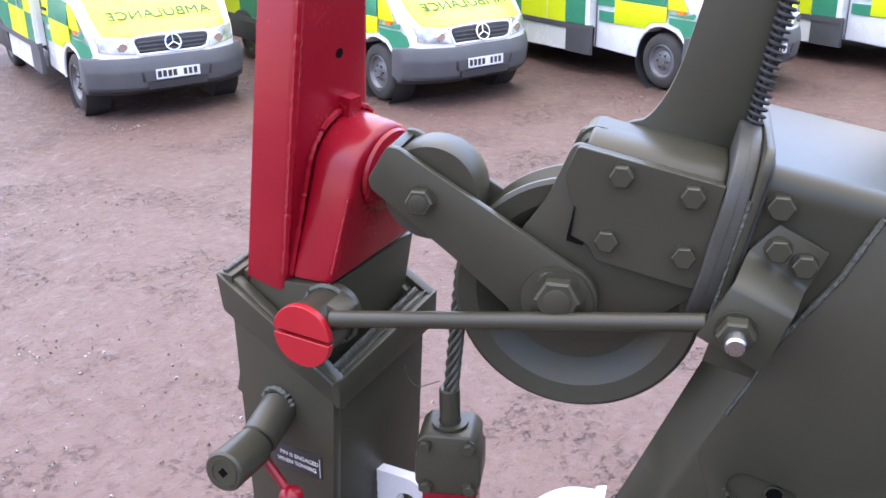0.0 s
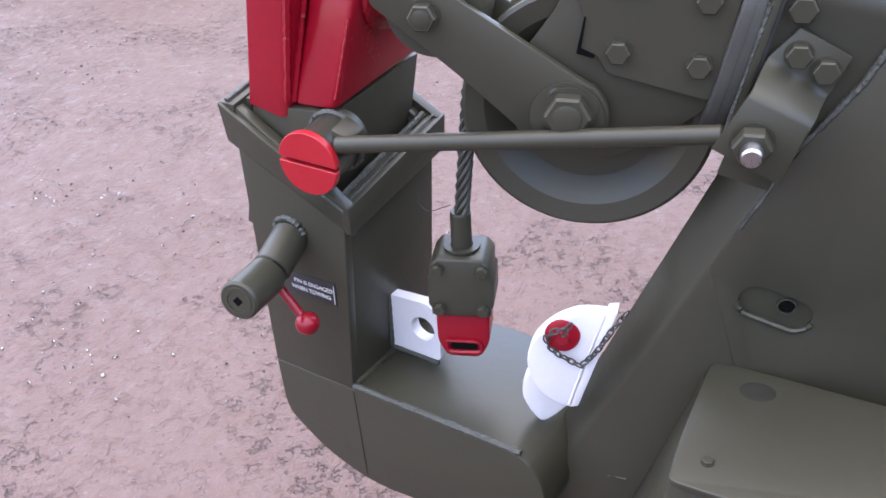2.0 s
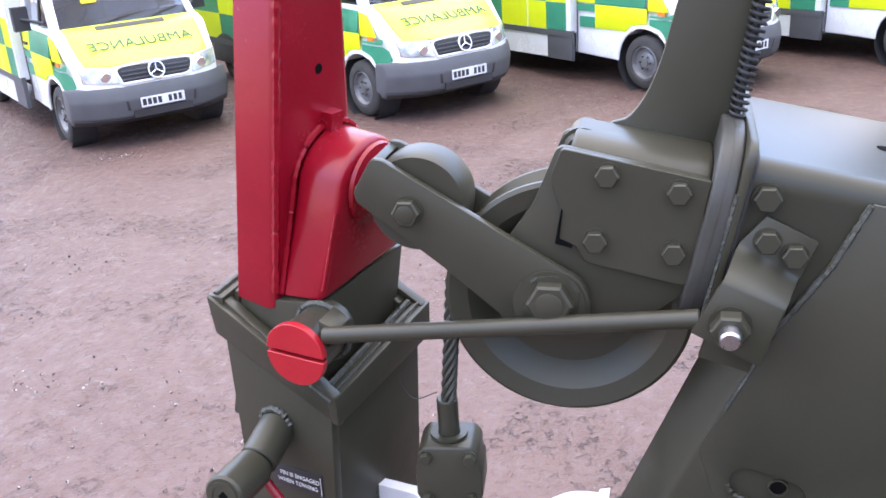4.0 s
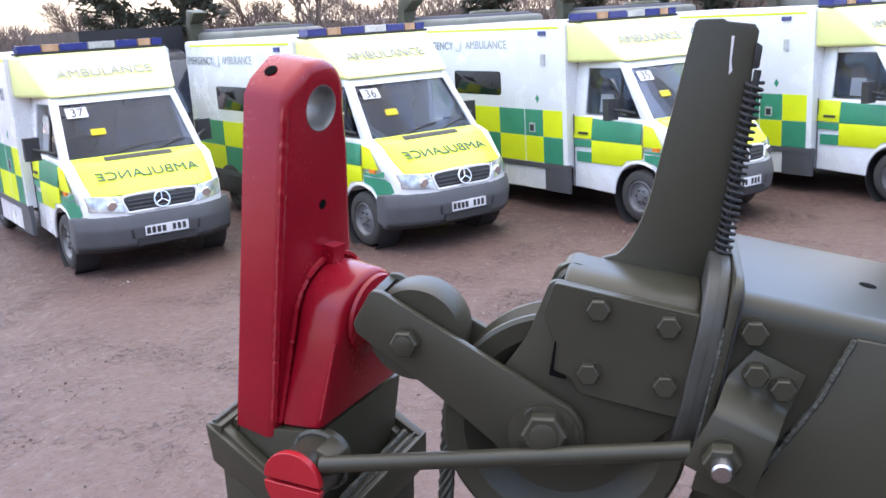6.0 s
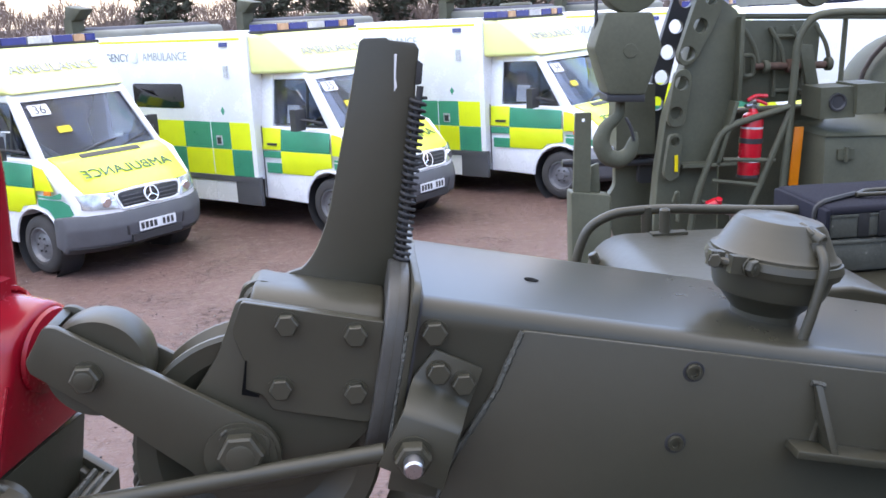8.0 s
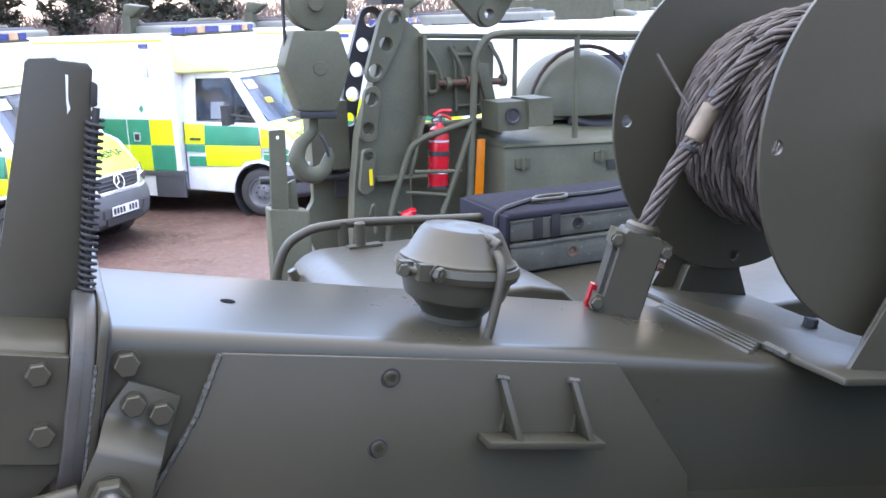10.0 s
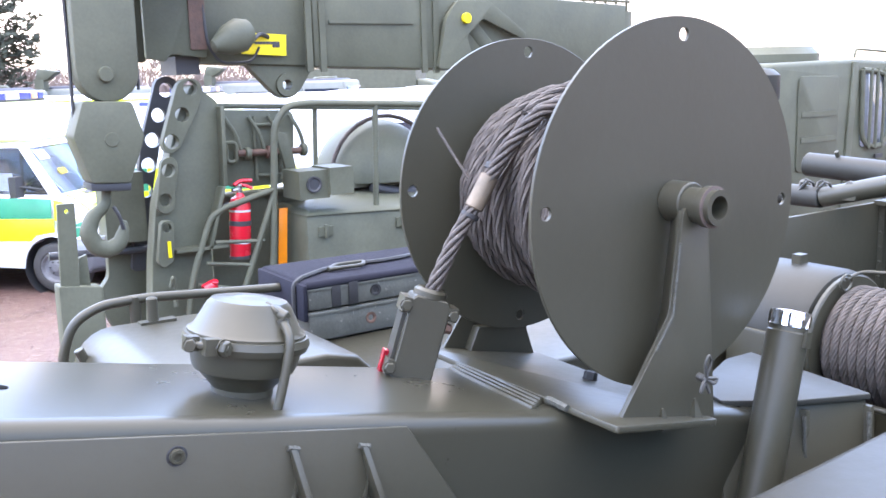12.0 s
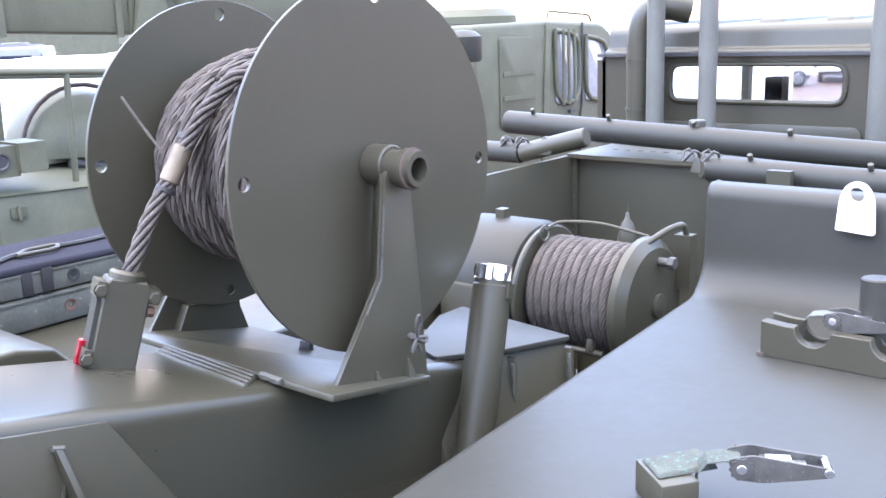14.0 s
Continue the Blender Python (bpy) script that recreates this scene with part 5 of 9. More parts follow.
    for k in range(4):
        part("weld_run", hexa([(1.196 + 0.016 * k, 1.285 + 0.012 * k, -0.392), (1.212 + 0.016 * k, 1.285 + 0.012 * k, -0.392), (1.240 + 0.016 * k, 1.60 + 0.012 * k, -0.392), (1.224 + 0.016 * k, 1.60 + 0.012 * k, -0.392), (1.198 + 0.016 * k, 1.285 + 0.012 * k, -0.382 + 0.002 * k), (1.209 + 0.016 * k, 1.285 + 0.012 * k, -0.382 + 0.002 * k), (1.237 + 0.016 * k, 1.60 + 0.012 * k, -0.382 + 0.002 * k), (1.226 + 0.016 * k, 1.60 + 0.012 * k, -0.382 + 0.002 * k)], 0.002), OLIVE, s)
    part("bead", weld([(1.256, 1.31, -0.376), (1.254, 1.285, -0.375), (1.256, 1.25, -0.378)], 0.008, 21), WELD, s)

    def upright(y0, y1, sgn):
        # outline in the level frame, seen from the side
        pts = [(1.209, -0.650), (1.346, -0.466), (1.370, -0.268), (1.400, -0.256), (1.438, -0.268), (1.470, -0.704)]
        f = LEVEL
        return prism(rounded(pts, [0.002, 0.02, 0.01, 0.0, 0.01, 0.002]), y0, y1, "y", bev=0.0015), f
    bm, f = upright(1.172, 1.180, 1)
    up = part("upright", bm, OLIVE, s, m=f)
    fold = [((1.371, 1.180, -0.270), (1.412, 1.234, -0.276)), ((1.346, 1.180, -0.466), (1.386, 1.234, -0.46)), ((1.300, 1.180, -0.527), (1.366, 1.234, -0.54)), ((1.211, 1.180, -0.650), (1.345, 1.234, -0.66))]
    part("upright_fold", bent_plate(fold, 0.005, 0.001), OLIVE, up, m=LEVEL)
    part("weld_seam", weld([(1.214, 1.170, -0.655), (1.466, 1.170, -0.706)], 0.006, 22), WELD, s, m=LEVEL)
    part("weld_seam", weld([(1.300, 1.171, -0.528), (1.345, 1.171, -0.468), (1.362, 1.171, -0.33)], 0.003, 23), WELD, s, m=LEVEL)
    for x in (1.31, 1.40):
        part("gusset", hexa([(x - 0.004, 1.156, -0.686), (x + 0.022, 1.156, -0.691), (x + 0.022, 1.174, -0.691), (x - 0.004, 1.174, -0.686), (x + 0.007, 1.168, -0.645), (x + 0.011, 1.168, -0.646), (x + 0.011, 1.174, -0.646), (x + 0.007, 1.174, -0.645)], 0.0), OLIVE, s, m=LEVEL)
    bm, f = upright(1.762, 1.770, -1)
    part("far_upright", bm, OLIVE, s, m=f)
    part("far_foot", prism(rounded([(1.27, -0.66), (1.30, -0.60), (1.44, -0.62), (1.47, -0.71)], 0.004), 1.735, 1.762, "y", bev=0.002), OLIVE, s, m=LEVEL)
    part("bolt", hex_bolt((1.515, 1.465, -0.374), (0, 0, 1), 0.026, 0.016), BLACK, s)
    # wing pin
    part("wing_pin", join(rod((1.405, 1.150, -0.603), (1.405, 1.128, -0.605), 0.008, 14, 0.002),
                          pipe([(1.405, 1.128, -0.600), (1.395, 1.124, -0.570), (1.404, 1.122, -0.552), (1.414, 1.124, -0.568), (1.405, 1.128, -0.600)], 0.003, 8, 4),
                          pipe([(1.405, 1.130, -0.605), (1.425, 1.126, -0.617), (1.432, 1.126, -0.606), (1.405, 1.130, -0.603)], 0.004, 8, 3),
                          pipe([(1.405, 1.130, -0.605), (1.390, 1.126, -0.612), (1.386, 1.126, -0.630), (1.405, 1.130, -0.610), (1.412, 1.126, -0.632)], 0.0035, 8, 3)), GRUBBY, s, "worn steel wing pin", m=LEVEL @ Matrix.Translation((-0.012, 0.0, 0.012)))
    # rope socket wedged behind the jib
    k = thing("rope_socket", (1.01, 1.54, -0.62), "olive clamp block at the reel rope's end", "clamp", LEVEL)
    axis = (Vector((0.978, 1.545, -0.613)) - Vector((1.033, 1.530, -0.434))).normalized()
    front = Vector((-0.36, -0.93, 0.0))
    front = (front - axis * front.dot(axis)).normalized()
    fr = Matrix.Translation((1.033, 1.530, -0.434)) @ Matrix((axis.cross(front), -front, axis)).transposed().to_4x4()
    part("block", prism([(-0.042, 0.21), (-0.042, 0.024), (-0.034, 0.012), (0.034, 0.012), (0.042, 0.024), (0.042, 0.21)], -0.032, 0.032, "y", bev=0.003, seg=1), OLIVE, k, at=fr, angle=20)
    for z in (0.020, 0.150):
        part("flange", box(0.040, 0.056, -0.034, 0.024, z, z + 0.030, 0.003), OLIVE, k, at=fr)
        part("bolt", hex_bolt((0.050, -0.034, z + 0.015), (0, -1, 0), 0.020, 0.010), OLIVE, k, at=fr)
    part("side_plate", box(0.042, 0.050, -0.020, 0.028, 0.055, 0.19, 0.002), OLIVE_DECK, k, at=fr)
    part("flange", box(-0.060, -0.040, -0.030, 0.024, 0.022, 0.050, 0.004), OLIVE, k, at=fr)
    part("bolt", hex_bolt((-0.050, -0.030, 0.036), (0, -1, 0), 0.020, 0.010), OLIVE, k, at=fr)
    part("rusty_bolt", hex_bolt((-0.043, -0.020, 0.066), (-1, 0, 0), 0.018, 0.012), RUST, k, at=fr)
    part("collar", lathe([(0.0175, -0.004), (0.028, -0.004), (0.034, 0.002), (0.034, 0.014), (0.0175, 0.014)], fr, 28, closed=True), OLIVE, k)
    part("tip", box(0.048, 0.060, 0.004, 0.026, 0.140, 0.25, 0.003), RED, k, "red-painted wedge tip", at=fr)


build_reel()


# ---- winch, filler pipe and boxed gusset ahead of the jib ----
def build_winch():
    g = thing("jib_pivot_box", (1.9, 1.3, -1.3), "olive welded box at the jib's foot with upright ribs", "frame", LEVEL)
    part("body", hexa([(1.52, 1.05, -1.5), (1.94, 1.075, -1.5), (1.94, 1.60, -1.5), (1.52, 1.60, -1.5), (1.62, 1.305, -0.753), (1.94, 1.135, -0.753), (1.99, 1.49, -0.753), (1.68, 1.40, -0.753)], 0.004, 2), OLIVE, g)
    part("top_plate", prism(rounded([(1.645, 1.300), (1.776, 1.200), (1.945, 1.125), (2.00, 1.500), (1.90, 1.500), (1.767, 1.440), (1.675, 1.375)], 0.008), -0.752, -0.738, "z", bev=0.003), OLIVE_DECK, g)
    for x, y in ((1.655, 1.270), (1.800, 1.190), (1.935, 1.120)):
        part("rib", hexa([(x - 0.035, y - 0.055, -1.3), (x - 0.022, y - 0.055, -1.3), (x - 0.022, y + 0.02, -1.3), (x - 0.035, y + 0.02, -1.3), (x - 0.004, y - 0.002, -0.765), (x + 0.010, y - 0.002, -0.765), (x + 0.010, y + 0.03, -0.765), (x - 0.004, y + 0.03, -0.765)], 0.002), OLIVE, g)
        part("weld_seam", weld([(x - 0.012, y - 0.004, -0.775), (x - 0.036, y - 0.045, -1.2)], 0.0055, int(x * 100)), WELD, g)
    f = thing("filler_pipe", (1.62, 1.15, -1.3), "upright olive oil filler tube with a bright metal cap", "pipe", LEVEL)
    p, q = Vector((1.530, 1.165, -1.25)), Vector((1.722, 1.190, -0.566))
    part("tube", rod(p, q, 0.044, 36, 0.003), OLIVE, f)
    d = (q - p).normalized()
    cf = aim(q, q + d)
    part("neck", lathe([(0, 0), (0.0405, 0), (0.0405, 0.012), (0, 0.012)], cf, 32), OLIVE, f)
    bm = bmesh.new()
    n = 48
    rings = []
    for r0, h in ((0.043, 0.010), (0.044, 0.014), (0.044, 0.034), (0.041, 0.042), (0.030, 0.045)):
        rings.append([bm.verts.new(((r0 - (0.0035 if (k // 2) % 2 and 0.012 < h < 0.04 else 0)) * math.cos(math.tau * k / n), (r0 - (0.0035 if (k // 2) % 2 and 0.012 < h < 0.04 else 0)) * math.sin(math.tau * k / n), h)) for k in range(n)])
    for a, b in zip(rings, rings[1:]):
        for k in range(n):
            bm.faces.new((a[k], a[(k + 1) % n], b[(k + 1) % n], b[k]))
    bm.faces.new(rings[-1])
    part("cap", bm, CHROME, f, "knurled bright metal cap", at=cf, angle=25)
    part("tab", box(-0.05, -0.043, -0.012, 0.012, -0.03, 0.004, 0.001), OLIVE, f, at=cf)
    w = thing("winch", (2.4, 1.4, -1.1), "olive recovery winch with a drum full of wire rope", "winch", LEVEL)
    wx, wz = 2.395, -0.776
    house = lathe([(0, 0), (0.16, 0), (0.19, 0.012), (0.20, 0.03), (0.20, 0.25), (0.175, 0.275), (0, 0.28)], Matrix.Translation((wx, 1.49, wz)) @ pose(0, 0, 0, -90, 0, 0), 48)
    part("gear_housing", house, OLIVE_DECK, w)
    part("housing_box", hexa([(wx - 0.21, 1.57, -1.3), (wx + 0.2, 1.57, -1.3), (wx + 0.2, 1.74, -1.3), (wx - 0.21, 1.74, -1.3), (wx - 0.205, 1.57, -0.74), (wx + 0.2, 1.57, -0.74), (wx + 0.2, 1.74, -0.74), (wx - 0.205, 1.74, -0.74)], 0.01), OLIVE, w)
    part("top_lug", box(wx - 0.02, wx + 0.015, 1.63, 1.66, -0.60, -0.55, 0.003), OLIVE, w)
    part("flange", lathe([(0, 0), (0.185, 0), (0.19, 0.004), (0.19, 0.014), (0, 0.014)], Matrix.Translation((wx, 1.474, wz)) @ pose(0, 0, 0, -90, 0, 0), 48), OLIVE, w)
    end = lathe([(0, 0), (0.185, 0), (0.188, 0.004), (0.186, 0.022), (0.16, 0.045), (0.05, 0.055), (0.0, 0.055)], Matrix.Translation((wx, 1.180, wz)) @ pose(0, 0, 0, 90, 0, 0), 48)
    part("end_bell", end, OLIVE, w)
    part("centre_boss", lathe([(0, 0.05), (0.03, 0.05), (0.034, 0.058), (0.034, 0.066), (0.02, 0.07), (0.0, 0.07)], Matrix.Translation((wx, 1.180, wz)) @ pose(0, 0, 0, 90, 0, 0), 24), OLIVE, w)
    part("oil_plug", join(rod((wx + 0.02, 1.136, wz + 0.120), (wx + 0.02, 1.098, wz + 0.120), 0.013, 14, 0.002), rod((wx + 0.02, 1.103, wz + 0.120), (wx + 0.02, 1.083, wz + 0.120), 0.019, 6, 0.002)), COLLAR, w)
    path = []
    turns = 10
    for k in range(turns * 56 + 1):
        u = k / (turns * 56)
        a = -math.tau * turns * u
        path.append((wx + 0.150 * math.cos(a), 1.196 + 0.264 * u, wz + 0.150 * math.sin(a)))
    part("drum_rope", lay_rope(path, 0.0138, 8, 0.15, 6), ROPE, w, angle=70)
    part("drum", lathe([(0.140, 0), (0.140, 0.29)], Matrix.Translation((wx, 1.185, wz)) @ pose(0, 0, 0, -90, 0, 0), 32), BLACK, w)
    part("guard_wire", pipe([(wx - 0.06, 1.455, wz + 0.19), (wx + 0.0, 1.45, wz + 0.205), (wx + 0.05, 1.34, wz + 0.205), (wx + 0.09, 1.20, wz + 0.17)], 0.005, 8, 5), OLIVE, w)
    part("wire_loop", pipe([(wx - 0.06 + 0.025 * math.cos(a), 1.455, wz + 0.18 + 0.022 * math.sin(a)) for a in [math.tau * k / 12 for k in range(13)]], 0.004, 8, 0), OLIVE, w)
    part("tie_bar", rod((wx - 0.13, 1.22, wz - 0.125), (wx - 0.13, 1.52, wz - 0.125), 0.010, 12), OLIVE, w)
    part("bar_nut", lathe([(0, 0), (0.016, 0), (0.012, 0.03), (0.004, 0.042), (0, 0.044)], Matrix.Translation((wx - 0.13, 1.26, wz - 0.118)), 14), OLIVE, w)
    part("valve", join(box(wx + 0.185, wx + 0.255, 1.300, 1.385, -0.78, -0.690, 0.006), lathe([(0, 0), (0.030, 0), (0.030, 0.045), (0.024, 0.065), (0.020, 0.085), (0.008, 0.100), (0.006, 0.118), (0.0025, 0.122), (0.0015, 0.150), (0, 0.150)], Matrix.Translation((wx + 0.22, 1.34, -0.692)), 18)), OLIVE, w)
    part("valve_block", box(wx + 0.125, wx + 0.165, 1.09, 1.14, -0.76, -0.60, 0.005), OLIVE, w)
    part("valve_hose", pipe([(wx - 0.02, 1.16, -0.605), (wx + 0.07, 1.13, -0.572), (wx + 0.13, 1.11, -0.565), (wx + 0.145, 1.11, -0.62)], 0.009, 10, 5), OLIVE, w)


build_winch()


# ---- deck locker with its cradle and straps ----
def build_deck():
    d = thing("deck_locker", (1.4, 0.4, -1.6), "smooth olive-grey locker top, folded up at its front", "locker", LEVEL)
    prof = [(0.20, -0.66), (2.14, -0.66)] + [(2.14 + 0.10 * math.sin(math.pi * k / 16), -0.56 - 0.10 * math.cos(math.pi * k / 16)) for k in range(1, 9)] + [(2.245, -0.435)] + [(2.280 - 0.035 * math.cos(math.pi * k / 12), -0.435 + 0.035 * math.sin(math.pi * k / 12)) for k in range(1, 7)] + [(2.330, -0.402), (2.350, -0.415), (2.356, -0.44), (2.356, -0.90)]
    bm = bmesh.new()
    rows = []
    for x, z in prof:
        ye = 0.762 + 0.075 * x
        rows.append([bm.verts.new((x, y, z)) for y in (-1.2, ye - 0.02, ye - 0.006, ye)])
        for k, dz in ((3, -0.018), (2, -0.005)):
            rows[-1][k].co.z += dz if x < 2.2 else 0
            rows[-1][k].co.x += (0 if x < 2.2 else -dz)
    for a, b in zip(rows, rows[1:]):
        for k in range(3):
            bm.faces.new((a[k], b[k], b[k + 1], a[k + 1]))
    bot = [bm.verts.new((v[3].co.x, v[3].co.y, -1.7)) for v in rows]
    for a, b, c, e in zip(rows, rows[1:], bot, bot[1:]):
        bm.faces.new((a[3], b[3], e, c))
    ends = [bm.verts.new((rows[0][k].co.x, rows[0][k].co.y, -1.7)) for k in range(3)]
    bm.faces.new((rows[0][0], rows[0][1], rows[0][2], rows[0][3], bot[0], ends[2], ends[1], ends[0]))
    part("lid", bm, OLIVE_DECK, d, angle=60)
    part("side_panel", box(0.202, 2.354, -1.199, -1.185, -1.70, -0.664, 0.002), OLIVE_DECK, d)
    part("lifting_tag", prism(rounded([(0.526, -0.478), (0.608, -0.472), (0.602, -0.395), (0.586, -0.364), (0.552, -0.364), (0.531, -0.395)], [0.004, 0.004, 0.02, 0.03, 0.03, 0.02]), 2.215, 2.232, "x", bev=0.002, seg=1, holes=[(0.567, -0.391, 0.017)]), WHITE, d, "white-painted lifting eye plate")
    part("peg", rod((1.930, 0.435, -0.67), (1.935, 0.438, -0.495), 0.030, 28, 0.003), OLIVE_DECK, d)
    # steel cradle with two round seats
    c = thing("pipe_cradle", (1.83, 0.4, -0.66), "olive steel cradle bar with two round cut-outs", "cradle", LEVEL @ Matrix.Translation((0.045, 0.018, 0)))
    y0, y1, z0, z1 = -0.05, 0.607, -0.660, -0.592
    prof = [(y0, z0), (y1, z0), (y1, z1 + 0.004), (y1 - 0.045, z1)]
    for cy in (0.508, 0.368):
        prof += [(cy + 0.034 * math.cos(math.radians(a)), z1 + 0.034 * math.sin(math.radians(a)) * -1) for a in range(0, 181, 20)]
    prof += [(0.30, z1), (y0, z1)]
    part("bar", prism(prof, 1.80, 1.826, "x", bev=0.0015, seg=1), OLIVE, c)
    part("back_bar", prism(prof, 1.862, 1.874, "x", bev=0.0015, seg=1), OLIVE, c)
    part("floor_bar", box(1.826, 1.862, y0, y1 - 0.03, -0.66, -0.632, 0.001), OLIVE, c)
    part("rust_foot", box(1.797, 1.83, 0.598, 0.613, -0.661, -0.652, 0.002), RUST_DIM, c)

    def ratchet(fr, webbing, name, label):
        r = thing(name, (0, 0, 0), label, "strap", fr)
        for y in (-0.024, 0.024):
            side = rounded([(0, -0.018), (0.05, -0.022), (0.16, -0.006), (0.165, 0.012), (0.10, 0.020), (0.03, 0.030), (-0.012, 0.02)], 0.010)
            part("side_plate", prism(side, y - 0.0022, y + 0.0022, "y", bev=0.001, seg=1, holes=[(0.012, 0.004, 0.008)]), GRUBBY, r, "grubby steel")
            wheel = [((0.0185 if k % 2 else 0.0225) * math.cos(math.tau * k / 20) + 0.012, (0.0185 if k % 2 else 0.0225) * math.sin(math.tau * k / 20) + 0.004) for k in range(20)]
            part("ratchet_wheel", prism(wheel, y * 1.25 - 0.0015, y * 1.25 + 0.0015, "y", bev=0, holes=[(0.012, 0.004, 0.006)]), GRUBBY, r)
        part("spool", rod((0.012, -0.033, 0.004), (0.012, 0.033, 0.004), 0.009, 14, 0.001), STEEL, r)
        part("grip_bar", rod((0.158, -0.030, 0.004), (0.158, 0.030, 0.004), 0.0085, 16, 0.001), STEEL, r, "bright handle bar")
        part("pawl", prism(rounded([(0.045, -0.020), (0.085, -0.020), (0.085, 0.020), (0.045, 0.020)], 0.004), 0.010, 0.014, "z", bev=0.001, seg=1), GRUBBY, r)
        part("pawl_spring", box(0.055, 0.098, -0.012, 0.012, 0.0145, 0.0175, 0.001), STEEL, r)
        part("frame_tongue", prism(rounded([(0.07, -0.018), (0.125, -0.018), (0.125, 0.018), (0.07, 0.018)], 0.004), 0.004, 0.0065, "z", bev=0.0005, seg=1, holes=[(0.10, 0.0, 0.010)]), STEEL, r)
        bm2 = bmesh.new()
        pts = [(-0.066, -0.062), (-0.060, -0.01), (-0.046, 0.008), (-0.020, 0.014), (0.012, 0.0135)]
        rr = [[bm2.verts.new((x, s * 0.025, z + o)) for s in (-1, 1) for o in (0, 0.0022)] for x, z in pts]
        for a, b in zip(rr, rr[1:]):
            for i, j in ((0, 2), (2, 3), (3, 1), (1, 0)):
                bm2.faces.new((a[i], a[j], b[j], b[i]))
        bm2.faces.new((rr[0][0], rr[0][1], rr[0][3], rr[0][2]))
        part("webbing", bm2, webbing, r, "faded grey-green webbing")
        return r
    WEB = material("faded_webbing", (0.060, 0.066, 0.056), 0.8, vary=0.35, scale=30, bump=0.3, bump_scale=260, second=(0.055, 0.11, 0.095), spots=0.42, spec=0.2)
    ratchet(LEVEL @ Matrix.Translation((1.236, 0.425, -0.597)) @ pose(0, 0, 0, 0, 0, -62) @ Matrix.Scale(0.76, 4), WEB, "ratchet_strap", "steel ratchet buckle with faded webbing on the locker")
    ratchet(LEVEL @ Matrix.Translation((1.890, 0.508, -0.578)) @ pose(0, 0, 0, 0, 0, -84) @ Matrix.Scale(0.76, 4), WOOD_DARK, "ratchet_strap", "grubby ratchet buckle lying over the cradle")
    b = thing("chock", (1.14, 0.48, -0.66), "olive steel block with webbing over it", "block", LEVEL @ Matrix.Translation((0.062, 0.030, 0)))
    part("body", hexa([(1.085, 0.455, -0.66), (1.130, 0.422, -0.66), (1.185, 0.489, -0.66), (1.14, 0.525, -0.66), (1.085, 0.455, -0.612), (1.130, 0.422, -0.612), (1.185, 0.489, -0.612), (1.14, 0.525, -0.612)], 0.003), OLIVE, b)
    part("webbing", hexa([(1.10, 0.468, -0.611), (1.175, 0.415, -0.611), (1.210, 0.462, -0.611), (1.14, 0.516, -0.611), (1.105, 0.470, -0.605), (1.175, 0.420, -0.603), (1.205, 0.462, -0.603), (1.14, 0.511, -0.606)], 0.002), WEB, b)


build_deck()


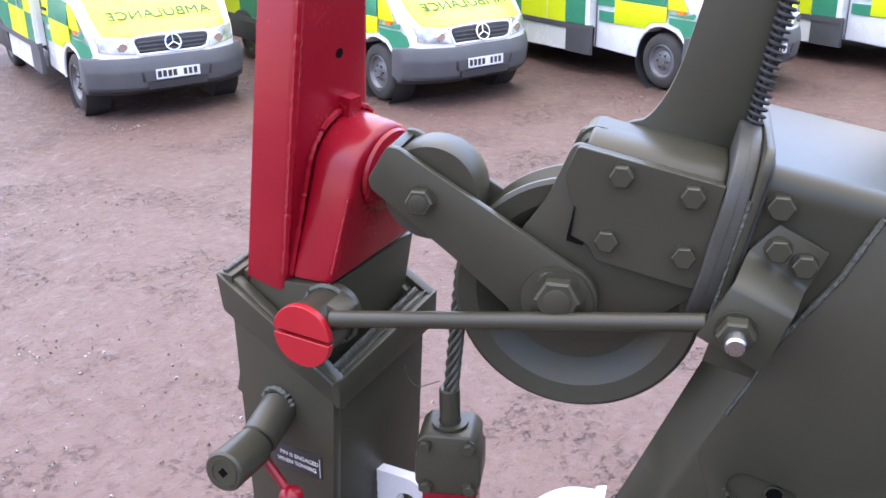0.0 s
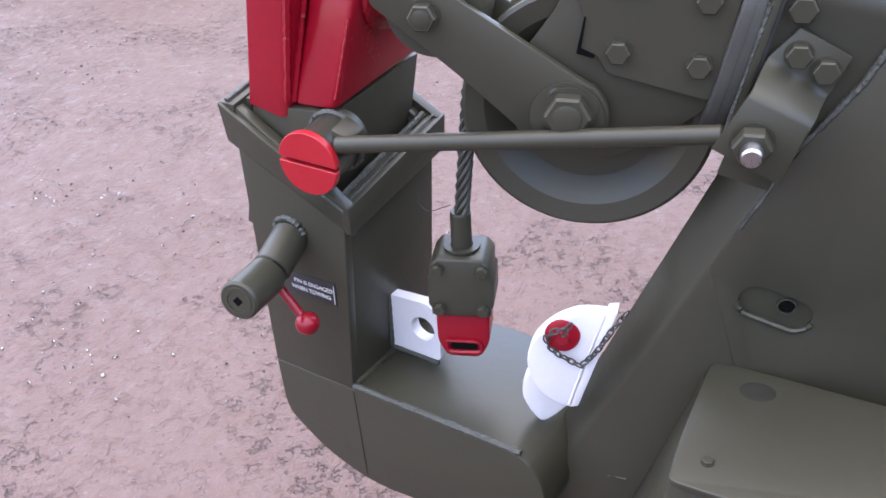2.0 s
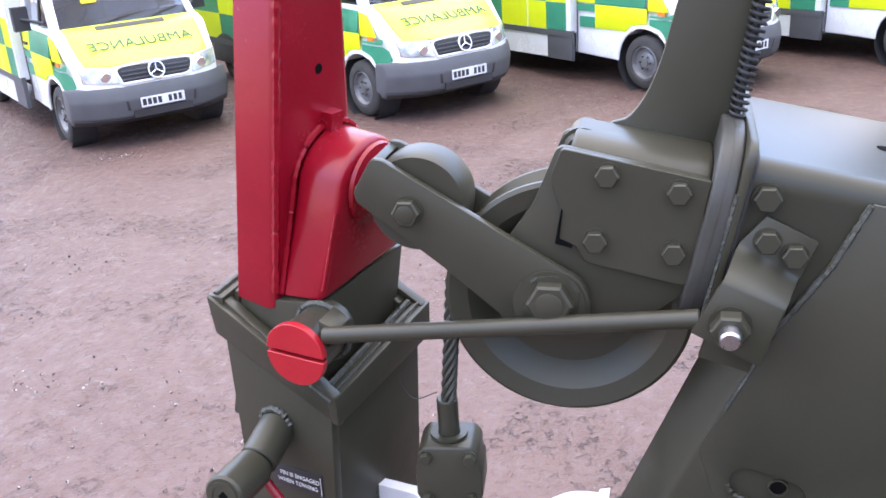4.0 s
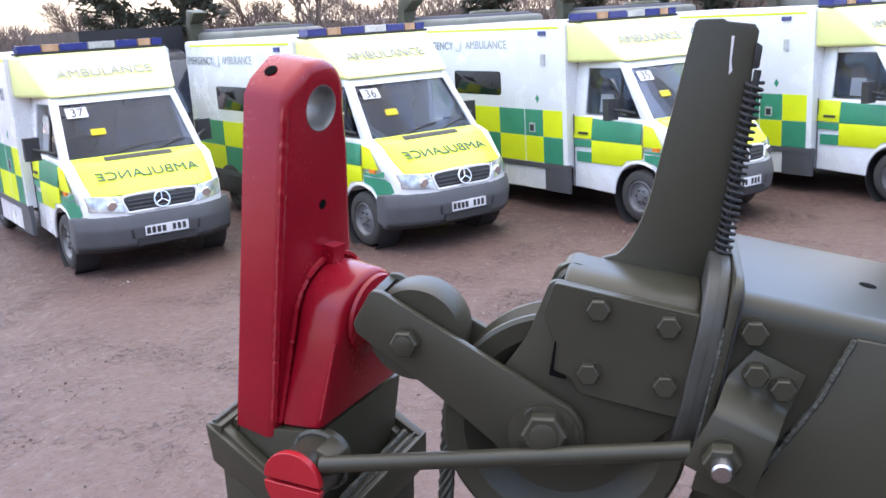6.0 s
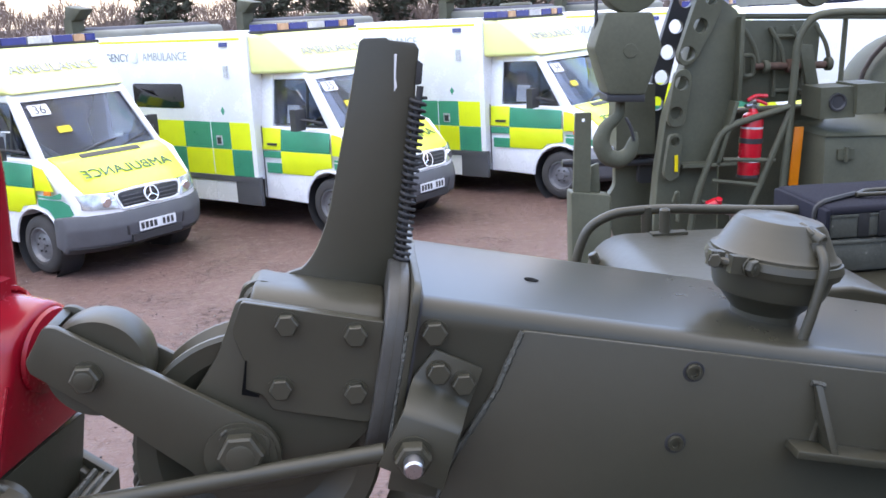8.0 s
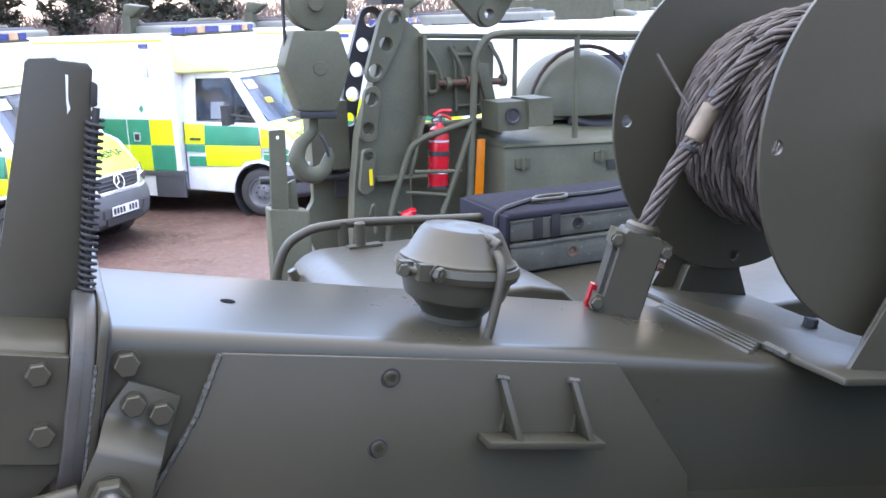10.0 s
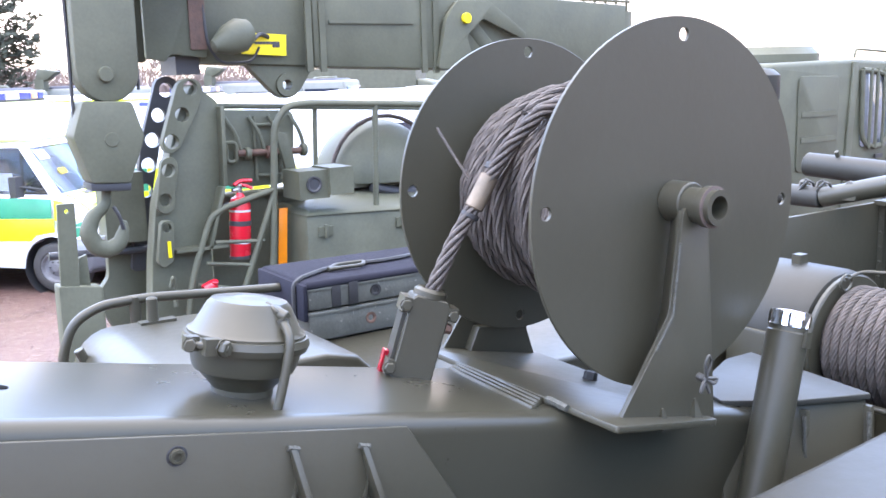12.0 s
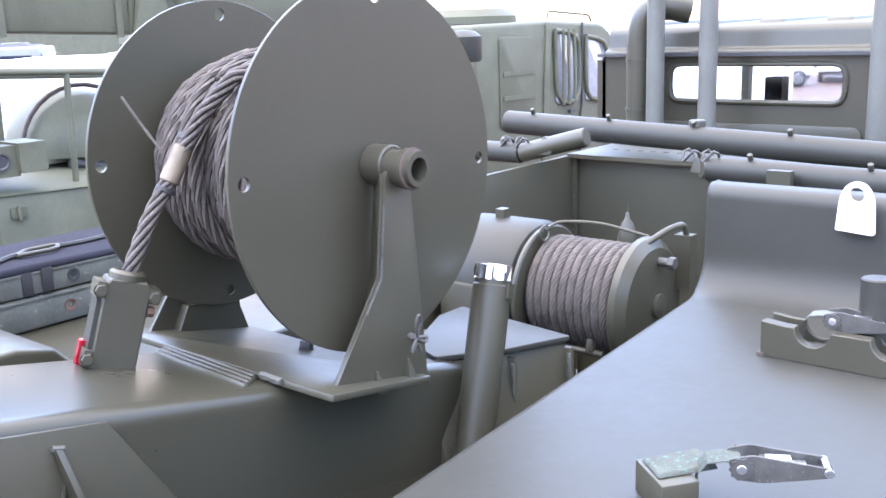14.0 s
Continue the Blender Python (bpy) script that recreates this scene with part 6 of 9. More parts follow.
# ---- walls of the winch well, tubes, own cab ----
def build_front():
    w = thing("winch_well", (3.0, 1.5, -1.6), "olive sheet-steel walls round the winch, riveted edges", "bulkhead", LEVEL)
    part("front_wall", box(3.30, 3.33, 0.85, 1.94, -1.7, -0.522, 0.004), OLIVE, w)
    part("top_flange", box(3.26, 3.62, 0.85, 1.96, -0.522, -0.506, 0.003), OLIVE, w)
    # holes are black discs laid on, their shade given by colour
    for k in range(9):
        part("flange_hole", lathe([(0, 0), (0.012, 0), (0.012, 0.0012), (0, 0.0012)], Matrix.Translation((3.45, 1.85 - 0.055 * k, -0.5062)), 14), BLACK, w)
    part("side_wall", hexa([(2.35, 2.06, -1.7), (3.30, 1.945, -1.7), (3.30, 1.965, -1.7), (2.35, 2.08, -1.7), (2.35, 2.06, -0.545), (3.30, 1.945, -0.512), (3.30, 1.965, -0.512), (2.35, 2.08, -0.545)], 0.003), OLIVE, w)
    part("corner_strip", box(3.276, 3.30, 1.925, 1.947, -1.4, -0.52, 0.002), OLIVE, w)
    for k in range(9):
        part("rivet", lathe([(0, 0), (0.007, 0), (0.005, 0.004), (0, 0.005)], Matrix.Translation((3.276, 1.936, -0.57 - 0.055 * k)) @ pose(0, 0, 0, 0, -90, 0), 10), OLIVE, w)
    # long tubes on top
    tubes = [((3.34, 2.30, -0.400), (3.34, 0.55, -0.470), 0.047, "long olive steel tow-bar tube lying across the well"),
             ((3.08, 2.28, -0.487), (3.08, 2.05, -0.486), 0.040, "short olive tube beside the tow-bar"),
             ((3.08, 1.29, -0.496), (3.08, 0.55, -0.512), 0.044, "olive steel tube over the locker")]
    for p, q, r, lab in tubes:
        t = thing("tow_bar", (Vector(p) + Vector(q)) / 2, lab, "tube", LEVEL, group="tow-bar tubes")
        part("tube", rod(p, q, r, 28, 0.004), OLIVE_DECK, t)
        d = (Vector(q) - Vector(p)).normalized()
        n = max(2, int((Vector(q) - Vector(p)).length / 0.32))
        for k in range(n):
            c = Vector(p) + (Vector(q) - Vector(p)) * (k + 0.4) / n
            part("pin", rod(c + Vector((-0.01, 0, r * 0.8)), c + Vector((-0.025, 0, r + 0.018)), 0.009, 10, 0.002), OLIVE, t)
        if r > 0.045:
            part("sleeve", rod(Vector(q) - d * 0.10, Vector(q) - d * 0.02, r + 0.004, 28, 0.002), STEEL, t)
        else:
            part("fork_ear", hexa([tuple(Vector(q) + Vector(o)) for o in ((-0.02, -0.14 if r < 0.042 else 0.80, 0.0), (0.02, -0.14 if r < 0.042 else 0.80, 0.0), (0.02, -0.02 if r < 0.042 else 0.70, 0.0), (-0.02, -0.02 if r < 0.042 else 0.70, 0.0), (-0.008, -0.15 if r < 0.042 else 0.79, 0.05), (0.008, -0.15 if r < 0.042 else 0.79, 0.05), (0.008, -0.11 if r < 0.042 else 0.76, 0.07), (-0.008, -0.11 if r < 0.042 else 0.76, 0.07))], 0.003), OLIVE, t)
            part("fork", rod(Vector(q) if r < 0.042 else Vector(p), (Vector(q) + Vector((0.03, -0.27, 0.070))) if r < 0.042 else (Vector(p) + Vector((-0.02, 0.02, 0.002))), 0.036, 20, 0.004), OLIVE, t)
            part("shackle", join(*[pipe([c + Vector((0.022 * math.cos(a), 0.03 * math.sin(a) - 0.02 * k, 0.02 * math.sin(a * 2) + 0.022)) for a in [math.tau * i / 10 for i in range(11)]], 0.005, 8, 0) for k, c in enumerate([Vector(q if r < 0.042 else p) + Vector((-0.01, 0.06 - 0.05 * j, 0.02)) for j in range(2)])]), GRUBBY, t)
    part("strap_plate", box(2.99, 3.02, 0.985, 1.06, -0.60, -0.475, 0.003), OLIVE, w)
    part("tube_bracket", rod((3.35, 1.46, -0.43), (3.35, 1.46, -0.365), 0.030, 20, 0.003), COLLAR, w)
    # the hole's shade is a black disc on the bracket
    part("bracket_hole", rod((3.318, 1.455, -0.392), (3.324, 1.455, -0.392), 0.011, 14), BLACK, w)
    part("locker_front", box(2.9, 3.28, -0.6, 1.16, -1.6, -0.60, 0.01), OLIVE, w)
    # own cab
    c = thing("truck_cab", (4.8, 1.3, -2.0), "olive truck cab with a rounded roof and long rear window", "cab", LEVEL)
    x = 4.5
    wall = rounded([(0.10, -1.7), (2.52, -1.7), (2.52, -0.18), (0.10, -0.18)], [0, 0, 0.02, 0.02])
    yl, yr, zt, zb = 2.135, 1.295, -0.222, -0.400
    win = rounded([(yr, zb), (yl, zb), (yl, zt), (yr, zt)], 0.06, 5)
    bm = bmesh.new()
    edges = []
    for ringp in (wall, win):
        vs = [bm.verts.new((x, u, v)) for u, v in ringp]
        edges += [bm.edges.new((vs[i], vs[(i + 1) % len(vs)])) for i in range(len(vs))]
    bmesh.ops.triangle_fill(bm, use_beauty=True, use_dissolve=False, edges=edges, normal=Vector((-1, 0, 0)))
    got = bmesh.ops.extrude_face_region(bm, geom=list(bm.faces))
    bmesh.ops.translate(bm, vec=(0.03, 0, 0), verts=[g for g in got["geom"] if isinstance(g, bmesh.types.BMVert)])
    part("rear_wall", bm, OLIVE, c)
    seal = [(x - 0.004, u, v) for u, v in win] + [(x - 0.004, *win[0])]
    part("window_seal", pipe(seal, 0.013, 8, 0), OLIVE, c)
    part("pane", prism(win, x + 0.012, x + 0.016, "x", bev=0), GLASS, c)
    roofp = [(x - 0.02, -0.178), (x - 0.02, -0.160), (x + 0.015, -0.145), (x + 0.03, -0.060), (x + 0.07, -0.035), (x + 1.9, -0.01), (x + 2.0, -0.178)]
    part("roof", prism(rounded(roofp, [0, 0, 0.01, 0.03, 0.03, 0.05, 0]), 0.08, 2.50, "y", bev=0.02, seg=3), OLIVE, c)
    for k in range(7):
        yy = 0.35 + 0.31 * k
        part("roof_ridge", hexa([(x + 0.035, yy, -0.09), (x + 0.035, yy + 0.17, -0.09), (x + 1.8, yy + 0.17, -0.05), (x + 1.8, yy, -0.05), (x + 0.10, yy + 0.03, -0.018), (x + 0.10, yy + 0.14, -0.018), (x + 1.8, yy + 0.14, 0.0), (x + 1.8, yy + 0.03, 0.0)], 0.008), OLIVE, c)
    part("gutter", box(x - 0.035, x + 0.0, 0.08, 2.53, -0.184, -0.168, 0.003), DARK, c)
    part("pressed_panel", prism(rounded([(1.21, -0.62), (2.30, -0.62), (2.30, -0.50), (1.21, -0.50)], 0.05, 5), x - 0.012, x, "x", bev=0.006), OLIVE, c)
    # side window column and front glass beyond
    part("far_side", hexa([(x, 2.52, -1.7), (x + 2.0, 2.52, -1.7), (x + 2.0, 2.56, -1.7), (x, 2.56, -1.7), (x, 2.52, -0.62), (x + 2.0, 2.52, -0.62), (x + 2.0, 2.56, -0.62), (x, 2.56, -0.62)], 0.004), OLIVE, c)
    for xx in (x, x + 0.28, x + 1.9):
        part("side_pillar", box(xx, xx + 0.07, 2.50, 2.55, -0.63, -0.2, 0.006), OLIVE, c)
    part("front_pillar", box(x + 1.9, x + 1.96, 1.78, 1.86, -0.62, -0.15, 0.006), DARK, c)
    part("front_wall", box(x + 1.9, x + 1.96, 0.1, 2.5, -1.7, -0.60, 0.006), OLIVE, c)
    part("seat_back", box(x + 0.5, x + 0.60, 1.76, 1.85, -0.9, -0.315, 0.03, 3), BLACK, c)
    # exhaust and intake pipes
    for y, r, z1, lab in ((2.106, 0.042, 0.35, "tall grey-green exhaust stack"), (1.842, 0.042, 0.35, "tall grey-green exhaust stack"), (1.085, 0.050, 0.05, "olive upright pipe beside the cab")):
        solid("exhaust_stack", rod((4.28, y, -1.2), (4.28, y, z1), r, 28, 0.004), STACK, lab, "pipe", m=LEVEL, group="stacks behind the cab")
    s = thing("air_intake", (4.32, 2.17, -1.0), "fat olive air intake pipe with a bent top", "pipe", LEVEL)
    part("pipe", pipe([(4.34, 2.225, -1.2), (4.34, 2.225, -0.08), (4.35, 2.20, 0.03), (4.40, 2.11, 0.055), (4.46, 2.02, 0.03)], 0.060, 24, 8), OLIVE, s)
    part("clamp", lathe([(0.059, 0), (0.065, 0), (0.065, 0.014), (0.059, 0.014)], Matrix.Translation((4.34, 2.225, -0.20)), 28, closed=True), OLIVE, s)
    part("clamp", lathe([(0.059, 0), (0.065, 0), (0.065, 0.014), (0.059, 0.014)], Matrix.Translation((4.34, 2.225, -0.44)), 28, closed=True), OLIVE, s)


build_front()


# ---- tank top, rail and crates behind the jib ----
def build_tank():
    t = thing("tank_cover", (1.4, 2.4, -1.6), "rounded olive mudguard tank behind the jib", "tank", LEVEL)
    prof = [(0.50, -1.5), (0.50, -0.70)] + [(0.60 - 0.10 * math.cos(math.radians(a)), -0.70 + 0.10 * math.sin(math.radians(a))) for a in range(15, 91, 15)] + [(0.92, -0.605), (1.0, -0.625), (1.09, -0.72), (1.13, -0.742), (2.4, -0.755), (2.4, -1.5)]
    part("shell", prism(prof, 1.78, 2.335, "y", bev=0.012, seg=3), OLIVE, t, angle=50)
    part("hinge", join(box(0.66, 0.75, 2.28, 2.31, -0.605, -0.595, 0.002), rod((0.695, 2.295, -0.60), (0.695, 2.295, -0.535), 0.014, 12, 0.004)), OLIVE, t)
    part("latch", join(rod((0.515, 2.25, -0.66), (0.50, 2.25, -0.625), 0.012, 10, 0.002), box(0.50, 0.53, 2.23, 2.27, -0.68, -0.655, 0.003)), OLIVE, t)
    part("dent", lathe([(0, 0), (0.05, 0), (0.045, 0.001), (0, 0.001)], Matrix.Translation((0.82, 2.05, -0.602)), 20), WOOD_DARK, t)
    r = thing("grab_rail", (0.8, 2.45, -0.65), "bent olive grab rail over the tank", "rail", LEVEL)
    part("rail", pipe([(0.50, 2.45, -0.95), (0.502, 2.45, -0.69), (0.535, 2.45, -0.607), (0.605, 2.45, -0.573), (0.72, 2.45, -0.569), (1.05, 2.45, -0.595), (1.30, 2.45, -0.61)], 0.013, 14, 7), OLIVE, r)
    part("post", rod((0.695, 2.45, -0.70), (0.695, 2.45, -0.56), 0.015, 12, 0.003), OLIVE, r)
    part("carrier", box(1.10, 1.76, 2.335, 2.70, -0.80, -0.745, 0.006), OLIVE, t)
    for k, (z0, z1, lab) in enumerate(((-0.735, -0.650, "olive wooden crate with recessed latches, lower of two"), (-0.645, -0.580, "olive crate under a navy canvas cover"))):
        c = thing("crate", (1.3, 2.4, z0), lab, "crate", LEVEL, group="stacked crates")
        part("body", hexa([(1.125, 2.30, z0), (1.66, 2.33, z0 - 0.008), (1.74, 2.64, z0 - 0.008), (1.125, 2.60, z0), (1.125, 2.30, z1), (1.66, 2.33, z1 - 0.008), (1.74, 2.64, z1 - 0.008), (1.125, 2.60, z1)], 0.006), WOOD_DARK, c)
        x = 1.347 if k else 1.328
        part("latch", lathe([(0.0, 0.0), (0.008, 0.0), (0.010, 0.003), (0.017, 0.004), (0.017, 0)], Matrix.Translation((x, 2.312, (z0 + z1) / 2 - 0.004)) @ pose(0, 0, 0, 90, 0, 0), 20), BLACK if k else RUST, c)
        part("edge_rail", hexa([(1.122, 2.296, z1 - 0.010), (1.66, 2.326, z1 - 0.018), (1.66, 2.332, z1 - 0.018), (1.122, 2.302, z1 - 0.010), (1.122, 2.296, z1 - 0.003), (1.66, 2.326, z1 - 0.011), (1.66, 2.332, z1 - 0.011), (1.122, 2.302, z1 - 0.003)], 0.001), WOOD_DARK, c)
        for xb in (1.20, 1.255) if k else ():
            part("band", hexa([(xb, 2.300, z0), (xb + 0.03, 2.302, z0), (xb + 0.03, 2.312, z0), (xb, 2.310, z0), (xb, 2.300, z1), (xb + 0.03, 2.302, z1), (xb + 0.03, 2.312, z1), (xb, 2.310, z1)], 0.001), BLACK, c)
    v = thing("canvas_cover", (1.3, 2.4, -0.6), "navy canvas cover strapped over the crates", "cover", LEVEL)
    part("top", hexa([(1.115, 2.292, -0.584), (1.67, 2.322, -0.592), (1.75, 2.65, -0.592), (1.115, 2.61, -0.582), (1.120, 2.297, -0.562), (1.66, 2.328, -0.574), (1.74, 2.64, -0.572), (1.12, 2.60, -0.560)], 0.010, 3), CANVAS, v)
    part("end_flap", hexa([(1.106, 2.605, -0.672), (1.106, 2.290, -0.672), (1.121, 2.290, -0.672), (1.121, 2.605, -0.672), (1.108, 2.605, -0.566), (1.108, 2.290, -0.568), (1.123, 2.290, -0.568), (1.123, 2.605, -0.566)], 0.006), CANVAS, v)
    part("strap", pipe([(1.100, 2.34, -0.70), (1.102, 2.34, -0.57), (1.13, 2.345, -0.556), (1.28, 2.44, -0.557), (1.48, 2.43, -0.562), (1.66, 2.50, -0.566)], 0.007, 6, 4), BLACK, v)
    part("buckle", pipe([(1.24, 2.39, -0.554), (1.28, 2.43, -0.552), (1.38, 2.43, -0.554), (1.35, 2.39, -0.556), (1.24, 2.39, -0.554)], 0.006, 8, 3), OLIVE, v)


build_tank()


# ---- ambulances ----
def wheel_parts(parent, x, y, side, r=0.345, width=0.20):
    m = Matrix.Translation((x, y, r)) @ pose(0, 0, 0, 90 if side < 0 else -90, 0, 0)
    w = part("wheel", lathe([(0.0, -0.02), (0.20, -0.02), (0.20, width * 0.1), (0.0, width * 0.1)], m, 28), DARK, parent)
    part("tyre", lathe([(0.20, -width / 2), (r - 0.05, -width / 2), (r - 0.012, -width / 2 + 0.025), (r, -width / 2 + 0.05), (r, width / 2 - 0.05), (r - 0.012, width / 2 - 0.025), (r - 0.05, width / 2), (0.225, width / 2), (0.205, width / 2 - 0.02)], m, 36), TYRE, w)
    part("rim", lathe([(0.212, width / 2 - 0.012), (0.20, width / 2 - 0.006), (0.175, width / 2 - 0.05), (0.13, width / 2 - 0.055), (0.10, width / 2 - 0.035), (0.055, width / 2 - 0.03), (0.05, width / 2 - 0.012), (0.0, width / 2 - 0.01)], m, 32), RIM, w)
    for k in range(6):
        a = math.tau * k / 6
        part("wheel_nut", lathe([(0, 0), (0.014, 0), (0.012, 0.02), (0, 0.02)], m @ Matrix.Translation((0.085 * math.cos(a), 0.085 * math.sin(a), width / 2 - 0.036)), 6), DARK, w)


RIM = material("silver_wheel_rim", (0.16, 0.16, 0.165), 0.45, metal=0.3, vary=0.25, scale=12)


def basis(o, x, y):
    x, y = Vector(x).normalized(), Vector(y).normalized()
    z = x.cross(y)
    m = Matrix((x, y, z)).transposed().to_4x4()
    m.translation = o
    return m


def sliced(bm, axis, cuts):
    """Cut a mesh across an axis, so that it can be bent smoothly."""
    for c in cuts:
        co, no = [0, 0, 0], [0, 0, 0]
        co[axis], no[axis] = c, 1
        bmesh.ops.bisect_plane(bm, geom=list(bm.verts) + list(bm.edges) + list(bm.faces), plane_co=co, plane_no=no)
    return bm


def nose_warp(bm, tuck=True):
    """Round the nose of the van in plan: wings draw in, the front bows."""
    sliced(bm, 1, (-0.88, -0.8, -0.7, -0.6, -0.5, -0.35, 0.35, 0.5, 0.6, 0.7, 0.8, 0.88))
    for v in bm.verts:
        x = v.co.x
        if tuck and x > 0.1:
            v.co.y *= 1 - 0.13 * ((x - 0.1) / 0.8) ** 2
        if tuck and v.co.z > 0.9:
            v.co.y *= 1 - 0.10 * (v.co.z - 0.9)
        v.co.x -= 0.9 * min(max((x - 0.3) / 0.6, 0), 1) * max(0, abs(v.co.y) - 0.35) ** 2
    return bm


def build_ambulance(m):
    t = thing("ambulance", (0, 0, 0), "white, yellow and green chequered box-body ambulance parked on shale", "ambulance", m, group="row of ambulances")
    F = m
    # lower cab
    arch = [(0.45 * math.cos(math.radians(a)), 0.345 + 0.45 * math.sin(math.radians(a))) for a in range(180, -1, -15)]
    prof = [(-1.26, 0.36)] + [(-0.47, 0.33)] + arch + [(0.62, 0.40), (0.84, 0.45), (0.90, 0.70), (0.87, 0.86), (0.80, 0.95), (0.30, 1.27), (0.12, 1.34), (-1.26, 1.36)]
    bm = nose_warp(prism(prof, -0.95, 0.95, "y", bev=0.035, seg=3))
    part("cab_body", bm, VAN_WHITE, t)
    # cabin: dark core, white frame, panes
    cabin = part("cabin", box(-1.26, -1.22, -0.84, 0.84, 1.33, 2.06, 0.005), CAB_GREY, t)
    part("hatch_window", box(-1.222, -1.21, -0.28, 0.30, 1.52, 1.92, 0.01), DARK, cabin)
    part("dashboard", hexa([(-0.55, -0.84, 1.30), (0.06, -0.82, 1.30), (0.06, 0.82, 1.30), (-0.55, 0.84, 1.30), (-0.50, -0.84, 1.40), (0.0, -0.82, 1.355), (0.0, 0.82, 1.355), (-0.50, 0.84, 1.40)], 0.02), DARK, cabin)
    part("steering_wheel", lathe([(0.19, -0.014), (0.21, -0.014), (0.21, 0.014), (0.19, 0.014)], Matrix.Translation((-0.52, -0.40, 1.46)) @ pose(0, 0, 0, 0, -35, 0), 24, closed=True), DARK, cabin)
    for yy in (-0.42, 0.42):
        seat = part("seat_back", hexa([(-1.05, yy - 0.25, 1.25), (-0.86, yy - 0.25, 1.25), (-0.86, yy + 0.25, 1.25), (-1.05, yy + 0.25, 1.25), (-1.13, yy - 0.21, 1.72), (-1.00, yy - 0.21, 1.72), (-1.00, yy + 0.21, 1.72), (-1.13, yy + 0.21, 1.72)], 0.05, 3), SEAT_BLUE, cabin)
        part("headrest", box(-1.13, -1.03, yy - 0.12, yy + 0.12, 1.74, 1.92, 0.03, 3), SEAT_BLUE, seat)
    part("windscreen", hexa([(0.075, -0.80, 1.34), (0.10, -0.80, 1.33), (0.10, 0.80, 1.33), (0.075, 0.80, 1.34), (-0.425, -0.70, 2.00), (-0.405, -0.70, 2.00), (-0.405, 0.70, 2.00), (-0.425, 0.70, 2.00)], 0.004), VAN_SCREEN, cabin).visible_shadow = False
    for s in (-1, 1):
        part("side_window", hexa([(-1.02, s * 0.885, 1.38), (0.00, s * 0.872, 1.38), (0.00, s * 0.862, 1.38), (-1.02, s * 0.875, 1.38), (-1.02, s * 0.805, 1.98), (-0.46, s * 0.775, 1.97), (-0.46, s * 0.765, 1.97), (-1.02, s * 0.795, 1.98)], 0.003), VAN_PANE, cabin).visible_shadow = False
        if s < 0:
            part("paper_sheet", hexa([(-0.78, -0.862, 1.40), (-0.55, -0.858, 1.40), (-0.55, -0.854, 1.40), (-0.78, -0.858, 1.40), (-0.78, -0.830, 1.64), (-0.56, -0.826, 1.64), (-0.56, -0.822, 1.64), (-0.78, -0.826, 1.64)], 0.0), PAPER, cabin, "white sheet of paper behind the glass")
        part("window_bar", rod((-0.40, s * 0.884, 1.37), (-0.42, s * 0.79, 1.99), 0.012, 8), DARK, cabin)
        part("front_pillar", hexa([(0.05, s * 0.80, 1.30), (0.17, s * 0.80, 1.28), (0.14, s * 0.90, 1.28), (0.0, s * 0.895, 1.30), (-0.47, s * 0.70, 2.05), (-0.40, s * 0.70, 2.05), (-0.42, s * 0.80, 2.05), (-0.50, s * 0.80, 2.05)], 0.015), VAN_WHITE, cabin)
        part("rear_pillar", hexa([(-1.27, s * 0.84, 1.33), (-1.02, s * 0.84, 1.33), (-1.02, s * 0.91, 1.33), (-1.27, s * 0.915, 1.33), (-1.27, s * 0.76, 2.07), (-1.02, s * 0.76, 2.07), (-1.02, s * 0.815, 2.07), (-1.27, s * 0.82, 2.07)], 0.012), VAN_WHITE, cabin)
        part("roof_rail", hexa([(-1.27, s * 0.72, 1.97), (-0.40, s * 0.70, 1.99), (-0.42, s * 0.80, 1.98), (-1.27, s * 0.825, 1.97), (-1.27, s * 0.72, 2.09), (-0.42, s * 0.70, 2.08), (-0.44, s * 0.785, 2.08), (-1.27, s * 0.80, 2.09)], 0.015), VAN_WHITE, cabin)
        part("mirror_arm", pipe([(-0.10, s * 0.90, 1.42), (-0.22, s * 1.02, 1.46), (-0.30, s * 1.10, 1.48)], 0.018, 8, 3), DARK, cabin)
        part("door_mirror", box(-0.40, -0.30, min(s * 1.01, s * 1.19), max(s * 1.01, s * 1.19), 1.34, 1.62, 0.03, 3), DARK, cabin)
    part("screen_top", hexa([(-0.43, -0.78, 1.985), (-0.36, -0.76, 1.97), (-0.36, 0.76, 1.97), (-0.43, 0.78, 1.985), (-0.50, -0.78, 2.07), (-0.43, -0.76, 2.06), (-0.43, 0.76, 2.06), (-0.50, 0.78, 2.07)], 0.01), VAN_WHITE, cabin)
    # bonnet sheet, vent, wipers
    sheet = [(0.800, 0.940), (0.820, 0.956), (0.80, 0.972), (0.302, 1.288), (0.150, 1.354), (0.150, 1.335), (0.300, 1.255)]
    bonnet = nose_warp(sliced(prism(sheet, -0.83, 0.83, "y", bev=0.004), 0, (0.3, 0.4, 0.5, 0.6, 0.7)))
    part("bonnet", bonnet, VAN_LIME, t, "fluorescent lime-yellow bonnet")
    part("bonnet_vent", hexa([(0.27, -0.42, 1.300), (0.27, 0.42, 1.300), (0.20, 0.42, 1.34), (0.20, -0.42, 1.34), (0.275, -0.42, 1.308), (0.275, 0.42, 1.308), (0.205, 0.42, 1.348), (0.205, -0.42, 1.348)], 0.002), DARK, t)
    slope = basis((0.535, 0.0, 1.149), (0, 1, 0), (-0.64, 0, 0.38))
    lettering("bonnet_writing", "AMBULANCE", 0.215, VAN_TEXT, t, F @ slope, mirror=True, thick=0.003)
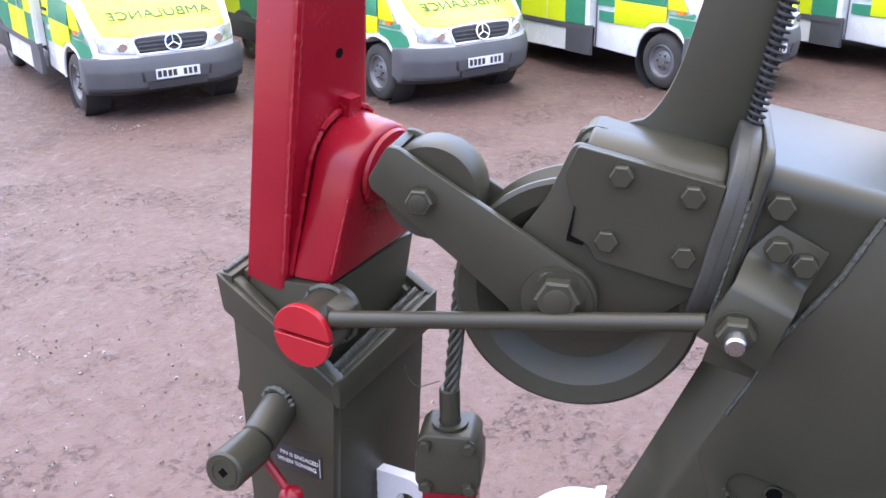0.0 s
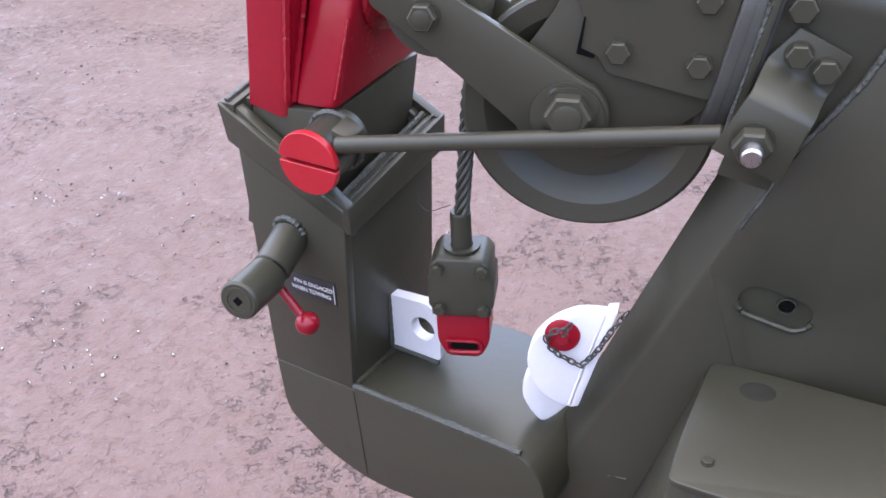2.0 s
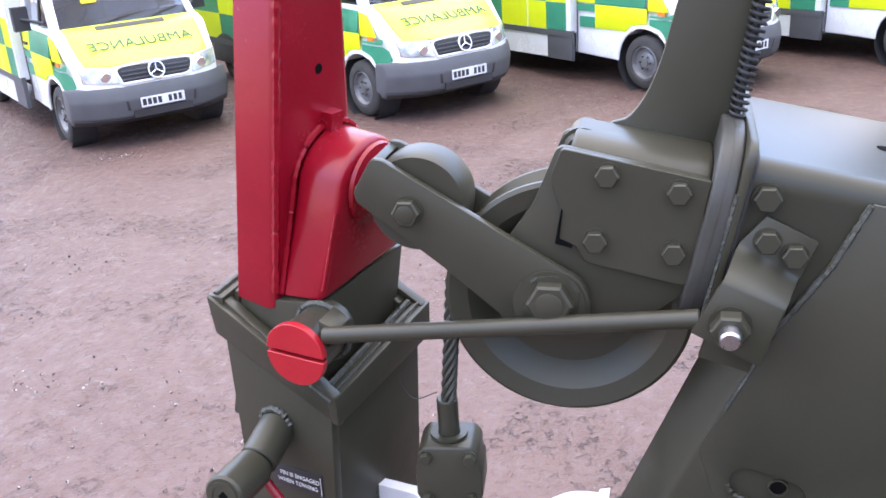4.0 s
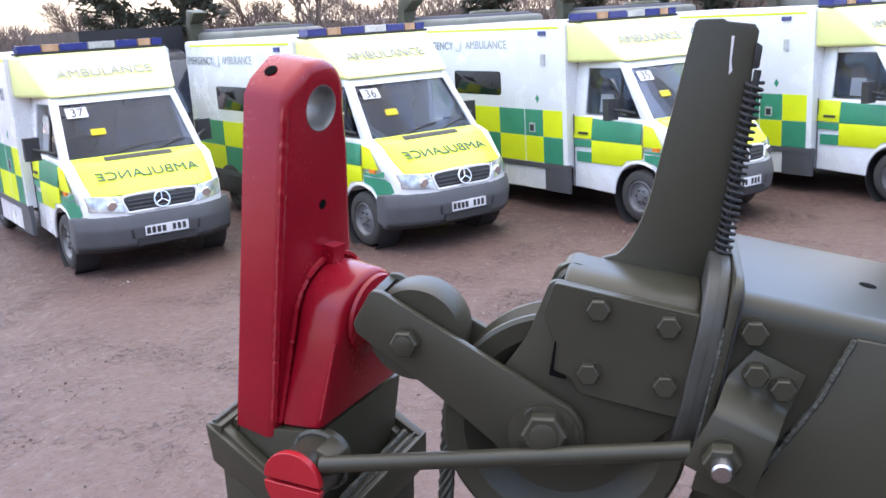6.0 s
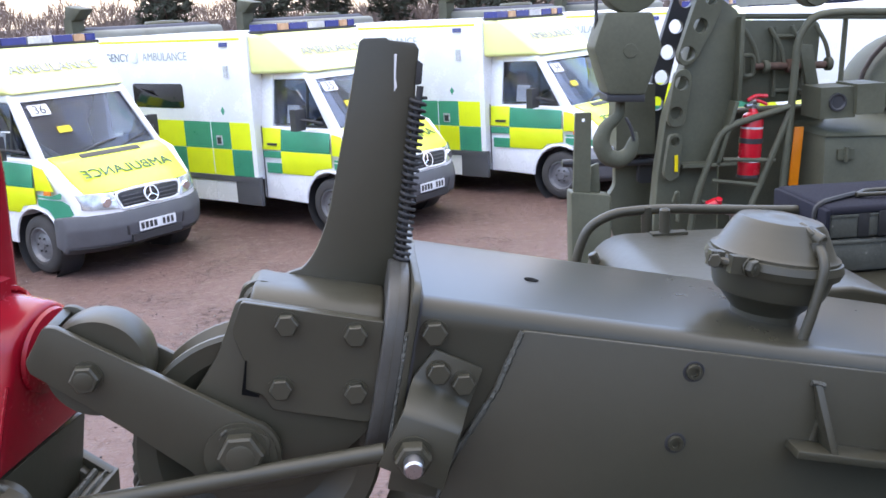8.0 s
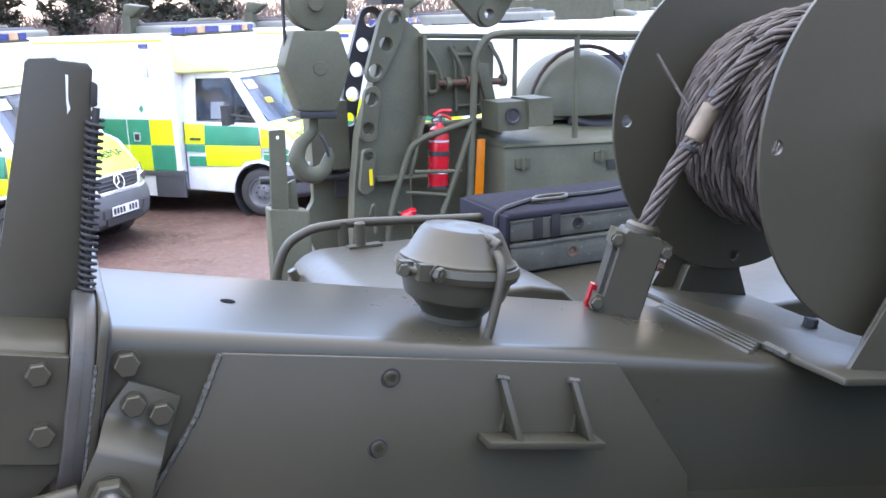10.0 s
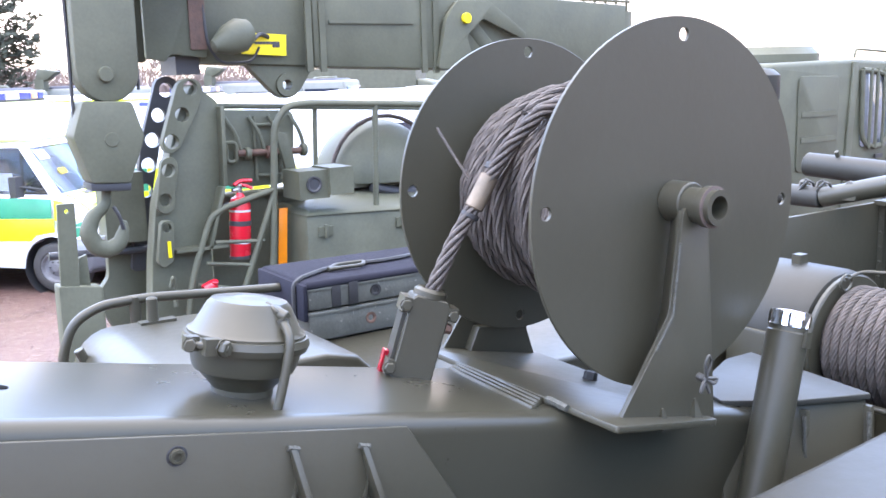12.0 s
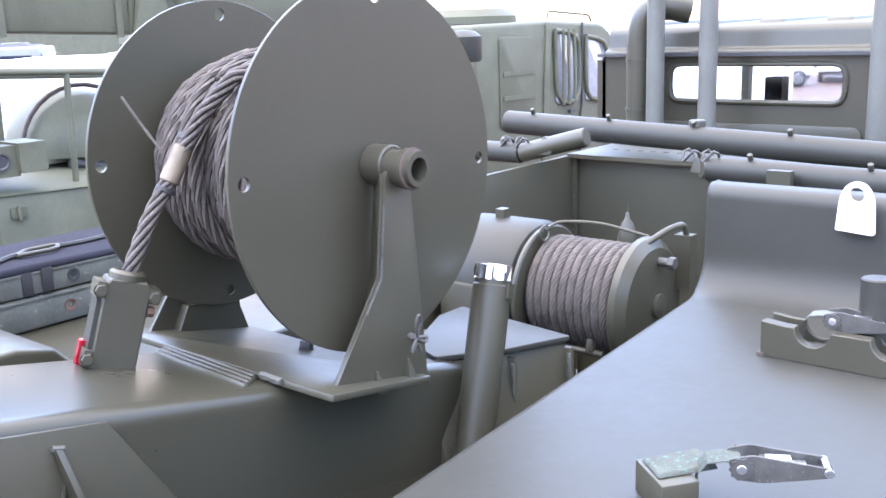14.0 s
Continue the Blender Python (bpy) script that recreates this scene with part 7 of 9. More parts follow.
    for y0, y1 in ((-0.35, 0.25), (0.25, 0.68)):
        part("wiper", pipe([(0.13, y0, 1.345), (0.06, (y0 + y1) / 2, 1.40), (0.03, y1, 1.44)], 0.012, 6, 3), DARK, t)
    # nose: grille, badge ring, lamps, bumper, plate
    part("grille", hexa([(0.895, -0.40, 0.755), (0.895, 0.40, 0.755), (0.85, 0.40, 0.755), (0.85, -0.40, 0.755), (0.855, -0.46, 0.925), (0.855, 0.46, 0.925), (0.79, 0.46, 0.925), (0.79, -0.46, 0.925)], 0.01), DARK, t)
    for k in range(3):
        z = 0.785 + 0.045 * k
        part("grille_bar", box(0.885 - 0.010 * k, 0.902 - 0.010 * k, -0.40, 0.40, z, z + 0.012, 0.003), GREY, t)
    part("grille_frame", pipe([(0.893, -0.41, 0.745), (0.893, 0.41, 0.745), (0.850, 0.48, 0.935), (0.845, 0.0, 0.955), (0.850, -0.48, 0.935), (0.893, -0.41, 0.745)], 0.016, 8, 3), VAN_WHITE, t)
    badge = part("badge", lathe([(0.085, -0.008), (0.100, -0.008), (0.104, 0.0), (0.100, 0.008), (0.085, 0.008)], Matrix.Translation((0.905, 0, 0.855)) @ pose(0, 0, 0, 0, 78, 0), 32, closed=True), CHROME, t, "chrome ring badge")
    for k in range(3):
        a = math.radians(90 + 120 * k)
        part("spoke", rod((0.905, 0, 0.855), (0.905 - 0.02 * math.sin(a), 0.09 * math.cos(a), 0.855 + 0.09 * math.sin(a)), 0.009, 6), CHROME, badge)
    for s in (-1, 1):
        y0, y1 = s * 0.50, s * 0.93
        lamp = part("headlamp", nose_warp(hexa([(0.80, y0, 0.750), (0.908, y0, 0.750), (0.908, y1, 0.785), (0.80, y1, 0.785), (0.74, y0 + s * 0.05, 0.945), (0.836, y0 + s * 0.05, 0.945), (0.836, y1, 0.965), (0.74, y1, 0.965)], 0.012)), HEADLAMP, t)
        part("reflector", rod((0.80, s * 0.575, 0.845), (0.858, s * 0.575, 0.84), 0.062, 16, 0.01), CHROME, lamp)
        part("side_repeater", nose_warp(box(0.22, 0.36, min(s * 0.945, s * 0.962), max(s * 0.945, s * 0.962), 0.955, 1.0, 0.004)), AMBER, t)
        wing = [(0.10, 0.83), (0.26, 0.79), (0.38, 0.70), (0.46, 0.60), (0.80, 0.74), (0.74, 0.85), (0.62, 0.895), (0.10, 0.905)]
        part("green_panel", nose_warp(sliced(prism(wing, min(s * 0.951, s * 0.957), max(s * 0.951, s * 0.957), "y", bev=0), 0, (0.3, 0.4, 0.5, 0.6, 0.7))), VAN_GREEN, t)
        part("green_stripe", nose_warp(sliced(prism([(0.10, 0.925), (0.60, 0.915), (0.62, 0.965), (0.58, 0.985), (0.40, 0.945), (0.10, 0.95)], min(s * 0.951, s * 0.957), max(s * 0.951, s * 0.957), "y", bev=0), 0, (0.3, 0.4, 0.5))), VAN_GREEN, t)
        part("arch_trim", pipe([(0.45 * math.cos(math.radians(a)), s * (0.945 if a > 60 else 0.93), 0.345 + 0.45 * math.sin(math.radians(a))) for a in range(0, 181, 15)], 0.02, 6, 0), VAN_WHITE, t)
        part("wheel_well", lathe([(0, 0), (0.44, 0), (0.44, 0.30)], Matrix.Translation((0, s * 0.66, 0.36)) @ pose(0, 0, 0, -90 * s, 0, 0), 24), DARK, t)
        wheel_parts(t, 0, s * 0.845, s)
        wheel_parts(t, -3.55, s * 0.90, s)
    bump = [(0.45, 0.36), (0.82, 0.30), (0.92, 0.36), (0.955, 0.56), (0.93, 0.66), (0.90, 0.725), (0.50, 0.70)]
    bm = prism(rounded(bump, 0.03), -0.98, 0.98, "y", bev=0.03, seg=3)
    nose_warp(bm, False)
    bumper = part("bumper", bm, GREY, t, "grey plastic front bumper", angle=50)
    part("lower_intake", box(0.925, 0.952, -0.36, 0.36, 0.345, 0.43, 0.006), DARK, bumper)
    lip = nose_warp(prism(rounded([(0.60, 0.29), (0.83, 0.285), (0.925, 0.345), (0.60, 0.36)], 0.01), -0.96, 0.96, "y", bev=0.01), False)
    part("valance", lip, DARK, bumper)
    for s in (-1, 1):
        part("fog_recess", hexa([(0.86, s * 0.40, 0.43), (0.938, s * 0.38, 0.43), (0.815, s * 0.70, 0.45), (0.76, s * 0.72, 0.45), (0.87, s * 0.42, 0.555), (0.955, s * 0.40, 0.555), (0.832, s * 0.70, 0.54), (0.77, s * 0.72, 0.54)], 0.01), DARK, bumper)
    plate = part("number_plate", box(0.958, 0.968, -0.265, 0.265, 0.455, 0.57, 0.003), PLATE_WHITE, bumper, "white number plate")
    for k, w in enumerate((0.055, 0.055, 0.055, 0.055, 0.0, 0.05, 0.05, 0.05)):
        if w:
            y = -0.225 + 0.062 * k
            part("dark_bar", box(0.9685, 0.970, y - w / 2 + 0.005, y + w / 2 - 0.005, 0.475, 0.55, 0.0), DARK, plate)
    # box body
    h = 1.06
    cross = rounded([(-h, 0.62), (-h, 2.60), (h, 2.60), (h, 0.62)], [0, 0.06, 0.06, 0], 4)
    part("box_body", prism(cross, -4.80, -1.22, "x", bev=0.025, seg=2), VAN_WHITE, t)
    part("chassis", box(-4.7, -1.3, -0.7, 0.7, 0.35, 0.62, 0.01), DARK, t)
    fair = hexa([(-1.24, -1.04, 2.06), (-0.36, -0.80, 2.065), (-0.36, 0.80, 2.065), (-1.24, 1.04, 2.06), (-1.24, -1.04, 2.585), (-0.98, -0.94, 2.585), (-0.98, 0.94, 2.585), (-1.24, 1.04, 2.585)], 0.05, 4)
    part("roof_fairing", fair, VAN_PALE, t, "sun-faded yellow roof fairing", angle=50)
    slope = basis((-0.655, 0.0, 2.335), (0, 1, 0), (-0.62, 0, 0.52))
    lettering("fairing_writing", "AMBULANCE", 0.21, VAN_TEXT_PALE, t, F @ slope, thick=0.004)
    bar = part("light_bar", box(-1.28, -1.02, -0.97, 0.97, 2.585, 2.62, 0.01), DARK, t)
    for k, mat in enumerate((BLUE_LENS, AMBER_PALE, BLUE_LENS, CLEAR_LENS, BLUE_LENS, AMBER_PALE, BLUE_LENS)):
        w = (0.30, 0.22, 0.36, 0.36, 0.30, 0.18, 0.16)[k]
        y0 = -0.95 + sum((0.30, 0.22, 0.36, 0.36, 0.30, 0.18, 0.16)[:k])
        part("beacon_lens", box(-1.26, -1.02, y0 + 0.01, y0 + w - 0.01, 2.615, 2.705, 0.015), mat, bar)
    # side dress
    cols = (-1.26, -1.71, -2.68, -3.65, -4.62)
    for s in (-1, 1):
        y0, y1 = (-h - 0.004, -h + 0.002) if s < 0 else (h - 0.002, h + 0.004)
        for i in range(4):
            for j, (z0, z1) in enumerate(((1.03, 1.405), (0.655, 1.025))):
                part("chequer_panel", box(cols[i + 1] + 0.003, cols[i] - 0.003, y0, y1, z0, z1, 0.001, 1), VAN_YELLOW if (i + j) % 2 == 0 else VAN_GREEN, t)
        part("rub_strip", box(-4.8, -1.22, min(s * (h - 0.01), s * (h + 0.012)), max(s * (h - 0.01), s * (h + 0.012)), 0.575, 0.650, 0.004), GREY, t)
        part("skirt", box(-2.55, -1.70, min(s * (h - 0.03), s * (h - 0.004)), max(s * (h - 0.03), s * (h - 0.004)), 0.27, 0.575, 0.008), VAN_WHITE, t)
        part("skirt", box(-3.05, -2.56, min(s * (h - 0.03), s * (h - 0.004)), max(s * (h - 0.03), s * (h - 0.004)), 0.27, 0.575, 0.008), VAN_WHITE, t)
        part("corner_skirt", box(-1.69, -1.20, min(s * (h - 0.05), s * (h + 0.004)), max(s * (h - 0.05), s * (h + 0.004)), 0.26, 0.66, 0.02), GREY, t)
        part("rear_arch", prism([(-3.55 + 0.50 * math.cos(math.radians(a)), 0.30 + 0.44 * math.sin(math.radians(a))) for a in range(0, 181, 15)], min(s * (h - 0.04), s * (h + 0.008)), max(s * (h - 0.04), s * (h + 0.008)), "y", bev=0.005), DARK, t)
        part("box_window", prism(rounded([(-3.76, 1.58), (-2.62, 1.58), (-2.62, 1.93), (-3.76, 1.93)], 0.06), min(s * (h - 0.004), s * (h + 0.006)), max(s * (h - 0.004), s * (h + 0.006)), "y", bev=0.002), TINTED, t)
        part("door_edge", box(-2.105, -2.095, min(s * h, s * (h + 0.008)), max(s * h, s * (h + 0.008)), 0.30, 1.42, 0.001), VAN_WHITE, t)
        part("corner_post", box(-1.30, -1.215, min(s * (h - 0.04), s * (h + 0.008)), max(s * (h - 0.04), s * (h + 0.008)), 0.66, 2.56, 0.02), VAN_WHITE, t)
        lock = part("door_lock", box(-2.00, -1.88, min(s * h, s * (h + 0.012)), max(s * h, s * (h + 0.012)), 1.08, 1.22, 0.006), CLEAR_LENS, t)
        part("lock_well", box(-1.98, -1.90, min(s * h, s * (h + 0.014)), max(s * h, s * (h + 0.014)), 1.10, 1.19, 0.003), DARK, lock)
        part("side_lamp", box(-1.75, -1.60, min(s * h, s * (h + 0.02)), max(s * h, s * (h + 0.02)), 2.43, 2.49, 0.006), BLUE_LENS, t)
        part("marker_lamp", box(-1.70, -1.63, min(s * h, s * (h + 0.03)), max(s * h, s * (h + 0.03)), 2.02, 2.18, 0.015), CLEAR_LENS, t)
        part("badge_panel", prism([(-1.82, 1.50), (-1.78, 1.56), (-1.82, 1.62), (-1.86, 1.56)], y0, y1, "y", bev=0), VAN_GREEN, t)
        # cab side dress
        dy0, dy1 = (-0.957, -0.945) if s < 0 else (0.945, 0.957)
        part("green_panel", hexa([(-0.86, dy0, 1.03), (0.02, dy0, 1.03), (0.02, dy1, 1.03), (-0.86, dy1, 1.03), (-0.86, dy0 * 0.965, 1.315), (0.02, dy0 * 0.965, 1.29), (0.02, dy1 * 0.965, 1.29), (-0.86, dy1 * 0.965, 1.315)], 0.001), VAN_GREEN, t)
        part("yellow_panel", prism([(-0.86, 0.72), (-0.30, 0.72), (-0.22, 0.80), (0.05, 0.84), (0.05, 1.025), (-0.86, 1.025)], dy0, dy1, "y", bev=0.001), VAN_YELLOW, t)
        part("green_panel", box(-1.15, -0.865, dy0, dy1, 0.72, 0.86, 0.001), VAN_GREEN, t)
        part("green_panel", box(-1.20, -0.865, dy0, dy1, 0.93, 1.02, 0.001), VAN_GREEN, t)
        part("yellow_panel", hexa([(-1.24, dy0, 1.04), (-0.865, dy0, 1.04), (-0.865, dy1, 1.04), (-1.24, dy1, 1.04), (-1.24, dy0 * 0.965, 1.33), (-0.865, dy0 * 0.965, 1.33), (-0.865, dy1 * 0.965, 1.33), (-1.24, dy1 * 0.965, 1.33)], 0.001), VAN_YELLOW, t)
        part("door_seam", box(-1.205, -1.195, dy0 - 0.001, dy1 + 0.001, 0.36, 1.36, 0.0), GREY, t)
        part("door_handle", box(-1.10, -0.93, min(s * 0.94, s * 0.97), max(s * 0.94, s * 0.97), 1.10, 1.13, 0.006), DARK, t)
        part("yellow_panel", hexa([(0.06, s * 0.945, 1.00), (0.36, s * 0.925, 1.00), (0.36, s * 0.905, 1.00), (0.06, s * 0.925, 1.00), (0.06, s * 0.935, 1.28), (0.20, s * 0.925, 1.25), (0.20, s * 0.905, 1.25), (0.06, s * 0.915, 1.28)], 0.001), VAN_YELLOW, t)
        lettering("side_writing", "EMERGENCY", 0.17, VAN_TEXT_GREY, t, F @ basis((-4.25, s * (h + 0.005), 2.30), (-s, 0, 0), (0, 0, 1)), thick=0.001)
        part("yellow_line", box(-4.6, -1.35, y0, y1, 2.515, 2.545, 0.0), VAN_YELLOW, t)
        lettering("side_writing", "AMBULANCE", 0.17, VAN_TEXT_PALE, t, F @ basis((-2.95, s * (h + 0.005), 2.31), (-s, 0, 0), (0, 0, 1)), thick=0.001)
        part("side_vent", prism(rounded([(-3.72, 2.23), (-3.56, 2.23), (-3.56, 2.40), (-3.72, 2.40)], 0.03), min(s * h, s * (h + 0.02)), max(s * h, s * (h + 0.02)), "y", bev=0.004), VAN_WHITE, t)
    return t


VAN_LIME = material("fluorescent_lime_bonnet", (0.70, 0.80, 0.055), 0.35, vary=0.06, scale=2, coat=0.2)
AMBER_PALE = material("pale_amber_lens", (0.55, 0.32, 0.20), 0.25)
VAN_GLASS = material("reflecting_van_glass", (0.020, 0.026, 0.040), 0.05, coat=0.6, vary=0.5, scale=2.5, rvary=0.02)

VAN_PANE = glass("van_pane", (0.50, 0.54, 0.58), 0.0)
VAN_SCREEN = glass("tinted_windscreen", (0.42, 0.52, 0.68), 0.0)
CAB_GREY = material("grey_cab_lining", (0.14, 0.15, 0.17), 0.8)
SEAT_BLUE = material("blue_grey_seat", (0.06, 0.07, 0.10), 0.9, vary=0.2)

HEAD = -40.6
first = build_ambulance(pose(-6.74, 10.70, 0, 0, 0, HEAD))
row = [first]
for i, (x, y, dh) in enumerate(((-3.33, 11.95, 1.5), (0.05, 13.20, 0.0), (3.35, 14.28, -1.5), (6.75, 15.55, 0.0))):
    row.append(copy_thing(first, pose(x, y, 0, 0, 0, HEAD + dh)))
for i, ob in enumerate(row):
    w = ob.matrix_basis.copy()
    WORLD_OF[ob], FRAME_OF[ob] = w, w
    if i < 6:
        sl = basis((-0.285, -0.53, 1.86), (0, 1, 0), (-0.50, 0, 0.66))
        card = part("lot_card", box(-0.13, 0.13, -0.075, 0.075, 0.012, 0.015, 0.0), PAPER, ob, "white lot card", at=sl)
        lettering("lot_number", str(37 - i), 0.17, DARK, card, w @ sl @ Matrix.Translation((0, -0.005, 0.017)), thick=0.001)
        part("yellow_card", box(-0.09, 0.09, -0.045, 0.045, 0.012, 0.015, 0.0), SIGN_YELLOW, ob, "yellow card", at=sl @ Matrix.Translation((0.18, -0.30, 0)))


# ---- army trucks standing behind the ambulances ----
OLIVE_PALE = material("dusty_pale_olive", (0.16, 0.165, 0.14), 0.6, vary=0.2, scale=3)
ROOF_DARK = material("dark_canvas_roof", (0.035, 0.038, 0.055), 0.75, vary=0.3, scale=5, bump=0.2)


def build_army_truck(m, name="army_truck"):
    t = thing(name, (0, 0, 0), "dark olive army truck cab with a tall air intake", "truck", m, group="army trucks behind the ambulances")
    cab = hexa([(-1.2, -1.15, 1.0), (1.0, -1.15, 1.0), (1.0, 1.15, 1.0), (-1.2, 1.15, 1.0), (-1.2, -1.1, 3.0), (0.75, -1.05, 3.0), (0.75, 1.05, 3.0), (-1.2, 1.1, 3.0)], 0.09, 3)
    part("cab", cab, OLIVE_PALE, t)
    part("canvas_roof", hexa([(-1.3, -1.08, 2.93), (0.55, -1.0, 2.97), (0.55, 1.0, 2.97), (-1.3, 1.08, 2.93), (-1.25, -0.95, 3.06), (0.45, -0.9, 3.06), (0.45, 0.9, 3.06), (-1.25, 0.95, 3.06)], 0.04, 3), ROOF_DARK, t)
    part("windscreen", hexa([(0.98, -0.95, 2.05), (1.01, -0.95, 2.05), (1.01, 0.95, 2.05), (0.98, 0.95, 2.05), (0.80, -0.90, 2.80), (0.83, -0.90, 2.80), (0.83, 0.90, 2.80), (0.80, 0.90, 2.80)], 0.01), VAN_GLASS, t)
    for s in (-1, 1):
        part("side_window", box(-0.5, 0.6, min(s * 1.1, s * 1.13), max(s * 1.1, s * 1.13), 2.1, 2.75, 0.01), VAN_GLASS, t)
    part("roof_hatch", lathe([(0, 0), (0.40, 0), (0.40, 0.09), (0.36, 0.13), (0, 0.14)], Matrix.Translation((-0.2, 0.3, 2.99)), 24), OLIVE_OLD, t)
    part("air_intake", join(box(-1.35, -1.12, -1.25, -0.95, 1.2, 3.25, 0.03), hexa([(-1.35, -1.25, 3.2), (-1.05, -1.25, 3.2), (-1.05, -0.95, 3.2), (-1.35, -0.95, 3.2), (-1.25, -1.27, 3.50), (-0.75, -1.27, 3.42), (-0.75, -0.93, 3.42), (-1.25, -0.93, 3.50)], 0.04)), OLIVE_OLD, t)
    part("body", box(-5.5, -1.5, -1.2, 1.2, 0.9, 1.7, 0.05), OLIVE_OLD, t)
    part("chassis", box(-5.4, 0.9, -0.8, 0.8, 0.5, 1.0, 0.04), DARK, t)
    for x in (0.2, -3.2, -4.6):
        for s in (-1, 1):
            wheel_parts(t, x, s * 1.0, s, 0.6, 0.35)
    return t


u = Vector((math.cos(radians(HEAD)), math.sin(radians(HEAD)), 0))
v = Vector((3.37, 1.23, 0))
back = Vector((-6.74, 10.70, 0)) - u * 7.6
firstt = None
for k in range(9):
    if k == 1:
        continue
    p = back + v * (1.04 * k - 0.62) + u * (0.5 if k % 2 else -0.4)
    mm = pose(p.x, p.y, 0, 0, 0, HEAD + (4 if k % 3 == 0 else -2)) @ Matrix.Scale(0.95, 4)
    if firstt is None:
        firstt = build_army_truck(mm)
    else:
        copy_thing(firstt, mm)


# ---- crane recovery truck across the yard ----
def ringplate(pts, holes, y0, y1, r=0.03):
    return prism(rounded(pts, r, 4), y0, y1, "y", bev=0.003, seg=1, holes=holes)


def build_crane():
    O = OLIVE_OLD
    b = thing("crane_jib", (2.6, 4.8, 0.0), "olive telescopic crane jib of a recovery truck", "crane jib", LEVEL)
    part("outer_section", hexa([(2.33, 4.60, 0.045), (4.6, 4.60, -0.03), (4.6, 5.0, -0.03), (2.33, 5.0, 0.045), (2.33, 4.60, 0.50), (4.6, 4.60, 0.40), (4.6, 5.0, 0.40), (2.33, 5.0, 0.50)], 0.012), O, b)
    part("inner_section", hexa([(1.72, 4.64, 0.075), (2.33, 4.64, 0.05), (2.33, 4.96, 0.05), (1.72, 4.96, 0.075), (1.72, 4.64, 0.48), (2.33, 4.64, 0.46), (2.33, 4.96, 0.46), (1.72, 4.96, 0.48)], 0.01), O, b)
    part("head_plate", prism(rounded([(1.44, 0.10), (1.53, 0.085), (1.56, 0.12), (1.74, 0.10), (1.76, 0.60), (1.44, 0.60)], 0.01), 4.60, 4.63, "y", bev=0.004), O, b)
    part("head_plate", prism(rounded([(1.44, 0.10), (1.53, 0.085), (1.56, 0.12), (1.74, 0.10), (1.76, 0.60), (1.44, 0.60)], 0.01), 4.93, 4.96, "y", bev=0.004), O, b)
    part("head_beam", box(1.10, 1.76, 4.26, 4.96, 0.59, 0.68, 0.01), O, b)
    part("wear_pad", box(1.66, 1.74, 4.59, 4.605, 0.14, 0.40, 0.004), RUST, b)
    part("jib_foot", box(1.60, 1.72, 4.66, 4.9, 0.02, 0.11, 0.008), DARK, b)
    for x in (2.28, 2.36, 3.00, 3.08):
        part("rib", box(x, x + 0.035, 4.585, 4.60, 0.02 - 0.03 * (x - 2.3), 0.50, 0.003), O, b)
    part("top_rail", box(2.42, 2.95, 4.588, 4.60, 0.27, 0.285, 0.002), O, b)
    part("jib_eye", prism(rounded([(1.96, 0.075), (2.36, 0.055), (2.33, 0.02), (2.25, -0.10), (2.16, -0.12), (2.10, -0.07)], [0.01, 0.01, 0.01, 0.05, 0.05, 0.02]), 4.66, 4.72, "y", bev=0.004, seg=1, holes=[(2.185, -0.045, 0.028)]), O, b)
    part("eye_bush", lathe([(0.028, 0), (0.06, 0), (0.06, 0.02), (0.028, 0.02)], Matrix.Translation((2.185, 4.66, -0.045)) @ pose(0, 0, 0, 90, 0, 0), 24, closed=True), O, b)
    part("ram", rod((3.34, 4.66, 0.28), (3.95, 4.66, -0.35), 0.075, 24, 0.005), O, b)
    part("ram_plate", prism(rounded([(3.08, 0.02), (3.14, 0.30), (3.22, 0.40), (3.45, 0.40), (3.72, 0.22), (3.70, 0.18), (3.40, 0.30), (3.28, 0.20), (3.35, 0.0)], 0.02), 4.54, 4.575, "y", bev=0.003), O, b)
    part("ram_pin", rod((3.27, 4.54, 0.30), (3.27, 4.515, 0.30), 0.03, 16, 0.003), SIGN_YELLOW, b)
    sign = part("safety_sign", hexa([(1.93, 4.615, 0.118), (2.175, 4.615, 0.105), (2.175, 4.62, 0.105), (1.93, 4.62, 0.118), (1.935, 4.615, 0.225), (2.18, 4.615, 0.212), (2.18, 4.62, 0.212), (1.935, 4.62, 0.225)], 0.0), SIGN_YELLOW, b, "yellow warning sign")
    part("dark_bar", box(2.00, 2.14, 4.612, 4.6152, 0.165, 0.178, 0.0), DARK, sign)
    part("dark_bar", box(2.10, 2.14, 4.612, 4.6152, 0.148, 0.165, 0.0), DARK, sign)
    lamp = lathe([(0.0, -0.16), (0.03, -0.15), (0.075, -0.06), (0.085, 0.02), (0.06, 0.08), (0, 0.10)], Matrix.Translation((1.87, 4.52, 0.20)) @ pose(0, 0, 0, 0, 70, 15) @ Matrix.Diagonal((1, 0.8, 1, 1)), 28)
    work = thing("work_lamp", (1.9, 4.55, 0.1), "olive cowled work lamp under the crane jib", "lamp", LEVEL)
    part("cowl", lamp, O, work)
    part("arm", pipe([(1.94, 4.54, 0.16), (2.02, 4.58, 0.22), (2.08, 4.62, 0.20)], 0.012, 8, 4), DARK, work)
    part("cable", pipe([(1.73, 4.60, 0.40), (1.74, 4.58, 0.16), (1.80, 4.58, 0.07), (1.98, 4.60, 0.08), (2.02, 4.60, 0.15)], 0.007, 6, 5), DARK, work)
    # hook block
    k = thing("hook_block", (1.19, 4.3, -0.77), "olive crane hook block with a forged hook", "hook", LEVEL @ Matrix.Translation((-0.045, 0, 0.008)))
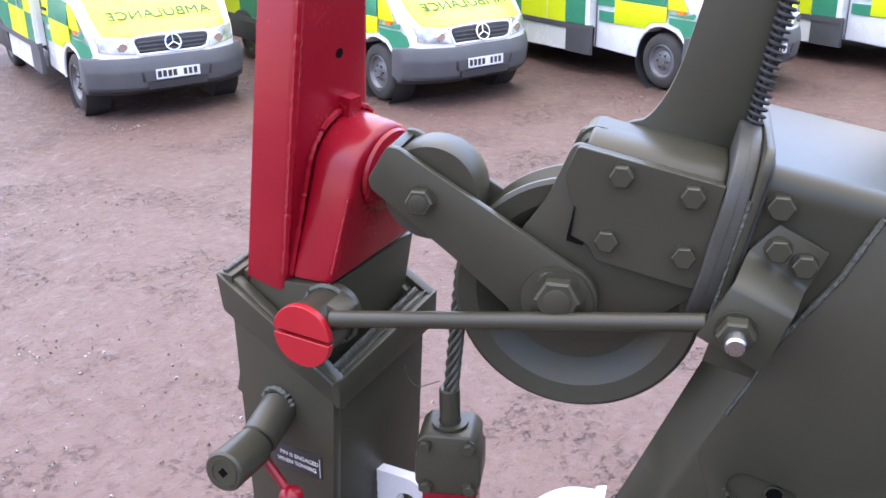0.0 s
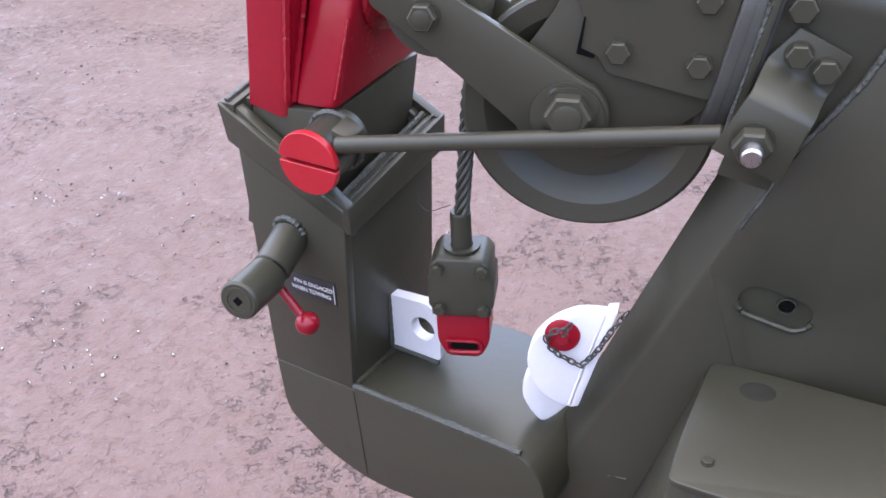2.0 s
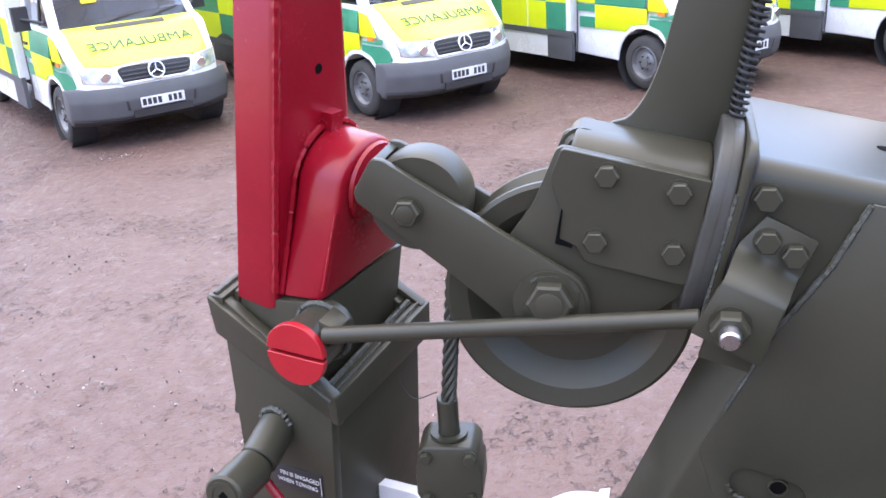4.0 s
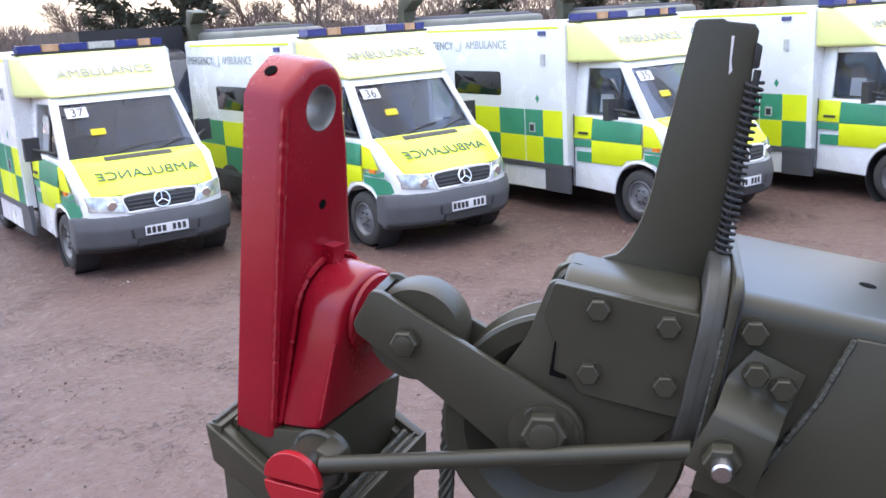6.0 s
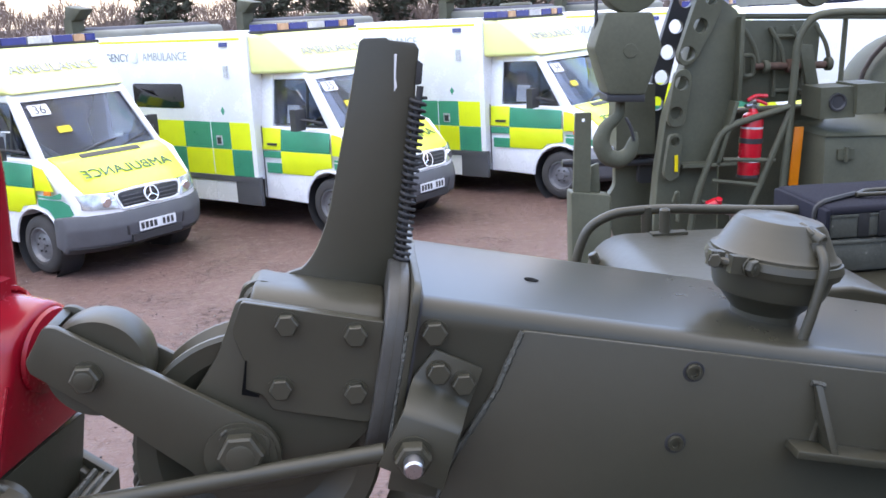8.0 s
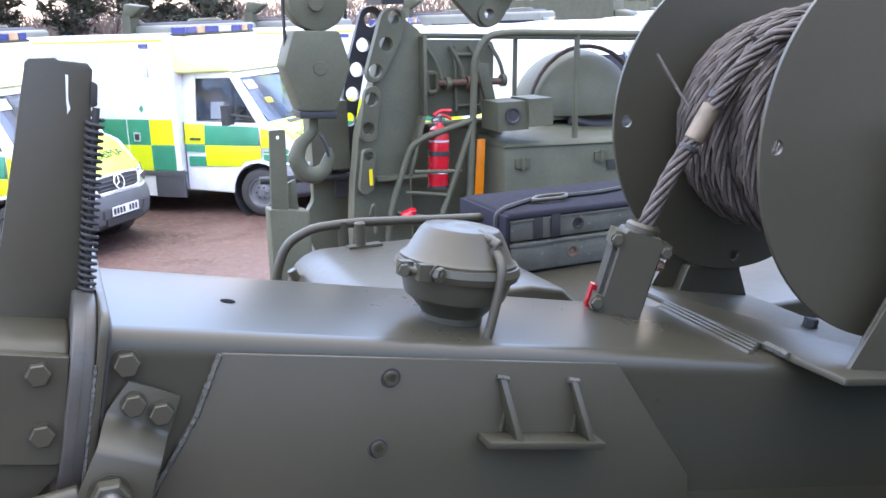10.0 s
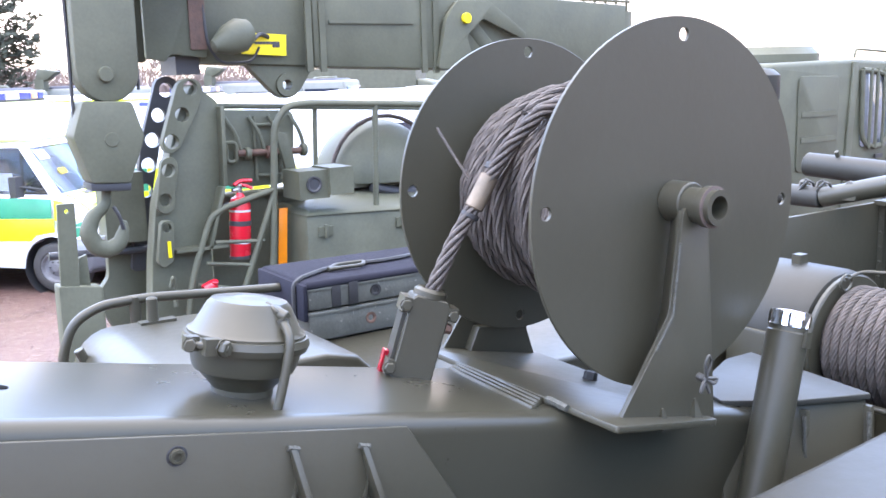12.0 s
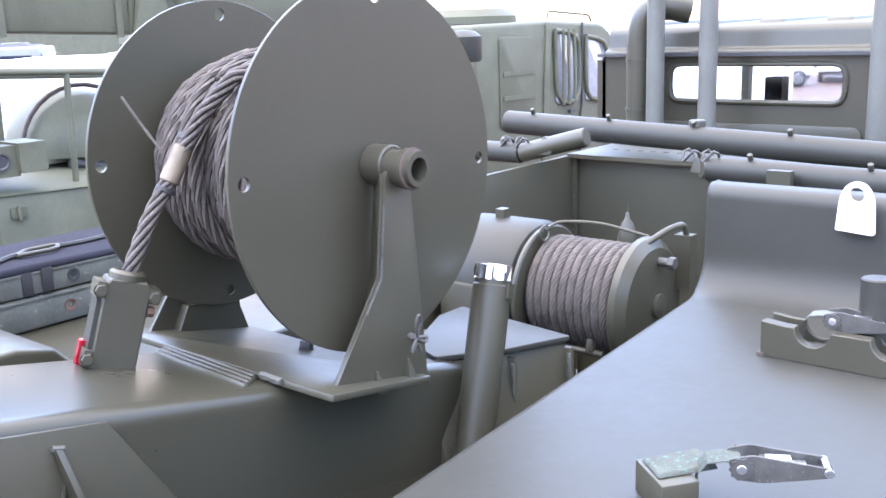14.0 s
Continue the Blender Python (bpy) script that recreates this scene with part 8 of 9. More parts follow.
    part("sheave_housing", prism([(1.075, 0.60)] + [(1.205 - 0.135 * math.cos(math.radians(a)), 0.035 - 0.135 * math.sin(math.radians(a))) for a in range(0, 181, 15)] + [(1.345, 0.60)], 4.24, 4.36, "y", bev=0.012), O, k)
    part("cheek", prism(rounded([(1.08, -0.09), (1.29, -0.10), (1.335, -0.255), (1.255, -0.455), (1.09, -0.445), (1.028, -0.24)], 0.015), 4.22, 4.38, "y", bev=0.008), O, k)
    part("foot", prism([(1.085, -0.445), (1.26, -0.455), (1.258, -0.49), (1.087, -0.478)], 4.23, 4.37, "y", bev=0.004), DARK, k)
    for z in (0.02, -0.26):
        part("axle_cap", lathe([(0, 0), (0.035, 0), (0.03, 0.015), (0, 0.016)], Matrix.Translation((1.19, 4.23, z)) @ pose(0, 0, 0, 90, 0, 0), 20), O, k)
    hookp = [(1.165, -0.48), (1.160, -0.55), (1.095, -0.60), (1.070, -0.67), (1.10, -0.735), (1.155, -0.755), (1.205, -0.73), (1.228, -0.67), (1.235, -0.63)]
    bm = bmesh.new()
    P = [Vector((x, 4.3, z)) for x, z in hookp]
    rad = [0.022, 0.024, 0.034, 0.040, 0.040, 0.040, 0.036, 0.026, 0.010]
    path, rr = [], []
    for i in range(len(P) - 1):
        for j in range(4):
            path.append(P[i].lerp(P[i + 1], j / 4))
            rr.append(rad[i] + (rad[i + 1] - rad[i]) * j / 4)
    path.append(P[-1])
    rr.append(rad[-1])
    sm = [path[0]] + [(path[i - 1] + path[i] * 2 + path[i + 1]) / 4 for i in range(1, len(path) - 1)] + [path[-1]]
    rings = []
    for i, p in enumerate(sm):
        d = (sm[min(i + 1, len(sm) - 1)] - sm[max(i - 1, 0)]).normalized()
        s = d.cross(Vector((0, 1, 0))).normalized()
        rings.append([bm.verts.new(p + (s * math.cos(math.tau * q / 12) + Vector((0, 1, 0)) * math.sin(math.tau * q / 12) * 0.75) * rr[i]) for q in range(12)])
    for a, c in zip(rings, rings[1:]):
        for q in range(12):
            bm.faces.new((a[q], a[(q + 1) % 12], c[(q + 1) % 12], c[q]))
    bm.faces.new(rings[0][::-1])
    bm.faces.new(rings[-1])
    part("hook", bm, O, k, angle=60)
    part("safety_catch", pipe([(1.185, 4.28, -0.56), (1.205, 4.27, -0.60), (1.222, 4.28, -0.665)], 0.008, 8, 3), DARK, k)
    for x in (1.062, 1.352):
        part("hoist_rope", rod((x, 4.32, -0.16 if x < 1.2 else -0.05), (x + 0.006, 4.32, 0.60), 0.008, 8), DARK, k)
    # spade legs with their rows of holes
    s = thing("spade_leg", (1.5, 4.6, -1.4), "olive drilled stabiliser leg of the recovery truck", "stabiliser leg", LEVEL @ Matrix.Translation((-0.036, 0, 0.032)))
    part("upper_plate", ringplate([(1.575, -0.045), (1.64, -0.022), (1.70, -0.06), (1.67, -0.17), (1.56, -0.365), (1.50, -0.385), (1.475, -0.34)], [(1.635, -0.075, 0.034), (1.585, -0.20, 0.034), (1.525, -0.325, 0.034)], 4.47, 4.52, 0.04), O, s)
    part("middle_plate", ringplate([(1.465, -0.405), (1.52, -0.392), (1.545, -0.43), (1.51, -0.66), (1.45, -0.67), (1.425, -0.63)], [(1.495, -0.46, 0.032), (1.47, -0.60, 0.030)], 4.46, 4.50, 0.03), O, s)
    part("lower_plate", ringplate([(1.44, -0.70), (1.50, -0.70), (1.49, -0.90), (1.44, -0.93), (1.41, -0.90)], [(1.465, -0.735, 0.022)], 4.46, 4.50, 0.025), O, s)
    part("body", prism(rounded([(1.66, -0.05), (1.79, -0.15), (1.78, -0.55), (1.70, -0.86), (1.70, -1.6), (1.34, -1.6), (1.40, -0.90), (1.44, -0.62), (1.52, -0.40), (1.58, -0.20)], 0.03), 4.52, 4.62, "y", bev=0.006), O, s)
    part("ledge", box(1.50, 1.76, 4.44, 4.54, -0.862, -0.845, 0.003), O, s)
    part("edge_flange", hexa([(1.765, 4.46, -0.56), (1.785, 4.46, -0.56), (1.785, 4.56, -0.56), (1.765, 4.56, -0.56), (1.775, 4.46, -0.17), (1.795, 4.46, -0.17), (1.795, 4.56, -0.17), (1.775, 4.56, -0.17)], 0.003), O, s)
    part("slant_flange", hexa([(1.66, 4.44, -0.86), (1.68, 4.44, -0.86), (1.68, 4.54, -0.86), (1.66, 4.54, -0.86), (1.75, 4.44, -0.56), (1.77, 4.44, -0.56), (1.77, 4.54, -0.56), (1.75, 4.54, -0.56)], 0.003), O, s)
    part("locking_pin", pipe([(1.455, 4.44, -1.02), (1.465, 4.42, -0.96), (1.475, 4.44, -1.02), (1.475, 4.44, -1.12)], 0.011, 8, 4), O, s)
    part("reflector_tab", box(1.462, 1.478, 4.455, 4.462, -0.88, -0.80, 0.001), SIGN_YELLOW, s)
    s2 = thing("spade_leg", (1.5, 4.9, -1.4), "dark drilled inner stabiliser plate, light showing through its holes", "stabiliser leg", LEVEL @ Matrix.Translation((-0.048, 0, 0.032)))
    part("plate", ringplate([(1.60, -0.03), (1.66, -0.01), (1.72, -0.05), (1.70, -0.10), (1.60, -0.34), (1.53, -0.62), (1.50, -1.0), (1.40, -1.0), (1.45, -0.62), (1.50, -0.34)], [(1.648, -0.085, 0.036), (1.600, -0.21, 0.036), (1.560, -0.335, 0.038), (1.530, -0.46, 0.038), (1.505, -0.59, 0.036)], 4.84, 4.88, 0.03), DARK, s2)
    part("foot", prism(rounded([(1.30, -0.62), (1.50, -0.60), (1.50, -1.6), (1.34, -1.6), (1.30, -1.30), (1.22, -1.12), (1.30, -1.02)], 0.03), 4.90, 4.96, "y", bev=0.004), O, s2)
    # equipment panel with chain tackle
    p = thing("equipment_panel", (1.98, 4.75, -1.3), "olive rear panel with chain hooks and bars", "panel", LEVEL)
    part("panel", prism(rounded([(1.80, -0.16), (2.24, -0.18), (2.22, -0.52), (2.16, -0.57), (1.86, -0.57), (1.80, -0.50)], 0.05), 4.70, 4.74, "y", bev=0.004), O, p)
    part("lower_panel", box(1.72, 2.26, 4.66, 4.70, -1.6, -0.60, 0.006), O, p)
    part("shelf", box(1.78, 2.24, 4.60, 4.70, -0.60, -0.585, 0.003), O, p)
    part("top_rail", rod((1.70, 4.72, -0.135), (3.2, 4.72, -0.21), 0.014, 10), O, p)
    part("link_plate", pipe([(1.83, 4.66, -0.33), (1.83, 4.66, -0.43), (1.885, 4.66, -0.43), (1.885, 4.66, -0.33), (1.83, 4.66, -0.33)], 0.012, 8, 4), O, p)
    part("chain_bar", rod((1.89, 4.66, -0.385), (2.26, 4.66, -0.395), 0.018, 12), RUST, p)
    for x in (1.93, 2.05, 2.13, 2.25):
        part("bar_collar", rod((x, 4.66, -0.39), (x + 0.03, 4.66, -0.392), 0.034, 14, 0.004), RUST if x == 2.05 else O, p)
    for x in (1.90, 2.03, 2.14, 2.26):
        part("hook_strap", pipe([(x - 0.06, 4.68, -0.20), (x - 0.01, 4.66, -0.29), (x + 0.01, 4.66, -0.38)], 0.011, 8, 4), O, p)
    for z in (-0.245, -0.51):
        part("rung", rod((2.00, 4.68, z), (2.14, 4.68, z - 0.004), 0.010, 8), O, p)
    for x in (2.00, 2.14):
        part("rung_post", rod((x, 4.68, -0.20), (x, 4.68, -0.54), 0.010, 8), O, p)
    part("reflector_tab", box(2.19, 2.21, 4.68, 4.69, -0.50, -0.44, 0.001), SIGN_YELLOW, p)
    # extinguisher
    e = thing("fire_extinguisher", (1.815, 4.5, -0.96), "small red fire extinguisher strapped upright to the truck", "fire extinguisher", LEVEL @ Matrix.Translation((-0.008, 0, 0.045)))
    part("bottle", lathe([(0, 0), (0.050, 0), (0.054, 0.006), (0.054, 0.27), (0.045, 0.30), (0.022, 0.315), (0.018, 0.33), (0, 0.33)], Matrix.Translation((1.815, 4.5, -0.945)) @ pose(0, 0, 0, 0, 3, 0), 32), RED_EXT, e)
    part("base_ring", lathe([(0.055, 0.0), (0.056, 0.0), (0.056, 0.014), (0.055, 0.014)], Matrix.Translation((1.815, 4.5, -0.946)), 32), DARK, e)
    part("label", lathe([(0.0546, 0.075), (0.0549, 0.075), (0.0549, 0.095), (0.0546, 0.095)], Matrix.Translation((1.815, 4.5, -0.945)) @ pose(0, 0, 0, 0, 3, 0), 32), PAPER, e)
    part("label", lathe([(0.0546, 0.235), (0.0549, 0.235), (0.0549, 0.245), (0.0546, 0.245)], Matrix.Translation((1.815, 4.5, -0.945)) @ pose(0, 0, 0, 0, 3, 0), 32), CLEAR_LENS, e)
    part("strap", lathe([(0.0547, 0.165), (0.0565, 0.165), (0.0565, 0.19), (0.0547, 0.19)], Matrix.Translation((1.815, 4.5, -0.945)) @ pose(0, 0, 0, 0, 3, 0), 32), DARK, e)
    part("valve", join(rod((1.832, 4.5, -0.62), (1.832, 4.5, -0.575), 0.016, 12, 0.002), rod((1.79, 4.49, -0.60), (1.832, 4.5, -0.598), 0.010, 10)), STEEL, e)
    part("handle", pipe([(1.80, 4.49, -0.575), (1.84, 4.5, -0.555), (1.90, 4.5, -0.56)], 0.010, 8, 4), RED_EXT, e)
    part("lever", pipe([(1.84, 4.5, -0.575), (1.87, 4.5, -0.585), (1.90, 4.5, -0.60)], 0.008, 8, 4), RED_EXT, e)
    # rails, ladder
    r = thing("ladder_rail", (1.7, 4.45, -1.2), "bent olive tube ladder rail", "rail", LEVEL)
    part("lower_tube", pipe([(1.49, 4.45, -1.25), (1.525, 4.45, -0.98), (1.645, 4.45, -0.675), (1.71, 4.45, -0.635), (2.00, 4.45, -0.56)], 0.016, 12, 6), O, r)
    part("stay", rod((1.78, 4.45, -1.10), (1.99, 4.45, -0.58), 0.015, 12), O, r)
    part("tall_tube", pipe([(1.95, 4.45, -1.1), (1.99, 4.45, -0.58), (2.008, 4.45, -0.25), (2.075, 4.45, -0.150), (2.20, 4.45, -0.138), (3.3, 4.45, -0.19)], 0.018, 12, 6), O, r)
    part("post", rod((2.37, 4.75, -0.7), (2.39, 4.75, -0.17), 0.013, 10), O, r)
    part("post", rod((2.582, 4.45, -0.75), (2.60, 4.45, -0.155), 0.016, 10), O, r)
    for q in range(3):
        part("rung", rod((1.56 + 0.05 * q, 4.45, -1.0 + 0.10 * q), (1.80 + 0.06 * q, 4.45, -1.06 + 0.12 * q), 0.010, 8), O, r)
    tackle = thing("red_coupling", (1.60, 4.4, -1.05), "red air coupling with steel fittings", "coupling", LEVEL)
    part("coupling", join(rod((1.57, 4.4, -1.02), (1.62, 4.4, -1.00), 0.03, 14, 0.004), rod((1.62, 4.4, -1.02), (1.62, 4.38, -0.975), 0.018, 12, 0.003)), RED_EXT, tackle)
    part("fitting", join(rod((1.64, 4.4, -1.03), (1.74, 4.4, -1.07), 0.020, 12, 0.003), rod((1.70, 4.38, -1.03), (1.70, 4.42, -1.09), 0.014, 10, 0.002)), STEEL, tackle)
    # locker with lamp unit and reflector
    l = thing("truck_locker", (2.7, 4.8, -1.4), "olive steel locker with a hinged lid on the truck bed", "locker", LEVEL @ Matrix.Translation((0, 0, 0.027)))
    part("body", hexa([(2.13, 4.38, -1.7), (3.9, 4.38, -1.7), (3.9, 5.2, -1.7), (2.05, 5.0, -1.7), (2.13, 4.38, -0.735), (3.9, 4.38, -0.80), (3.9, 5.2, -0.80), (2.05, 5.0, -0.71)], 0.01), O, l)
    part("lid", hexa([(2.12, 4.365, -0.735), (3.9, 4.365, -0.80), (3.9, 5.2, -0.80), (2.03, 5.0, -0.71), (2.16, 4.40, -0.715), (3.9, 4.40, -0.78), (3.9, 5.2, -0.74), (2.06, 5.0, -0.655)], 0.006), O, l)
    for x in (2.19, 2.66):
        part("hinge", box(x, x + 0.08, 4.366, 4.378, -0.85, -0.80, 0.003), O, l)
        part("hinge_pin", rod((x + 0.04, 4.362, -0.86), (x + 0.04, 4.362, -0.79), 0.010, 8), O, l)
    part("handle_recess", box(2.74, 2.80, 4.37, 4.382, -0.90, -0.85, 0.003), DARK, l)
    part("orange_reflector", hexa([(2.005, 4.50, -1.10), (2.055, 4.50, -1.10), (2.055, 4.51, -1.10), (2.005, 4.51, -1.10), (2.035, 4.50, -0.70), (2.082, 4.50, -0.70), (2.082, 4.51, -0.70), (2.035, 4.51, -0.70)], 0.002), ORANGE, l, "orange reflective strip")
    a = thing("lamp_unit", (2.25, 4.4, -0.66), "olive box lamp unit on the locker", "lamp", LEVEL @ Matrix.Translation((-0.03, 0, 0.04)))
    part("case", box(2.11, 2.28, 4.34, 4.54, -0.66, -0.515, 0.012), O, a)
    part("hood", box(2.27, 2.405, 4.31, 4.52, -0.645, -0.505, 0.025, 3), O, a)
    part("lens", lathe([(0, 0.006), (0.028, 0.006), (0.034, 0.012), (0.042, 0.012), (0.042, 0)], Matrix.Translation((2.19, 4.34, -0.585)) @ pose(0, 0, 0, 90, 0, 0), 24), DARK, a)
    part("lever", hexa([(2.14, 4.55, -0.52), (2.20, 4.55, -0.52), (2.20, 4.58, -0.52), (2.14, 4.58, -0.52), (2.09, 4.55, -0.32), (2.16, 4.55, -0.33), (2.16, 4.58, -0.33), (2.09, 4.58, -0.32)], 0.005), O, a)
    d = thing("winch_cover", (3.0, 5.2, -0.7), "olive domed winch cover with a rusty rim", "cover", LEVEL @ Matrix.Translation((-0.1, 0, 0.012)))
    part("dome", lathe([(0.36, -0.02)] + [(0.36 * math.cos(math.radians(q)), 0.34 * math.sin(math.radians(q))) for q in range(0, 90, 10)] + [(0, 0.34)], Matrix.Translation((3.05, 5.10, -0.62)), 36), O, d)
    part("rim", pipe([(3.05 - 0.37 * math.cos(math.radians(q)), 4.96, -0.62 + 0.36 * math.sin(math.radians(q))) for q in range(0, 181, 12)], 0.013, 10, 0), RUST_DIM, d)
    part("plate", box(2.62, 3.5, 4.86, 5.3, -0.665, -0.63, 0.006), O, d)
    part("arm", pipe([(2.86, 4.80, -0.66), (3.0, 4.80, -0.70), (3.4, 4.80, -0.72)], 0.03, 10, 4), DARK, d)
    # low post by the hook
    q = thing("bumper_post", (0.86, 3.8, -1.3), "olive flat-iron post with a rounded cap plate", "post", LEVEL)
    part("post", prism(rounded([(0.80, -0.46), (0.865, -0.46), (0.855, -0.80), (0.785, -0.80)], 0.006), 3.78, 3.80, "y", bev=0.003, seg=1, holes=[(0.833, -0.49, 0.008)]), O, q)
    part("second_post", prism(rounded([(0.868, -0.68), (0.90, -0.67), (0.905, -0.82), (0.86, -0.82)], 0.006), 3.81, 3.83, "y", bev=0.003), O, q)
    part("shoe", prism(rounded([(0.775, -0.775), (0.94, -0.80), (0.945, -2.84), (0.76, -2.84)], 0.01), 3.77, 3.86, "y", bev=0.006), O, q)
    # tail lights etc. low between
    z = thing("tail_frame", (1.2, 4.7, -1.2), "dark frame ends and tail lamps behind the hook", "frame", LEVEL)
    part("cross_bar", rod((0.95, 4.8, -0.83), (1.45, 4.8, -0.85), 0.02, 10), DARK, z)
    part("box_end", box(1.22, 1.42, 4.75, 4.9, -0.80, -0.45, 0.01), O, z)
    part("tail_lamp", box(1.05, 1.22, 4.8, 4.86, -0.82, -0.76, 0.006), CLEAR_LENS, z)
    # bed below
    u2 = thing("truck_bed", (3.0, 5.3, -2.3), "olive bed and wheels of the crane truck", "truck bed", LEVEL)
    part("bed", box(1.9, 9.4, 4.72, 6.6, -1.75, -1.05, 0.02), O, u2)
    for x in (2.6, 4.1, 8.0):
        wheel_parts_big(u2, x, 4.75)
    # its cab
    c = thing("crane_truck_cab", (7.2, 5.4, -2.0), "olive truck cab with barred side windows and a hatch", "cab", LEVEL)
    cx = [(6.14, 0.0), (7.22, 0.02), (8.15, -0.02), (8.42, -0.20), (8.48, -0.9), (8.45, -1.6), (6.14, -1.6)]
    bm = prism(rounded(cx, [0.05, 0.02, 0.12, 0.05, 0.05, 0, 0]), 4.62, 6.7, "y", bev=0.05, seg=3)
    part("shell", bm, O, c, angle=45)
    part("rear_panel", prism(rounded([(6.46, -0.85), (6.98, -0.86), (6.98, -0.11), (6.46, -0.10)], 0.05), 4.605, 4.62, "y", bev=0.008), O, c)
    for z0, z1 in ((-0.42, -0.38), (-0.62, -0.58)):
        part("panel_swage", box(6.50, 6.94, 4.597, 4.606, z0, z1, 0.004), O, c)
    part("post_strip", hexa([(7.06, 4.60, -1.2), (7.14, 4.60, -1.2), (7.14, 4.62, -1.2), (7.06, 4.62, -1.2), (7.15, 4.60, 0.0), (7.23, 4.60, 0.0), (7.23, 4.62, 0.0), (7.15, 4.62, 0.0)], 0.006), O, c)
    w1 = part("rear_window", prism(rounded([(7.30, -0.70), (7.68, -0.71), (7.67, -0.10), (7.28, -0.07)], 0.04), 4.606, 4.622, "y", bev=0.004), PALE_GLASS, c)
    for x in (7.38, 7.47, 7.57):
        part("window_bar", pipe([(x, 4.585, -0.06), (x, 4.58, -0.40), (x + 0.005, 4.585, -0.72)], 0.014, 8, 3), O, w1)
    part("window_frame", pipe([(7.28, 4.60, -0.07), (7.67, 4.60, -0.10), (7.68, 4.60, -0.71), (7.30, 4.60, -0.70), (7.28, 4.60, -0.07)], 0.022, 8, 3), O, c)
    part("front_window", prism(rounded([(7.80, -0.71), (8.19, -0.72), (8.18, -0.18), (7.80, -0.13)], 0.04), 4.606, 4.622, "y", bev=0.004), PALE_GLASS, c)
    part("window_frame", pipe([(7.79, 4.60, -0.13), (8.18, 4.60, -0.18), (8.19, 4.60, -0.72), (7.80, 4.60, -0.71), (7.79, 4.60, -0.13)], 0.022, 8, 3), O, c)
    part("door_seam", pipe([(7.74, 4.608, 0.0), (7.735, 4.608, -0.75), (7.70, 4.608, -0.85), (7.70, 4.608, -1.3)], 0.010, 6, 3), DARK, c)
    part("handle", box(7.50, 7.60, 4.585, 4.605, -0.80, -0.77, 0.004), DARK, c)
    part("roof_hatch", lathe([(0, 0), (0.46, 0), (0.46, 0.06), (0.40, 0.12), (0, 0.13)], Matrix.Translation((6.75, 5.2, 0.01)) , 32), O, c)
    part("roof_rail", pipe([(7.3, 4.7, 0.03), (7.32, 4.7, 0.10), (8.0, 4.7, 0.06), (8.05, 4.7, 0.0)], 0.010, 8, 4), O, c)
    part("turret", lathe([(0, 0), (0.28, 0), (0.28, 0.36), (0, 0.37)], Matrix.Translation((4.76, 5.1, 0.02)), 36), O, c)
    tl = [(4.55 + 0.12 * i, 4.95 + 0.02 * i) for i in range(5)]
    for x, y in tl:
        part("turret_bar", rod((x, y, 0.37), (x, y, 0.62), 0.010, 8), O, c)
    part("turret_rail", pipe([(4.5, 4.94, 0.46), (5.06, 5.03, 0.46)], 0.010, 8, 0), O, c)
    ch = thing("air_cleaner", (5.9, 4.6, -0.6), "pale olive air cleaner canister beside the cab", "canister", LEVEL)
    part("canister", lathe([(0, 0), (0.13, 0), (0.14, 0.02), (0.14, 0.18), (0.09, 0.22), (0, 0.23)], Matrix.Translation((5.72, 4.4, -0.26)), 28), OLIVE_DECK, ch)
    part("elbow", pipe([(5.70, 4.42, -0.25), (5.72, 4.42, -0.45), (5.78, 4.42, -0.6), (5.76, 4.50, -0.85), (5.74, 4.80, -1.06)], 0.09, 16, 5), O, ch)


PALE_GLASS = material("sky_reflecting_glass", (0.35, 0.40, 0.44), 0.06, metal=0.6, vary=0.4, scale=2.0, rvary=0.03)


def wheel_parts_big(parent, x, y):
    m = Matrix.Translation((x, y, -2.28)) @ pose(0, 0, 0, 90, 0, 0)
    part("tyre", lathe([(0.28, -0.17), (0.48, -0.17), (0.55, -0.12), (0.56, 0.0), (0.55, 0.12), (0.48, 0.17), (0.28, 0.17)], m, 36), TYRE, parent)
    part("rim", lathe([(0.29, 0.15), (0.26, 0.08), (0.12, 0.06), (0.10, 0.12), (0, 0.12)], m, 28), OLIVE_OLD, parent)


build_crane()


